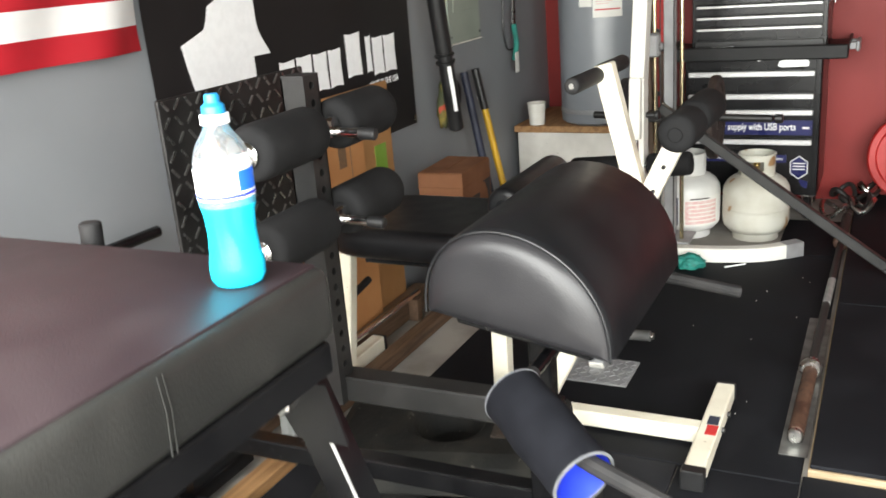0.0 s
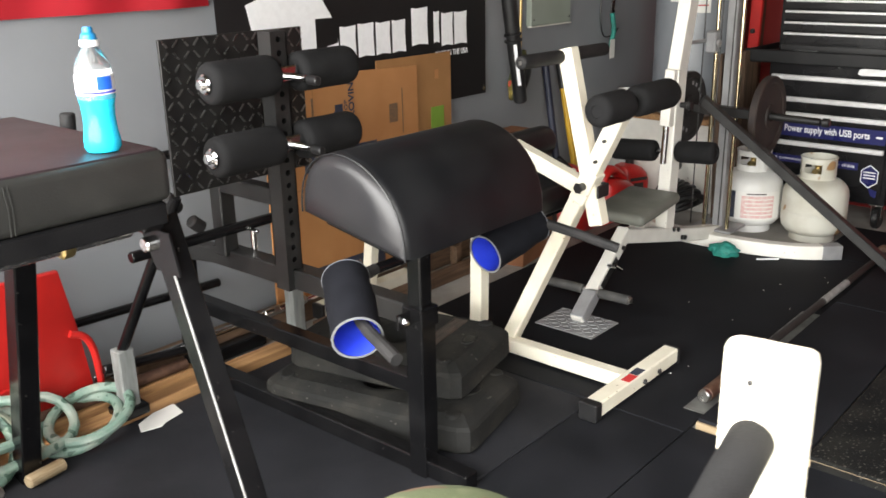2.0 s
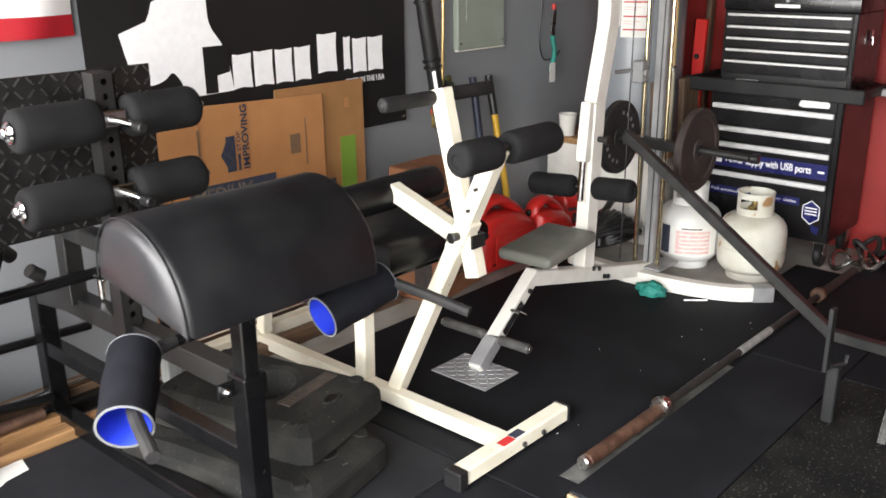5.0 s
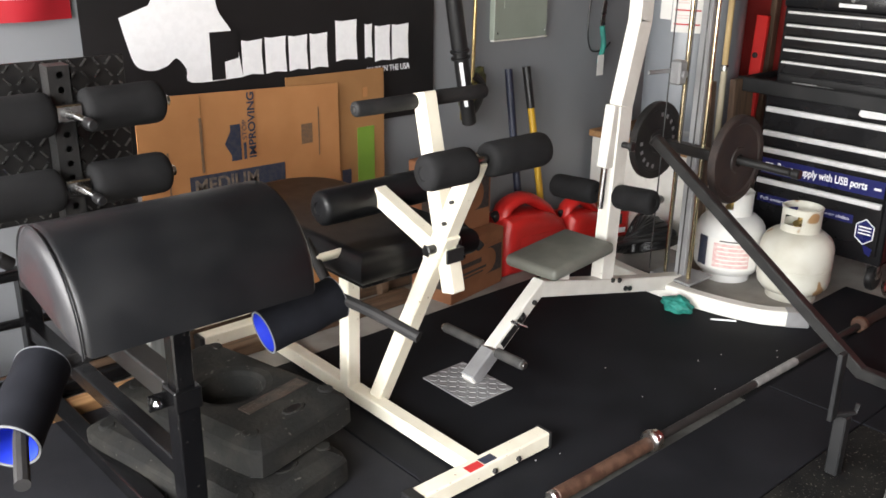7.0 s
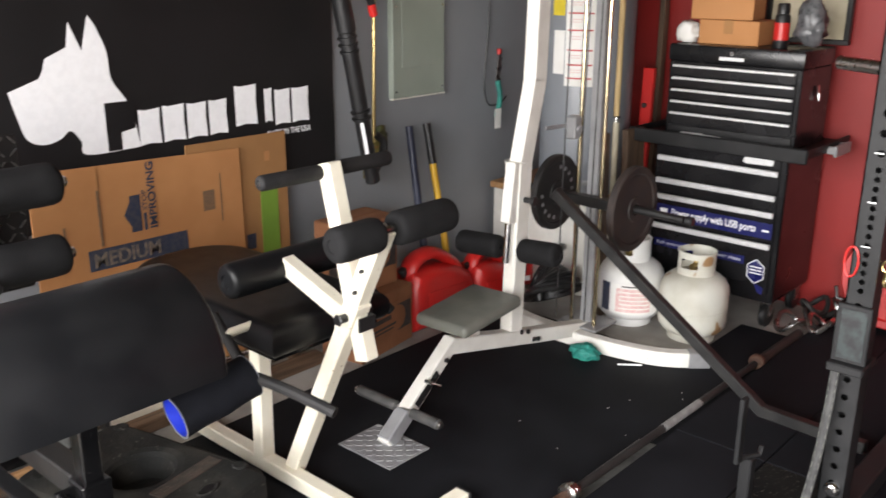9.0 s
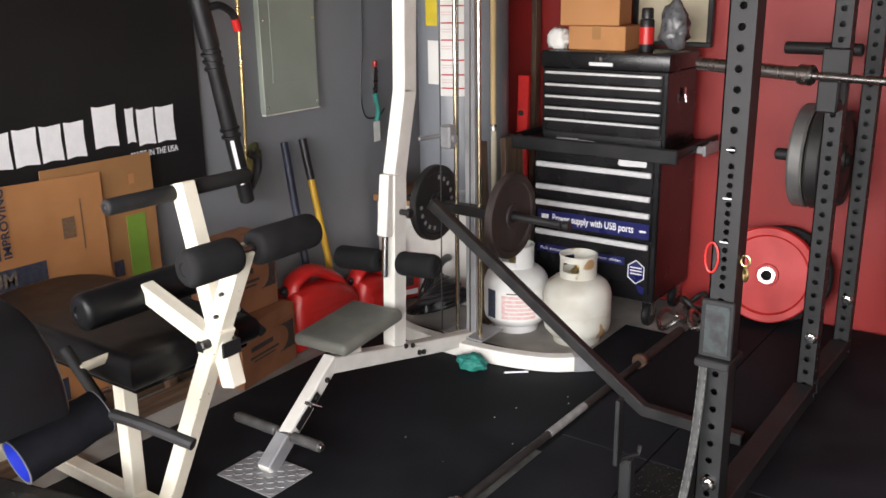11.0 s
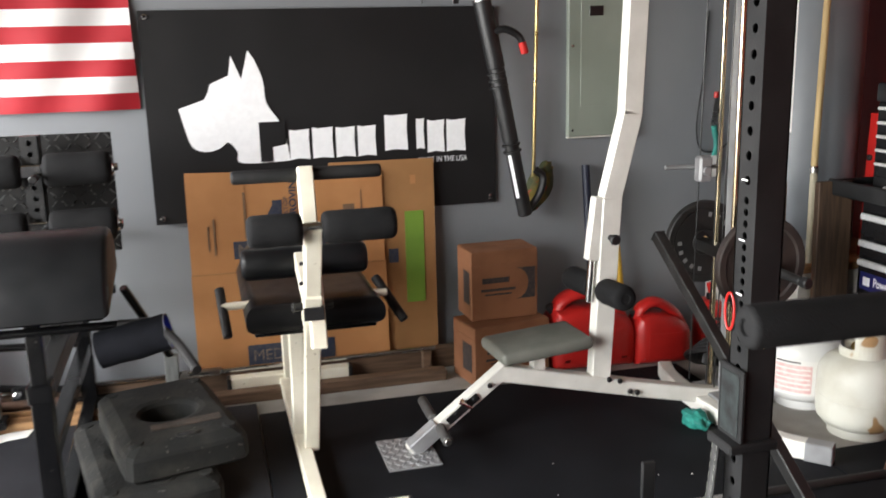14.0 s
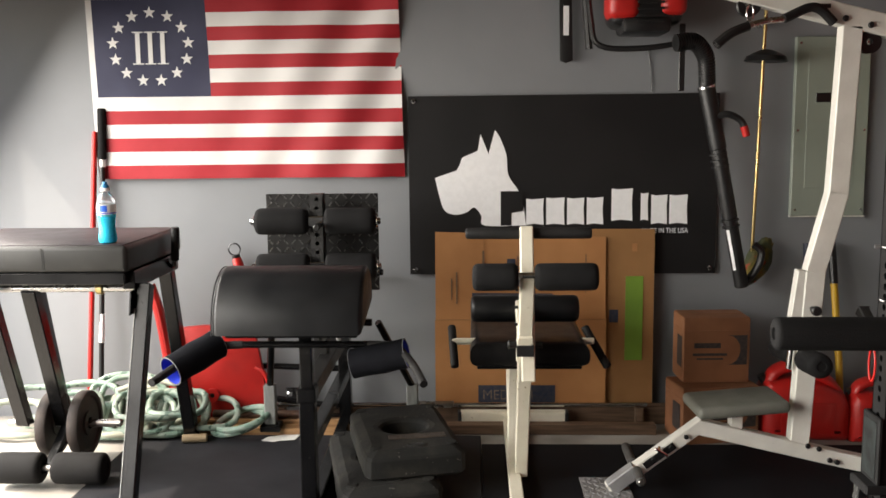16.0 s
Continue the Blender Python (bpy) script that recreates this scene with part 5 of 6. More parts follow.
# ---- tool chest ----
def drawer(parent, x, y0, y1, z0, z1, handle=True, mat="gloss_black", thick=0.012):
    d = part("drawer", bx(x - thick, x, y0, y1, z0 + 0.002, z1 - 0.002, 0.002), mat, parent)
    if handle:
        part("handle_strip", bx(x - thick - 0.016, x - thick + 0.001, y0 + 0.006, y1 - 0.006, z1 - 0.032, z1 - 0.006, 0.004), "alu", d, "brushed aluminium handle strip")
    return d


FX = 2.815
cab = thing("roller_cabinet", (3.02, -1.25, -0.014), "black steel roller tool cabinet with aluminium handles and blue stickers", "tool cabinet")
part("body", bx(FX, 3.24, -1.545, -0.892, 0.125, 0.835, 0.004), "gloss_black", cab)
part("side_panel", bx(FX + 0.01, 3.235, -1.5495, -1.5455, 0.14, 0.83, 0.002), "red_reflection", cab, "glossy black side panel with the red wall's reflection painted in")
zs = [(0.653, 0.761), (0.573, 0.649), (0.424, 0.569), (0.165, 0.419)]
for k, (z0, z1) in enumerate(zs):
    drawer(cab, FX, -1.520, -0.908, z0, z1)
part("top_rail", bx(FX - 0.010, FX, -1.520, -0.908, 0.765, 0.832, 0.002), "gloss_black", cab)
st = part("blue_sticker", bx(FX - 0.0135, FX - 0.0125, -1.514, -0.925, 0.436, 0.510), "blue_stripe", cab, "blue sticker with white writing")
part("writing", letters("Power supply with USB ports", 0.050, (FX - 0.0142, -1.005, 0.461), (0, -1, 0), (0, 0, 1), 0.0003, 0.43, 0.0008), "white_ink", st)
part("mark", bx(FX - 0.0145, FX - 0.0138, -0.985, -0.945, 0.455, 0.490), "white_ink", st)
part("mark", bx(FX - 0.0145, FX - 0.0138, -1.500, -1.468, 0.468, 0.478), "white_ink", st)
st = part("blue_sticker", bx(FX - 0.0135, FX - 0.0125, -1.398, -0.925, 0.295, 0.334), "blue_stripe", cab, "narrow blue sticker with small white writing")
part("writing", letters("Full extension", 0.022, (FX - 0.0142, -0.940, 0.308), (0, -1, 0), (0, 0, 1), 0.0003, 0.17), "white_ink", st)
part("writing", letters("drawer slides", 0.022, (FX - 0.0142, -1.225, 0.308), (0, -1, 0), (0, 0, 1), 0.0003, 0.155), "white_ink", st)
hexa = [(-1.459 + 0.046 * math.sin(math.pi * k / 3), 0.272 + 0.058 * math.cos(math.pi * k / 3)) for k in range(6)]
st = part("hexagon_sticker", prism(hexa, "x", FX - 0.0135, FX - 0.0125), "blue_stripe", cab, "blue hexagon sticker with white rim")
for k in range(6):
    a, b = hexa[k], hexa[(k + 1) % 6]
    part("rim_line", tube([(FX - 0.014, *a), (FX - 0.014, *b)], 0.0025, 5), "white_ink", st)
part("tail_mark", prism([(-1.459, 0.214), (-1.504, 0.20), (-1.499, 0.165), (-1.474, 0.175)], "x", FX - 0.0135, FX - 0.0125), "blue_stripe", cab)
for z in (0.29, 0.275, 0.26):
    part("writing_bar", bx(FX - 0.0145, FX - 0.0138, -1.488, -1.430, z, z + 0.006), "white_ink", st)
part("badge", prism([(-1.342, 0.780), (-1.350, 0.802), (-1.370, 0.808), (-1.478, 0.806), (-1.488, 0.796), (-1.484, 0.776), (-1.36, 0.772)], "x", FX - 0.0125, FX - 0.0095), "alu", cab, "silver oval badge")
tray = part("top_tray", join(bx(2.735, 3.24, -1.655, -0.79, 0.835, 0.853, 0.003), bx(2.720, 2.742, -1.660, -0.785, 0.818, 0.885, 0.006), bx(2.742, 3.24, -0.800, -0.787, 0.853, 0.880, 0.003), bx(2.742, 3.24, -1.658, -1.645, 0.853, 0.880, 0.003)), "rack", cab, "matte black top tray edge")
part("side_handle", join(bx(2.96, 3.14, -1.700, -1.684, 0.820, 0.872, 0.005), bx(2.97, 2.99, -1.686, -1.65, 0.83, 0.865, 0.004), bx(3.11, 3.13, -1.686, -1.65, 0.83, 0.865, 0.004)), "silver", cab, "steel push handle")
part("lock", rod((FX - 0.030, -1.255, 0.815), (FX - 0.0, -1.255, 0.815), 0.010), "chrome", cab)
for x in (2.87, 3.19):
    for y in (-1.500, -0.945):
        w = part("caster", join(bx(x - 0.03, x + 0.03, y - 0.035, y + 0.035, 0.112, 0.1245, 0.002), bx(x - 0.022, x + 0.030, y - 0.026, y - 0.022, 0.045, 0.113, 0.001), bx(x - 0.022, x + 0.030, y + 0.022, y + 0.026, 0.045, 0.113, 0.001)), "steel", cab, "zinc caster fork")
        part("wheel", lathe([(0.012, -0.018), (0.05, -0.018), (0.058, -0.010), (0.058, 0.010), (0.05, 0.018), (0.012, 0.018), (0.012, -0.018)], 24, (x + 0.01, y, 0.045), (x + 0.01, 1, 0.045)), "plastic_black", w, "black rubber wheel")
tool = [((2.80, -1.02, 0.866), (2.83, -1.30, 0.866)), ((2.77, -1.10, 0.862), (2.79, -1.22, 0.862)), ((2.78, -1.42, 0.864), (2.80, -1.58, 0.864))]
for k, (p, q) in enumerate(tool):
    solid("hand_tool", join(rod(p, q, 0.008, 8), rod(p, Vector(p).lerp(Vector(q), 0.4), 0.013, 8)), ("alu", "wood", "steel")[k], "small hand tool lying in the cabinet tray", "tool", "tools in the tray")

chest = thing("top_chest", (3.02, -1.25, 0.853), "black steel top tool chest with thin aluminium drawer strips", "tool chest")
part("body", bx(2.825, 3.17, -1.560, -0.925, 0.854, 1.205, 0.004), "gloss_black", chest)
part("lid", bx(2.815, 3.18, -1.567, -0.918, 1.205, 1.285, 0.012, 2), "gloss_black", chest)
for z0, z1 in ((1.140, 1.195), (1.085, 1.138), (1.030, 1.083), (0.975, 1.028), (0.915, 0.973)):
    d = part("drawer", bx(2.813, 2.825, -1.540, -0.945, z0, z1, 0.002), "gloss_black", chest)
    part("handle_strip", bx(2.800, 2.814, -1.535, -0.950, z1 - 0.017, z1 - 0.005, 0.003), "alu", d, "thin aluminium strip")
part("bottom_strip", bx(2.815, 2.825, -1.545, -0.940, 0.862, 0.905, 0.002), "plastic_black", chest)
part("badge", bx(2.8125, 2.8145, -1.295, -1.175, 1.222, 1.238, 0.0005), "alu", chest, "silver name plate")
part("lock", rod((2.800, -1.240, 1.255), (2.816, -1.240, 1.255), 0.011), "chrome", chest)
part("hasp", join(bx(2.992, 3.018, -1.572, -1.566, 1.075, 1.125, 0.003), rod((3.005, -1.577, 1.055), (3.005, -1.573, 1.095), 0.006)), "chrome", chest, "chrome side hasp")

# what stands on the chest
def carton(name, x0, x1, y0, y1, z0, z1, label, mat="card", turn=0.0):
    th = thing(name, ((x0 + x1) / 2, (y0 + y1) / 2, z0), label, "cardboard box", "boxes on the chest")
    c = Matrix.Translation(((x0 + x1) / 2, (y0 + y1) / 2, 0))
    t = c @ Matrix.Rotation(turn, 4, "Z") @ c.inverted()
    b = bx(x0, x1, y0, y1, z0, z1, 0.003)
    b.transform(t)
    part("carton", b, mat, th)
    s = bx(x0 - 0.0007, x1 + 0.0007, (y0 + y1) / 2 - 0.022, (y0 + y1) / 2 + 0.022, z1 - 0.06, z1 + 0.0007)
    s.transform(t)
    part("tape", s, "card_b", th, "strip of packing tape")
    return th


carton("cardboard_box", 2.885, 3.105, -1.318, -1.028, 1.286, 1.395, "small plain brown cardboard box lying on the chest")
carton("cardboard_box", 2.905, 3.085, -1.258, -0.968, 1.396, 1.640, "brown cardboard box stacked on another box", turn=0.12)
can = thing("spray_can", (2.90, -1.415, 1.286), "black and red aerosol can on the tool chest", "spray can")
part("body", lathe([(0, 0), (0.031, 0), (0.033, 0.004), (0.033, 0.135), (0.028, 0.145), (0, 0.147)], 22, (2.90, -1.415, 1.286), (2.90, -1.415, 2)), "plastic_black", can)
part("red_label", lathe([(0.0335, 0.035), (0.0335, 0.110)], 22, (2.90, -1.415, 1.286), (2.90, -1.415, 2)), "red_plastic", can, "red printed label")
part("cap", lathe([(0.027, 0.147), (0.027, 0.185), (0.022, 0.193), (0, 0.193)], 22, (2.90, -1.415, 1.286), (2.90, -1.415, 2)), "plastic_black", can)
bag = bmesh.new()
bmesh.ops.create_icosphere(bag, subdivisions=3, radius=1)
for v in bag.verts:
    v.co = Vector((v.co.x * 0.055, v.co.y * 0.062, v.co.z * (0.135 if v.co.z > 0 else 0.075))) * (1 + 0.45 * noise.noise(v.co * 2.4) + 0.2 * noise.noise(v.co * 6.0))
    v.co += Vector((2.95, -1.525, 1.372))
    v.co.z = max(v.co.z, 1.2865)
solid("plastic_bag", bag, "bag_film", "crumpled grey plastic bag of parts on the chest", "bag")
bag = bmesh.new()
bmesh.ops.create_icosphere(bag, subdivisions=3, radius=1)
for v in bag.verts:
    v.co = Vector((v.co.x * 0.045, v.co.y * 0.055, v.co.z * 0.055)) * (1 + 0.4 * noise.noise(v.co * 3.7 + Vector((5, 0, 0))))
    v.co += Vector((2.895, -0.968, 1.333))
    v.co.z = max(v.co.z, 1.2865)
solid("crumpled_paper", bag, "paper", "crumpled white paper bag on the tool chest", "paper bag")
pic = thing("wall_mirror", (3.24, -1.40, 1.29), "black framed mirror leaning on the red wall", "mirror")
for a in (bx(3.215, 3.245, -1.60, -1.20, 1.287, 1.310, 0.003), bx(3.215, 3.245, -1.60, -1.20, 1.545, 1.570, 0.003), bx(3.215, 3.245, -1.60, -1.575, 1.3105, 1.5445, 0.003), bx(3.215, 3.245, -1.225, -1.20, 1.3105, 1.5445, 0.003)):
    part("frame_bar", a, "plastic_black", pic)
part("panel", bx(3.228, 3.236, -1.574, -1.226, 1.311, 1.544), "aged", pic, "pale aged backing sheet")

# red level and boards leaning by the chest
lv = thing("spirit_level", (2.98, -0.72, -0.01), "long red spirit level standing upright by the cabinet", "spirit level")
part("rail", beam((2.99, -0.700, -0.012), (3.00, -0.722, 1.140), 0.028, 0.062, 0.003, up=(0, 1, 0)), "red_plastic", lv)
for z in (0.30, 0.62, 0.95):
    part("vial", rod((2.974, -0.712, z), (3.012, -0.712, z), 0.014), "plastic_black", lv)
solid("upright_board", beam((2.735, -0.835, -0.013), (2.740, -0.803, 0.875), 0.165, 0.03, 0.003, up=(0, 1, 0)), "wood_up", "dark weathered board leaning upright by the heater", "board", "leaning boards")
solid("upright_board", beam((2.43, -0.84, -0.013), (2.445, -0.80, 0.885), 0.125, 0.03, 0.003, up=(0, 1, 0)), "wood_up", "dark weathered board leaning upright by the heater", "board", "leaning boards")
solid("upright_board", beam((3.20, -0.66, -0.013), (3.225, -0.66, 2.1), 0.05, 0.03, 0.003, up=(0, 1, 0)), "wood_up", "tall dark board standing against the red wall", "board", "leaning boards")


# ---- water heater on its stand ----
ws = thing("heater_stand", (2.78, -0.45, -0.014), "white painted box stand with a timber top edge", "stand")
part("box", bx(2.62, 3.20, -0.77, -0.03, -0.0135, 0.475, 0.004), "white", ws)
part("top_board", bx(2.605, 3.215, -0.785, -0.015, 0.4755, 0.510, 0.004), "wood", ws, "bare timber top board")
HX, HY, HR = 2.83, -0.46, 0.230
wh = thing("water_heater", (HX, HY, 0.51), "grey cylindrical water heater with yellow and white labels", "water heater")
part("tank", lathe([(0, 0.001), (HR - 0.02, 0.001), (HR, 0.015), (HR, 1.38), (HR - 0.01, 1.40), (0.10, 1.43), (0, 1.43)], 48, (HX, HY, 0.51), (HX, HY, 3)), "heater", wh)
for z in (0.06, 1.33):
    part("band", lathe([(HR + 0.0005, z), (HR + 0.003, z + 0.004), (HR + 0.003, z + 0.022), (HR + 0.0005, z + 0.026)], 48, (HX, HY, 0.51), (HX, HY, 3)), "silver", wh)
part("flue", lathe([(0.05, 1.42), (0.05, 2.055)], 24, (HX, HY, 0.51), (HX, HY, 3)), "silver", wh, "galvanised flue pipe")


def wrap(a0, a1, z0, z1, lift=0.0015, n=10):
    bm = bmesh.new()
    lo = [bm.verts.new((HX + (HR + lift) * math.cos(radians(a0 + (a1 - a0) * k / n)), HY + (HR + lift) * math.sin(radians(a0 + (a1 - a0) * k / n)), z0)) for k in range(n + 1)]
    hi = [bm.verts.new((v.co.x, v.co.y, z1)) for v in lo]
    for k in range(n):
        bm.faces.new((lo[k], lo[k + 1], hi[k + 1], hi[k]))
    return bm


sheet_label = part("warning_label", wrap(184, 221, 1.065, 1.72), "paper", wh, "tall white label with red rules")
for z in (1.10, 1.165, 1.235, 1.33, 1.41, 1.49, 1.58, 1.66):
    part("red_rule", wrap(187, 218, z, z + 0.007, 0.0022), "red_print", sheet_label)
for z in (1.13, 1.20, 1.29, 1.37, 1.45, 1.54):
    for q in range(2):
        part("print_bar", wrap(188, 204 + 5 * q, z + 0.012 * q, z + 0.004 + 0.012 * q, 0.0022), "pink_print", sheet_label)
part("energy_label", wrap(163, 182, 1.40, 1.62), "yellow_print", wh, "yellow printed label")
part("small_label", wrap(166, 183, 1.12, 1.33), "paper", wh, "small pale paper label")
cup = solid("paper_cup", lathe([(0, 0), (0.040, 0), (0.050, 0.115), (0.053, 0.118), (0.046, 0.118), (0.036, 0.01), (0, 0.01)], 22, (2.665, -0.130, 0.5105), (2.665, -0.130, 2)), "white", "white plastic pot standing on the heater stand", "pot")
tl = thing("hand_pruner", (2.630, -0.045, 0.85), "green garden shears hanging on the grey wall", "garden shears")
part("handle", tube(smooth_path([(2.630, -0.03, 0.86), (2.645, -0.04, 0.95), (2.630, -0.035, 1.05)], 4), 0.014, 8), "teal", tl)
part("blade", prism([(2.610, 1.05), (2.645, 1.05), (2.655, 1.17), (2.630, 1.19)], "y", -0.040, -0.034), "steel", tl)
part("red_tip", rod((2.635, -0.037, 1.185), (2.635, -0.037, 1.215), 0.012), "red_plastic", tl)
solid("extension_lead", tube(smooth_path([(2.600, 0.004, 1.60), (2.580, -0.004, 1.30), (2.550, -0.008, 1.05), (2.580, -0.012, 0.93), (2.670, -0.02, 0.925), (2.710, -0.03, 0.96)], 6), 0.004, 6), "plastic_black", "thin black power cord looping down the wall", "cord")
solid("paper_tag", bx(2.595, 2.645, -0.050, -0.048, 0.80, 0.905), "paper", "white paper tag hanging against the wall", "tag")
solid("wall_valve", join(lathe([(0.03, 0), (0.06, 0.0), (0.06, 0.012), (0.03, 0.012), (0.03, 0)], 20, (2.46, 0.010, 1.72), (2.46, -1, 1.72)), rod((2.46, 0.008, 1.72), (2.46, -0.03, 1.72), 0.018)), "silver", "round grey pipe fitting on the wall", "pipe fitting")


pole = thing("wooden_pole", (2.69, -0.735, 0.511), "pale wooden pole leaning against the water heater", "pole")
part("shaft", rod((2.692, -0.730, 0.92), (2.722, -0.7095, 1.86), 0.0145, 16), "pole_wood", pole)
part("lower_end", rod((2.690, -0.738, 0.511), (2.692, -0.731, 0.915), 0.0155, 16), "aged", pole, "paler wrapped lower end")
part("ferrule", rod((2.6918, -0.7315, 0.900), (2.6924, -0.7298, 0.932), 0.0175, 16), "steel", pole, "dull metal ferrule")

# ---- propane tanks ----
def propane(x, y, mat, label, marks):
    z = -0.0135
    th = thing("propane_tank", (x, y, z), label, "propane tank", "propane tanks")
    p, q = (x, y, z), (x, y, z + 1)
    part("shell", lathe([(0, 0.026), (0.09, 0.028), (0.130, 0.042), (0.150, 0.066), (0.156, 0.095), (0.156, 0.148), (0.1575, 0.150), (0.1575, 0.157), (0.156, 0.159), (0.156, 0.232), (0.151, 0.258), (0.137, 0.283), (0.112, 0.303), (0.08, 0.314), (0.03, 0.320), (0, 0.321)], 40, p, q), mat, th)
    part("foot_ring", lathe([(0.102, 0.0), (0.108, 0.0), (0.108, 0.05), (0.102, 0.05), (0.102, 0.0)], 32, p, q), mat, th)
    bm = bmesh.new()
    n = 36
    for k in range(n):
        a0, a1 = 2 * math.pi * k / n, 2 * math.pi * (k + 1) / n
        mid = (math.degrees(a0) + 5) % 360
        gap = 150 < mid < 215 or 300 < mid < 340 or 40 < mid < 80
        for z0, z1 in ((0.300, 0.345), (0.345, 0.390), (0.390, 0.415)):
            if (gap and z0 == 0.345) or 95 < mid < 125:
                continue
            ring = []
            for r in (0.085, 0.081):
                ring.append([(r * math.cos(a), r * math.sin(a), zz) for a, zz in ((a0, z0), (a1, z0), (a1, z1), (a0, z1))])
            v = [[bm.verts.new(c) for c in s] for s in ring]
            bm.faces.new(v[0]), bm.faces.new(v[1][::-1])
    bm.transform(Matrix.Translation(p))
    part("collar", bm, mat, th, "steel handle collar with cut-outs")
    part("collar_rim", lathe([(0.079, 0.412), (0.087, 0.412), (0.088, 0.417), (0.083, 0.420), (0.078, 0.417), (0.079, 0.412)], 36, p, q), mat, th)
    part("valve", join(rod((x, y, z + 0.31), (x, y, z + 0.372), 0.016), rod((x - 0.045, y, z + 0.345), (x, y, z + 0.345), 0.016), rod((x, y, z + 0.372), (x, y, z + 0.388), 0.022, 8)), "brass", th, "brass valve")
    if marks:
        def band(a0, a1, z0, z1, m, lift=0.001):
            b2 = bmesh.new()
            k2 = 10
            lo = [b2.verts.new((x + (0.1578 + lift) * math.cos(radians(a0 + (a1 - a0) * k / k2)), y + (0.1578 + lift) * math.sin(radians(a0 + (a1 - a0) * k / k2)), z + z0)) for k in range(k2 + 1)]
            hi = [b2.verts.new((v.co.x, v.co.y, z + z1)) for v in lo]
            for k in range(k2):
                b2.faces.new((lo[k], lo[k + 1], hi[k + 1], hi[k]))
            return part("label", b2, m, th)
        band(176, 262, 0.080, 0.225, "paper")
        band(186, 246, 0.090, 0.205, "pink_print", 0.002)
        band(156, 174, 0.085, 0.225, "ink_blue", 0.002)
        for zz in (0.105, 0.125, 0.145, 0.165, 0.185):
            band(192, 244, zz, zz + 0.006, "paper", 0.003)
        band(195, 230, 0.213, 0.219, "ink", 0.002)
    return th


propane(2.535, -1.292, "tank", "cream painted propane tank with rust stains on concrete", False)
propane(2.522, -0.968, "tank_white", "white propane tank with a pink printed label", True)


# ---- flattened moving boxes against the wall ----
mb = thing("flat_moving_box", (0.53, -0.06, 0.078), "large flattened moving carton leaning against the wall", "cardboard box", "flattened cartons")
part("front_panel", prism([(0.098, 0.0785), (0.958, 0.0785), (0.952, 0.935), (0.104, 0.966)], "y", -0.064, -0.058), "card", mb)
part("lower_flap", prism([(0.097, 0.0785), (0.958, 0.0785), (0.958, 0.520), (0.098, 0.516)], "y", -0.071, -0.0665), "card", mb)
part("flap_edge", bx(0.099, 0.957, -0.0722, -0.0664, 0.5165, 0.5205), "card_b", mb)
part("fold_line", bx(0.345, 0.349, -0.0655, -0.0645, 0.88, 0.95), "card_b", mb)
part("label_panel", prism([(0.462, 0.690), (0.504, 0.690), (0.504, 0.828), (0.462, 0.828), (0.462, 0.806), (0.436, 0.759), (0.462, 0.712)], "y", -0.0655, -0.0645), "ink_blue", mb, "faded blue printed badge")
part("print_bar", bx(0.514, 0.526, -0.0655, -0.0645, 0.690, 0.755), "ink_blue", mb)
part("print_word", letters("STOP", 0.026, (0.529, -0.0662, 0.765), across=(0, 0, 1), up=(-1, 0, 0), fit_width=0.075), "ink_blue", mb)
part("print_word", letters("IMPROVING", 0.042, (0.566, -0.0662, 0.690), across=(0, 0, 1), up=(-1, 0, 0), fit_width=0.250, bold=0.001), "ink_blue", mb)
part("print_bar", bx(0.205, 0.213, -0.0655, -0.0645, 0.60, 0.76), "ink_brown", mb)
part("print_bar", bx(0.180, 0.187, -0.0655, -0.0645, 0.62, 0.73), "ink_brown", mb)
part("print_bar", bx(0.338, 0.349, -0.0655, -0.0645, 0.665, 0.870), "ink_brown", mb)
part("print_bar", bx(0.852, 0.857, -0.0655, -0.0645, 0.655, 0.850), "ink_brown", mb)
part("size_panel", prism([(0.286, 0.578), (0.690, 0.574), (0.690, 0.652), (0.286, 0.656)], "y", -0.0655, -0.0645), "ink_blue", mb, "dark blue size panel")
part("size_word", letters("MEDIUM", 0.074, (0.302, -0.0665, 0.590), fit_width=0.265, bold=0.0015), "faded_print", mb)
part("print_square", bx(0.772, 0.824, -0.0655, -0.0645, 0.710, 0.790), "ink_brown", mb)
part("size_panel", bx(0.315, 0.705, -0.0725, -0.0715, 0.088, 0.180), "ink_blue", mb, "dark blue size panel")
part("size_word", letters("MEDIUM", 0.072, (0.335, -0.0734, 0.106), fit_width=0.25), "faded_print", mb)
mb2 = thing("flat_moving_box", (1.08, -0.04, 0.078), "flattened carton with green tape leaning against the wall", "cardboard box", "flattened cartons")
part("back_panel", prism([(0.70, 0.0785), (1.198, 0.0785), (1.196, 0.972), (0.72, 0.975)], "y", -0.050, -0.045), "card_b", mb2)
part("green_tape", bx(1.055, 1.142, -0.0525, -0.0505, 0.305, 0.735), "green_tape", mb2, "bright green tape strip")
part("print_square", bx(0.975, 1.02, -0.0515, -0.0505, 0.50, 0.565), "ink_blue", mb2)
part("print_bar", bx(1.085, 1.11, -0.0515, -0.0505, 0.86, 0.90), "card", mb2)

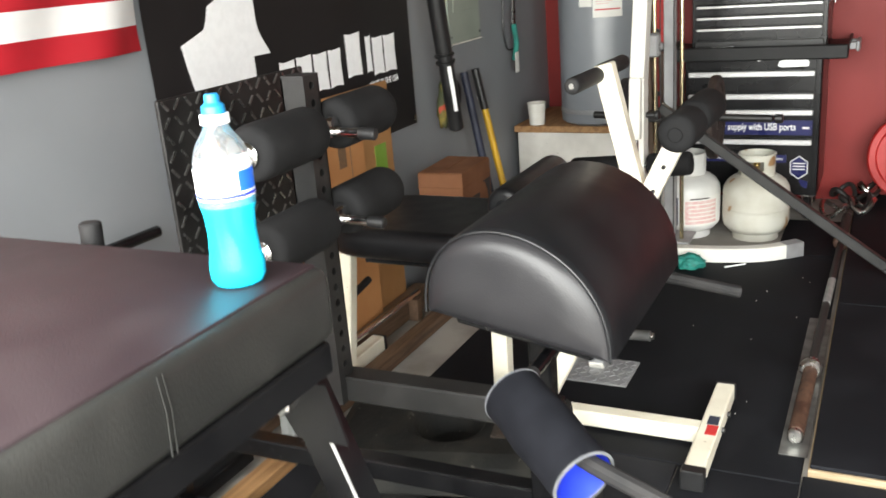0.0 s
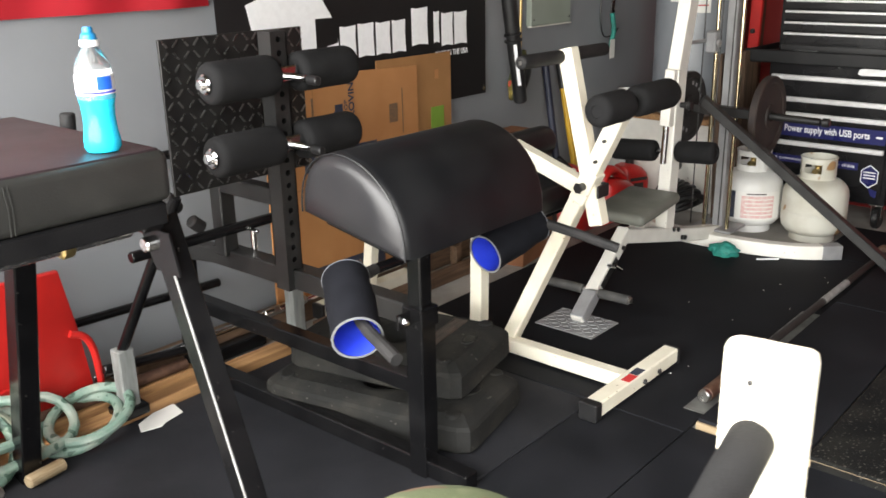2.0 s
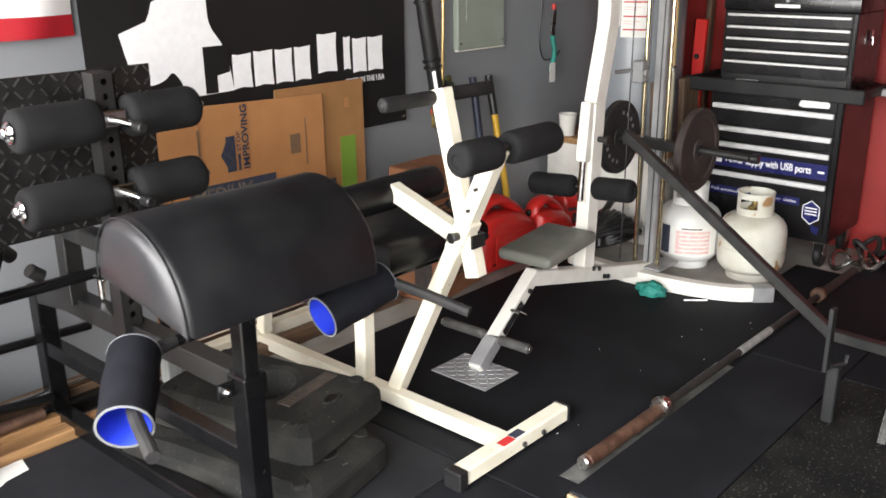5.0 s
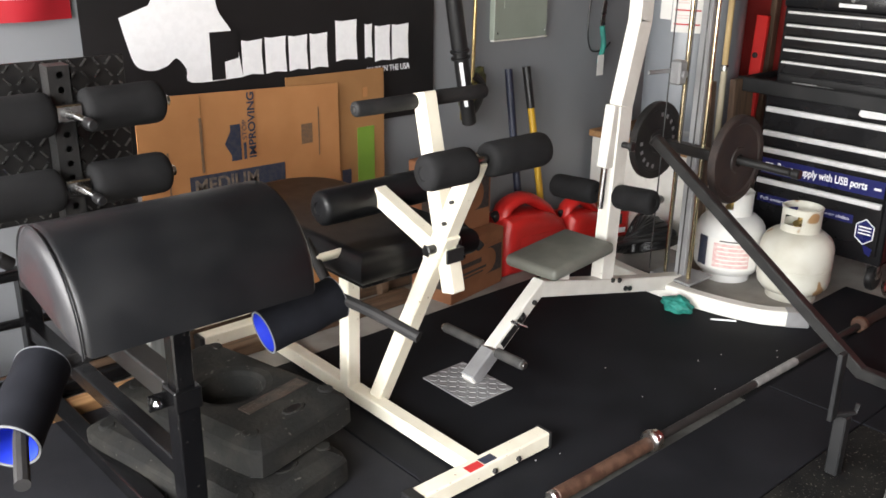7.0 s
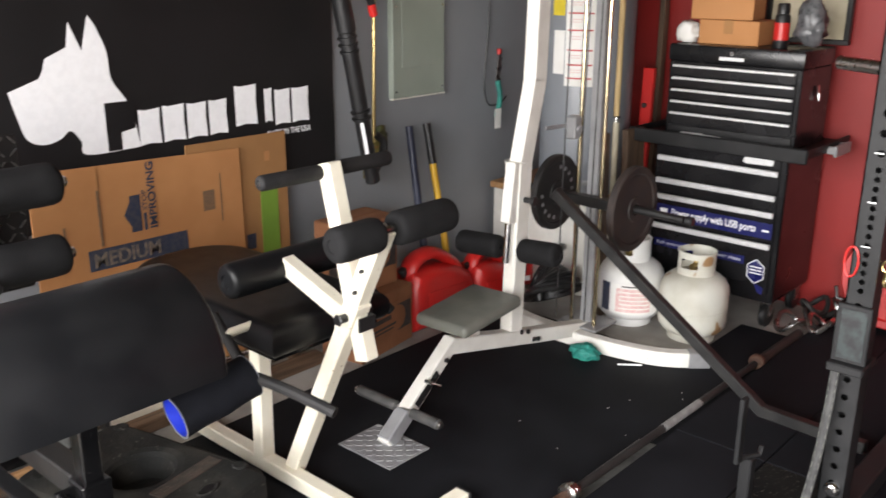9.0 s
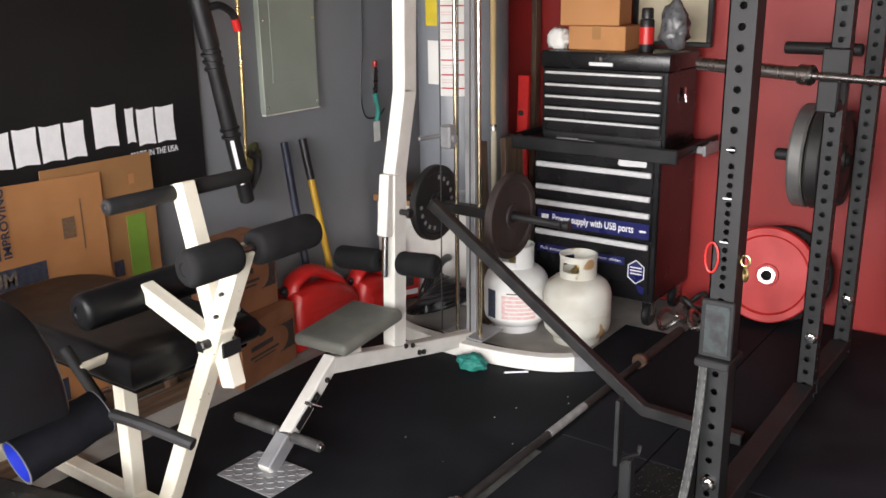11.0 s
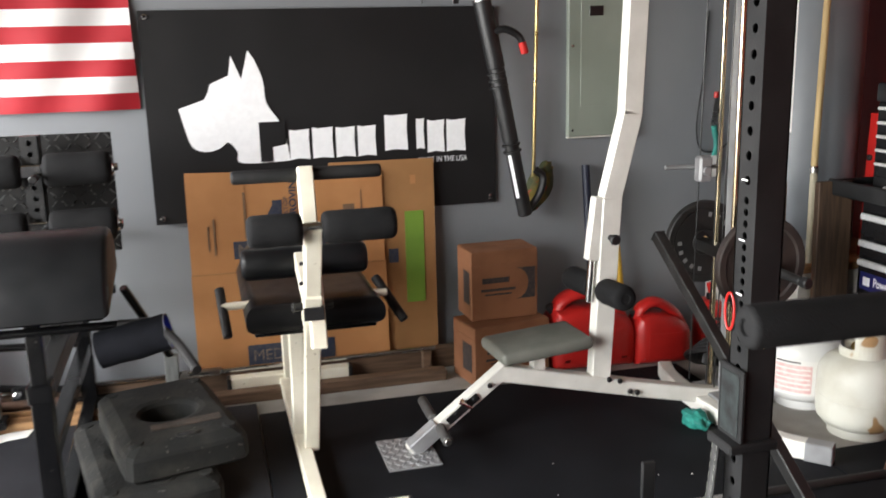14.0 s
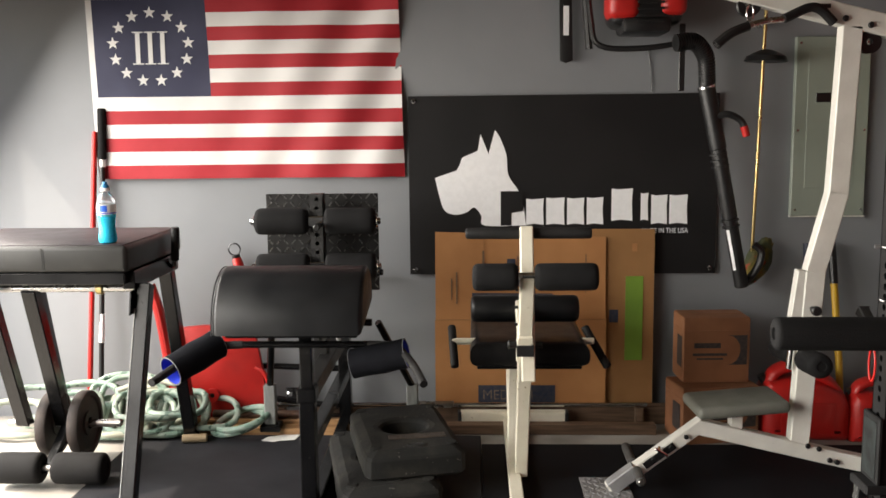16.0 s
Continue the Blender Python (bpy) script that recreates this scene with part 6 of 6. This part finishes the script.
# brown printed boxes
def printed_box(x, y, z, w, d, h, turn, label):
    th = thing("brown_box", (x, y, z), label, "cardboard box", "brown printed boxes")
    t = Matrix.Translation((x, y, z)) @ Matrix.Rotation(turn, 4, "Z")

    def put(b):
        b.transform(t)
        return b
    f = -d / 2 - 0.0018
    part("carton", put(bx(-w / 2, w / 2, -d / 2, d / 2, 0, h, 0.003)), "crate", th)
    part("lid_edge", put(bx(-w / 2 - 0.002, w / 2 + 0.002, -d / 2 - 0.002, d / 2 + 0.002, h * 0.80, h * 0.815, 0.001)), "crate", th)
    part("top_flap", put(bx(-w / 2 + 0.002, w / 2 - 0.004, -d / 2 + 0.003, -0.004, h + 0.0005, h + 0.0035, 0.001)), "crate", th)
    part("top_flap", put(bx(-w / 2 + 0.003, w / 2 - 0.002, 0.002, d / 2 - 0.003, h + 0.0005, h + 0.0035, 0.001)), "crate", th)
    cx, top, low = w * 0.17, h * 0.74, h * 0.28
    shape = [(w * 0.46, low), (w * 0.46, top), (cx, top)] + [(cx + 0.062 * w / 0.33 * math.sin(q), (top + low) / 2 + (top - low) / 2 * math.cos(q)) for q in [math.pi * k / 8 for k in range(1, 8)]] + [(cx, low)]
    part("dark_print", put(prism(shape, "y", f, f + 0.001)), "ink", th, "dark printed shape")
    for u0, u1, v, v1 in ((-0.34, 0.06, 0.54, 0.62), (-0.36, 0.16, 0.42, 0.46), (-0.30, 0.10, 0.36, 0.385)):
        part("print_bar", put(bx(w * u0, w * u1, f, f + 0.001, h * v, h * v1)), "ink", th)
    part("side_print", put(bx(-w / 2 - 0.0018, -w / 2 - 0.0008, -d * 0.36, d * 0.05, h * 0.22, h * 0.70)), "ink", th)
    return th


printed_box(1.439, -0.270, -0.0135, 0.376, 0.225, 0.268, radians(9.5), "brown printed cardboard box standing on the concrete")
printed_box(1.446, -0.200, 0.259, 0.315, 0.200, 0.312, radians(2), "brown printed cardboard box stacked on another")


# ---- red fuel cans ----
def fuel_can(x, y, w, h, d, turn, label, spout=False):
    z = -0.0135
    th = thing("fuel_can", (x, y, z), label, "fuel can", "red fuel cans")
    t = Matrix.Translation((x, y, z)) @ Matrix.Rotation(turn, 4, "Z")

    def put(b):
        b.transform(t)
        return b
    prof = [(-w * 0.47, 0.0), (w * 0.47, 0.0), (w / 2, h * 0.10), (w / 2, h * 0.46), (w * 0.44, h * 0.60), (w * 0.26, h * 0.71), (w * 0.02, h * 0.77), (-w * 0.20, h * 0.79), (-w * 0.42, h * 0.76), (-w / 2, h * 0.62), (-w / 2, h * 0.10)]
    part("body", put(prism(prof, "y", -d / 2, d / 2, min(0.06, d * 0.34), 5)), "red_plastic", th)
    if spout:
        part("collar", put(rod((-w * 0.05, 0, h * 0.74), (-w * 0.05, 0, h * 0.88), w * 0.13, 18)), "plastic_black", th, "black screw collar")
        part("spout", put(rod((-w * 0.05, 0, h * 0.86), (-w * 0.12, 0, h * 1.04), w * 0.075, 14)), "red_plastic", th, "red pouring spout")
        for u0, u1, v0, v1, ink in ((-0.30, 0.30, 0.50, 0.56, "ink"), (-0.16, 0.18, 0.28, 0.46, "ink"), (-0.28, 0.30, 0.13, 0.22, "white_ink")):
            part("print_bar", put(bx(w * u0, w * u1, -d / 2 - 0.0055, -d / 2 - 0.0045, h * v0, h * v1)), ink, th)
    else:
        loop = tube(smooth_path([(-w * 0.40, 0, h * 0.66), (-w * 0.33, 0, h * 0.84), (-w * 0.15, 0, h * 0.925), (w * 0.03, 0, h * 0.90), (w * 0.27, 0, h * 0.74), (w * 0.40, 0, h * 0.56)], 5), h * 0.078, 12)
        for v in loop.verts:
            v.co.y *= 1.9
        part("handle", put(loop), "red_plastic", th, "moulded carry handle")
        part("spout_cap", put(rod((-w * 0.42, 0, h * 0.70), (-w * 0.48, 0, h * 0.80), w * 0.05)), "plastic_black", th, "black screw cap")
    rib = put(prism([(-w * 0.30, h * 0.12), (w * 0.30, h * 0.12), (w * 0.30, h * 0.52), (-w * 0.30, h * 0.52)], "y", -d / 2 - 0.004, -d / 2 + 0.01, 0.004))
    part("raised_panel", rib, "red_plastic", th)
    return th


fuel_can(1.872, -0.265, 0.41, 0.372, 0.22, radians(-4), "red plastic fuel can with a moulded handle")
fuel_can(2.205, -0.320, 0.275, 0.305, 0.20, radians(-6), "red plastic fuel can behind the pulldown column")
jug = fuel_can(2.535, -0.250, 0.190, 0.315, 0.15, radians(-25), "small red fuel can with a black collar and spout", spout=True)
hose = thing("hose_coil", (2.36, -0.62, -0.0135), "heap of coiled black rubber hose behind the machine", "hose")
for k in range(8):
    rr, lean, spin = 0.150 - 0.009 * k, 0.55 + 0.09 * k, -0.5 + 0.17 * k
    ring = [Matrix.Rotation(spin, 3, "Z") @ Vector((rr * math.cos(q), -rr * math.sin(q) * math.cos(lean), rr * math.sin(q) * math.sin(lean))) for q in [2 * math.pi * j / 26 for j in range(27)]]
    low = min(p.z for p in ring)
    part("loop", tube([(2.36 + p.x + 0.006 * (k % 3), -0.62 + p.y + 0.012 * k, p.z - low + 0.002 + 0.006 * k) for p in ring], 0.0155, 8), "plastic_black", hose)
part("hose_end", tube(smooth_path([(2.29, -0.60, 0.05), (2.33, -0.58, 0.16), (2.43, -0.56, 0.23), (2.56, -0.53, 0.25), (2.66, -0.48, 0.21)], 6), 0.019, 10), "plastic_black", hose)


# ---- things on and along the grey wall ----
ep = thing("breaker_panel", (2.04, 0.0, 1.03), "grey-green electrical breaker panel on the wall", "electrical panel")
part("cover", bx(1.865, 2.222, -0.022, 0.011, 1.030, 1.900, 0.003), "panel", ep)
part("door", bx(1.925, 2.162, -0.0245, -0.0215, 1.17, 1.84, 0.001), "panel", ep, "hinged panel door")
part("latch", bx(1.965, 2.035, -0.0285, -0.025, 1.585, 1.630, 0.002), "plastic_black", ep, "black slide latch")
for x, z in ((1.885, 1.06), (2.205, 1.06), (1.885, 1.87), (2.205, 1.87), (2.205, 1.45), (1.885, 1.45)):
    part("screw", rod((x, -0.022, z), (x, -0.026, z), 0.006, 8), "chrome", ep)
solid("panel_lip", bx(1.862, 2.225, -0.026, 0.0, 1.0235, 1.0295, 0.001), "white", "pale flaking lip under the breaker panel", "trim")

bl = thing("leaf_blower", (1.15, -0.02, 1.78), "red and black backpack leaf blower hanging on the wall", "leaf blower")
part("engine", join(bx(0.93, 1.26, -0.30, -0.06, 1.935, 2.22, 0.045, 3), bx(0.98, 1.20, -0.32, -0.10, 1.90, 1.97, 0.02, 2)), "plastic_black", bl)
part("red_cover", join(bx(0.915, 1.06, -0.325, -0.12, 1.965, 2.20, 0.04, 3), bx(1.15, 1.275, -0.325, -0.12, 1.975, 2.18, 0.04, 3)), "red_plastic", bl, "red engine cover")
for k in range(7):
    part("grille_slat", bx(1.045, 1.165, -0.332, -0.325, 1.945 + 0.028 * k, 1.955 + 0.028 * k, 0.001), "plastic_black", bl)
part("back_frame", join(tube(smooth_path([(0.84, -0.10, 2.20), (0.86, -0.12, 1.98), (0.90, -0.14, 1.86), (1.10, -0.14, 1.845), (1.30, -0.14, 1.87)], 5), 0.014, 8), tube([(0.83, -0.06, 2.18), (0.86, -0.06, 1.85)], 0.018, 8)), "plastic_black", bl)
part("hanging_strap", bx(1.262, 1.290, -0.20, -0.19, 1.64, 1.95, 0.003), "plastic_black", bl)
hosep = smooth_path([(1.24, -0.22, 1.86), (1.33, -0.20, 1.865), (1.39, -0.175, 1.80), (1.405, -0.155, 1.70), (1.408, -0.15, 1.655)], 8)
part("flexible_hose", join(*[tube([hosep[k], hosep[k].lerp(hosep[min(k + 1, len(hosep) - 1)], 0.55)], 0.041, 14) for k in range(len(hosep) - 1)], tube(hosep, 0.034, 14)), "plastic_black", bl, "black ribbed flexible hose")
part("hose_clamp", lathe([(0.040, 0), (0.044, 0.002), (0.044, 0.012), (0.040, 0.014)], 22, (1.405, -0.15, 1.665), (1.43, -0.15, 1.55)), "chrome", bl, "bright hose clamp")
part("blow_tube", join(rod((1.405, -0.15, 1.66), (1.470, -0.15, 1.36), 0.040, 22), rod((1.468, -0.15, 1.37), (1.535, -0.15, 1.03), 0.036, 22), rod((1.533, -0.15, 1.04), (1.602, -0.15, 0.695), 0.033, 22)), "plastic_black", bl, "long black blower tube")
for t in (0.33, 0.36, 0.39, 0.66, 0.69):
    c = Vector((1.405, -0.15, 1.66)).lerp(Vector((1.602, -0.15, 0.695)), t)
    part("tube_ring", lathe([(0.030, -0.006), (0.0425, -0.004), (0.0425, 0.004), (0.030, 0.006)], 22, c, c + Vector((0.197, 0, -0.965))), "plastic_black", bl)
part("tube_handle", join(tube(smooth_path([(1.45, -0.17, 1.52), (1.50, -0.19, 1.53), (1.56, -0.19, 1.50), (1.585, -0.19, 1.45)], 5), 0.016, 8)), "plastic_black", bl)
part("red_trigger", rod((1.575, -0.19, 1.475), (1.590, -0.19, 1.425), 0.018), "red_plastic", bl, "red trigger")
lab = bx(-0.008, 0.008, -0.0006, 0.0006, -0.100, 0.100)
lab.transform(Matrix.Translation((1.5385, -0.1755, 0.880)) @ Matrix.Rotation(radians(-11.5), 4, "Y") @ Matrix.Rotation(radians(-48), 4, "Z"))
part("white_mark", lab, "white_ink", bl, "row of white printed blocks")

bar2 = thing("saw_guide_bar", (0.75, -0.02, 1.79), "black cutting guide bar with white mark hung on the wall", "guide bar")
part("bar", prism([(0.722, 1.80), (0.750, 1.787), (0.785, 1.80), (0.775, 2.20), (0.715, 2.20)], "y", -0.035, -0.022, 0.003), "plastic_black", bar2)
part("white_mark", bx(0.737, 0.764, -0.0365, -0.0355, 1.92, 2.06), "white_ink", bar2)
solid("wall_cable", tube(smooth_path([(1.155, 0.006, 1.86), (1.17, 0.004, 1.76), (1.178, 0.002, 1.65)], 5), 0.003, 6), "plastic_black", "thin dark cable on the grey wall", "cable")

tr = thing("string_trimmer", (1.67, -0.03, 0.86), "string trimmer hung upside down with a pale metal shaft", "garden trimmer")
part("shaft", rod((1.660, -0.10, 0.865), (1.690, -0.10, 2.10), 0.0085), "brass", tr, "pale brassy metal shaft")
part("guard", lathe([(0.0, 0.05), (0.03, 0.05), (0.09, 0.02), (0.10, 0.0), (0.09, -0.005), (0.03, 0.0), (0, 0.0)], 24, (1.685, -0.13, 1.78), (1.70, -0.13, 2.2)), "plastic_black", tr, "black line guard")
part("hook", rod((1.688, -0.10, 1.95), (1.688, 0.011, 1.95), 0.006), "steel", tr)
part("loop_handle", tube(smooth_path([(1.62, -0.11, 0.70), (1.68, -0.12, 0.78), (1.70, -0.12, 0.86), (1.665, -0.11, 0.90)], 5), 0.018, 8), "plastic_black", tr)
gl = bmesh.new()
bmesh.ops.create_icosphere(gl, subdivisions=3, radius=1)
for v in gl.verts:
    k = v.co.copy()
    v.co = Vector((k.x * 0.06 + 0.045 * k.z, k.y * 0.035, k.z * 0.115)) * (1 + 0.35 * noise.noise(k * 2.6))
    v.co += Vector((1.700, -0.065, 0.805))
solid("work_glove", gl, "olive", "olive and orange work glove hanging on the wall", "glove")

sl = thing("sledge_hammer", (2.07, -0.09, -0.013), "sledge hammer with a yellow and black handle leaning on the wall", "hammer", "leaning tools")
part("head", bx(2.01, 2.17, -0.225, -0.165, -0.013, 0.05, 0.010, 2), "iron", sl)
part("handle", tube([(2.09, -0.195, 0.04), (2.085, -0.15, 0.33), (2.07, -0.085, 0.70)], 0.017, 12), "yellow", sl, "yellow fibreglass handle")
part("grip", tube([(2.070, -0.085, 0.70), (2.062, -0.050, 0.895)], 0.020, 12), "plastic_black", sl, "black rubber grip")
ax2 = thing("leaning_maul", (1.95, -0.09, -0.013), "dark blue handled maul leaning against the grey wall", "hammer", "leaning tools")
part("head", bx(1.88, 2.00, -0.215, -0.165, -0.013, 0.045, 0.010, 2), "iron", ax2)
part("handle", tube([(1.945, -0.19, 0.03), (1.942, -0.12, 0.45), (1.945, -0.045, 0.895)], 0.019, 12), "blue_handle", ax2, "dark blue handle")

# poles by the flag
rp = thing("red_pole", (-1.66, -0.05, 0.0), "thin red metal pole leaning against the wall", "pole", "leaning poles")
part("pole", rod((-1.695, -0.10, -0.013), (-1.607, -0.022, 1.480), 0.0135), "red_plastic", rp)
bp2 = thing("black_pole", (-1.62, -0.05, 0.0), "black pole with a foam grip leaning against the wall", "pole", "leaning poles")
part("pole", rod((-1.625, -0.12, -0.013), (-1.573, -0.028, 1.36), 0.013), "plastic_black", bp2)
part("ferrule", rod((-1.5745, -0.031, 1.30), (-1.573, -0.028, 1.345), 0.0145), "alu", bp2)
part("foam_grip", roller((-1.5735, -0.031, 1.34), (-1.566, -0.024, 1.595), 0.021, 16, 0.008), "foam", bp2, "black foam grip")
part("white_tag", rod((-1.608, -0.092, 0.41), (-1.602, -0.081, 0.56), 0.0138), "white_ink", bp2)

# red moulded cart leaning behind the bench
rc = thing("red_utility_cart", (-0.95, -0.15, 0.0), "red moulded plastic cart panel leaning against the wall", "cart")
part("panel", prism([(-1.24, 0.03), (-0.775, 0.0), (-0.735, 0.03), (-0.765, 0.30), (-0.800, 0.505), (-1.05, 0.515), (-1.21, 0.50)], "y", -0.175, -0.140, 0.008), "red_plastic", rc)
part("side_rail", tube(smooth_path([(-1.315, -0.165, 0.72), (-1.27, -0.18, 0.58), (-1.225, -0.19, 0.30), (-1.18, -0.20, 0.03)], 6), 0.026, 10), "red_plastic", rc, "curved red side rail")
part("side_rail", tube(smooth_path([(-0.80, -0.18, 0.30), (-0.755, -0.185, 0.275), (-0.730, -0.185, 0.20), (-0.722, -0.185, 0.02)], 6), 0.012, 8), "red_plastic", rc)
part("boss", lathe([(0.012, 0), (0.034, 0), (0.034, 0.014), (0.012, 0.014)], 20, (-1.02, -0.175, 0.16), (-1.02, -1, 0.16)), "red_plastic", rc)
part("hole", rod((-1.02, -0.176, 0.16), (-1.02, -0.184, 0.16), 0.013), "plastic_black", rc)
rf = thing("red_flask", (-0.93, -0.03, 0.83), "red bottle with a ring handle hanging on the wall", "flask")
part("body", lathe([(0, 0), (0.026, 0), (0.028, 0.01), (0.024, 0.10), (0.018, 0.115), (0, 0.118)], 18, (-0.882, -0.04, 0.730), (-0.907, -0.04, 0.83)), "red_plastic", rf)
part("cap", lathe([(0, 0), (0.0195, 0), (0.0205, 0.004), (0.0205, 0.014), (0.017, 0.018), (0, 0.018)], 16, (-0.9085, -0.04, 0.836), (-0.9135, -0.04, 0.856)), "plastic_black", rf, "black cap")
part("ring", tube([(-0.918 + 0.030 * math.cos(a), -0.04, 0.880 + 0.030 * math.sin(a)) for a in [2 * math.pi * k / 20 for k in range(21)]], 0.004, 6), "plastic_black", rf)

# garden hose heap
random.seed(4)
loops = []
for k in range(22):
    cx, cy = (random.uniform(-1.55, -1.05) if k < 15 else random.uniform(-1.98, -1.60)), random.uniform(-0.34, -0.24)
    r, tilt, z = random.uniform(0.12, 0.21), random.uniform(0.25, 0.9), random.uniform(0.07, 0.16)
    ph, turn = random.uniform(0, 6.28), random.uniform(-0.5, 0.5)
    pts = []
    for j in range(27):
        a = ph + 2 * math.pi * 1.05 * j / 26
        u, v = r * math.cos(a), r * math.sin(a)
        pts.append((cx + u * math.cos(turn) - 0.3 * v * math.sin(turn), cy + v * 0.55 * math.cos(tilt) + 0.2 * u * math.sin(turn), max(0.018, z + v * math.sin(tilt) + 0.012 * math.sin(3 * a))))
    loops.append(pts)
hs = thing("garden_hose", (-1.3, -0.3, 0.0), "tangled heap of pale green and white garden hose", "garden hose")
for k, pts in enumerate(loops):
    part("hose_loop", tube(pts, 0.0155, 10), "hose" if k % 3 else "hose_pale", hs)
lp = [(-0.865 + 0.125 * math.cos(a), -0.285 + 0.105 * math.sin(a), 0.052 + 0.033 * math.sin(a + 1)) for a in [2 * math.pi * j / 28 for j in range(29)]]
part("hose_loop", tube(lp, 0.016, 10), "hose", hs)
part("hose_loop", tube([(x + 0.03, y - 0.02, z + 0.028) for x, y, z in lp], 0.016, 10), "hose", hs)
part("hose_end", tube(smooth_path([(-1.45, -0.3, 0.22), (-1.30, -0.30, 0.27), (-1.15, -0.33, 0.26)], 6), 0.014, 10), "hose_pale", hs)

# paper, long chrome bar and small scraps on the floor
pp = [(-0.727, -0.398), (-0.705, -0.348), (-0.635, -0.318), (-0.555, -0.313), (-0.568, -0.388), (-0.640, -0.402), (-0.665, -0.418)]
solid("paper_scrap", prism(pp, "z", 0.0006, 0.0022), "paper", "white scrap of paper lying on the black mat", "paper")
solid("wooden_dowel", rod((-1.10, -0.432, 0.021), (-0.985, -0.415, 0.021), 0.020, 16), "ply", "short pale wooden dowel lying on the mat", "dowel")
cb = thing("chrome_bar", (0.2, -0.14, 0.09), "long chrome bar lying along the timber by the wall", "exercise bar")
part("shaft", rod((-0.72, -0.128, 0.096), (1.16, -0.128, 0.096), 0.0125), "chrome", cb)
part("sleeve", rod((-0.02, -0.128, 0.097), (0.19, -0.128, 0.097), 0.017), "steel", cb)
part("support", bx(-0.70, -0.66, -0.15, -0.108, 0.045, 0.082, 0.003), "wood_dark", cb)
part("support", bx(1.10, 1.14, -0.15, -0.106, -0.0135, 0.083, 0.003), "wood_dark", cb)
random.seed(9)
for k in range(9):
    x, y = random.uniform(0.5, 2.1), random.uniform(-1.6, -1.2)
    s = random.uniform(0.002, 0.004)
    solid("floor_crumb", bx(x, x + s * 1.6, y, y + s, 0.0004, 0.0024, 0.0005), "paper", "tiny pale crumb of debris on the mat", "debris", "crumbs")
pipes = thing("rusty_pipe", (-0.3, -0.20, 0.05), "rusty copper coloured pipe lying by the wall", "pipe")
part("pipe", rod((-1.02, -0.185, 0.066), (-0.42, -0.20, 0.066), 0.020), "rust", pipes)
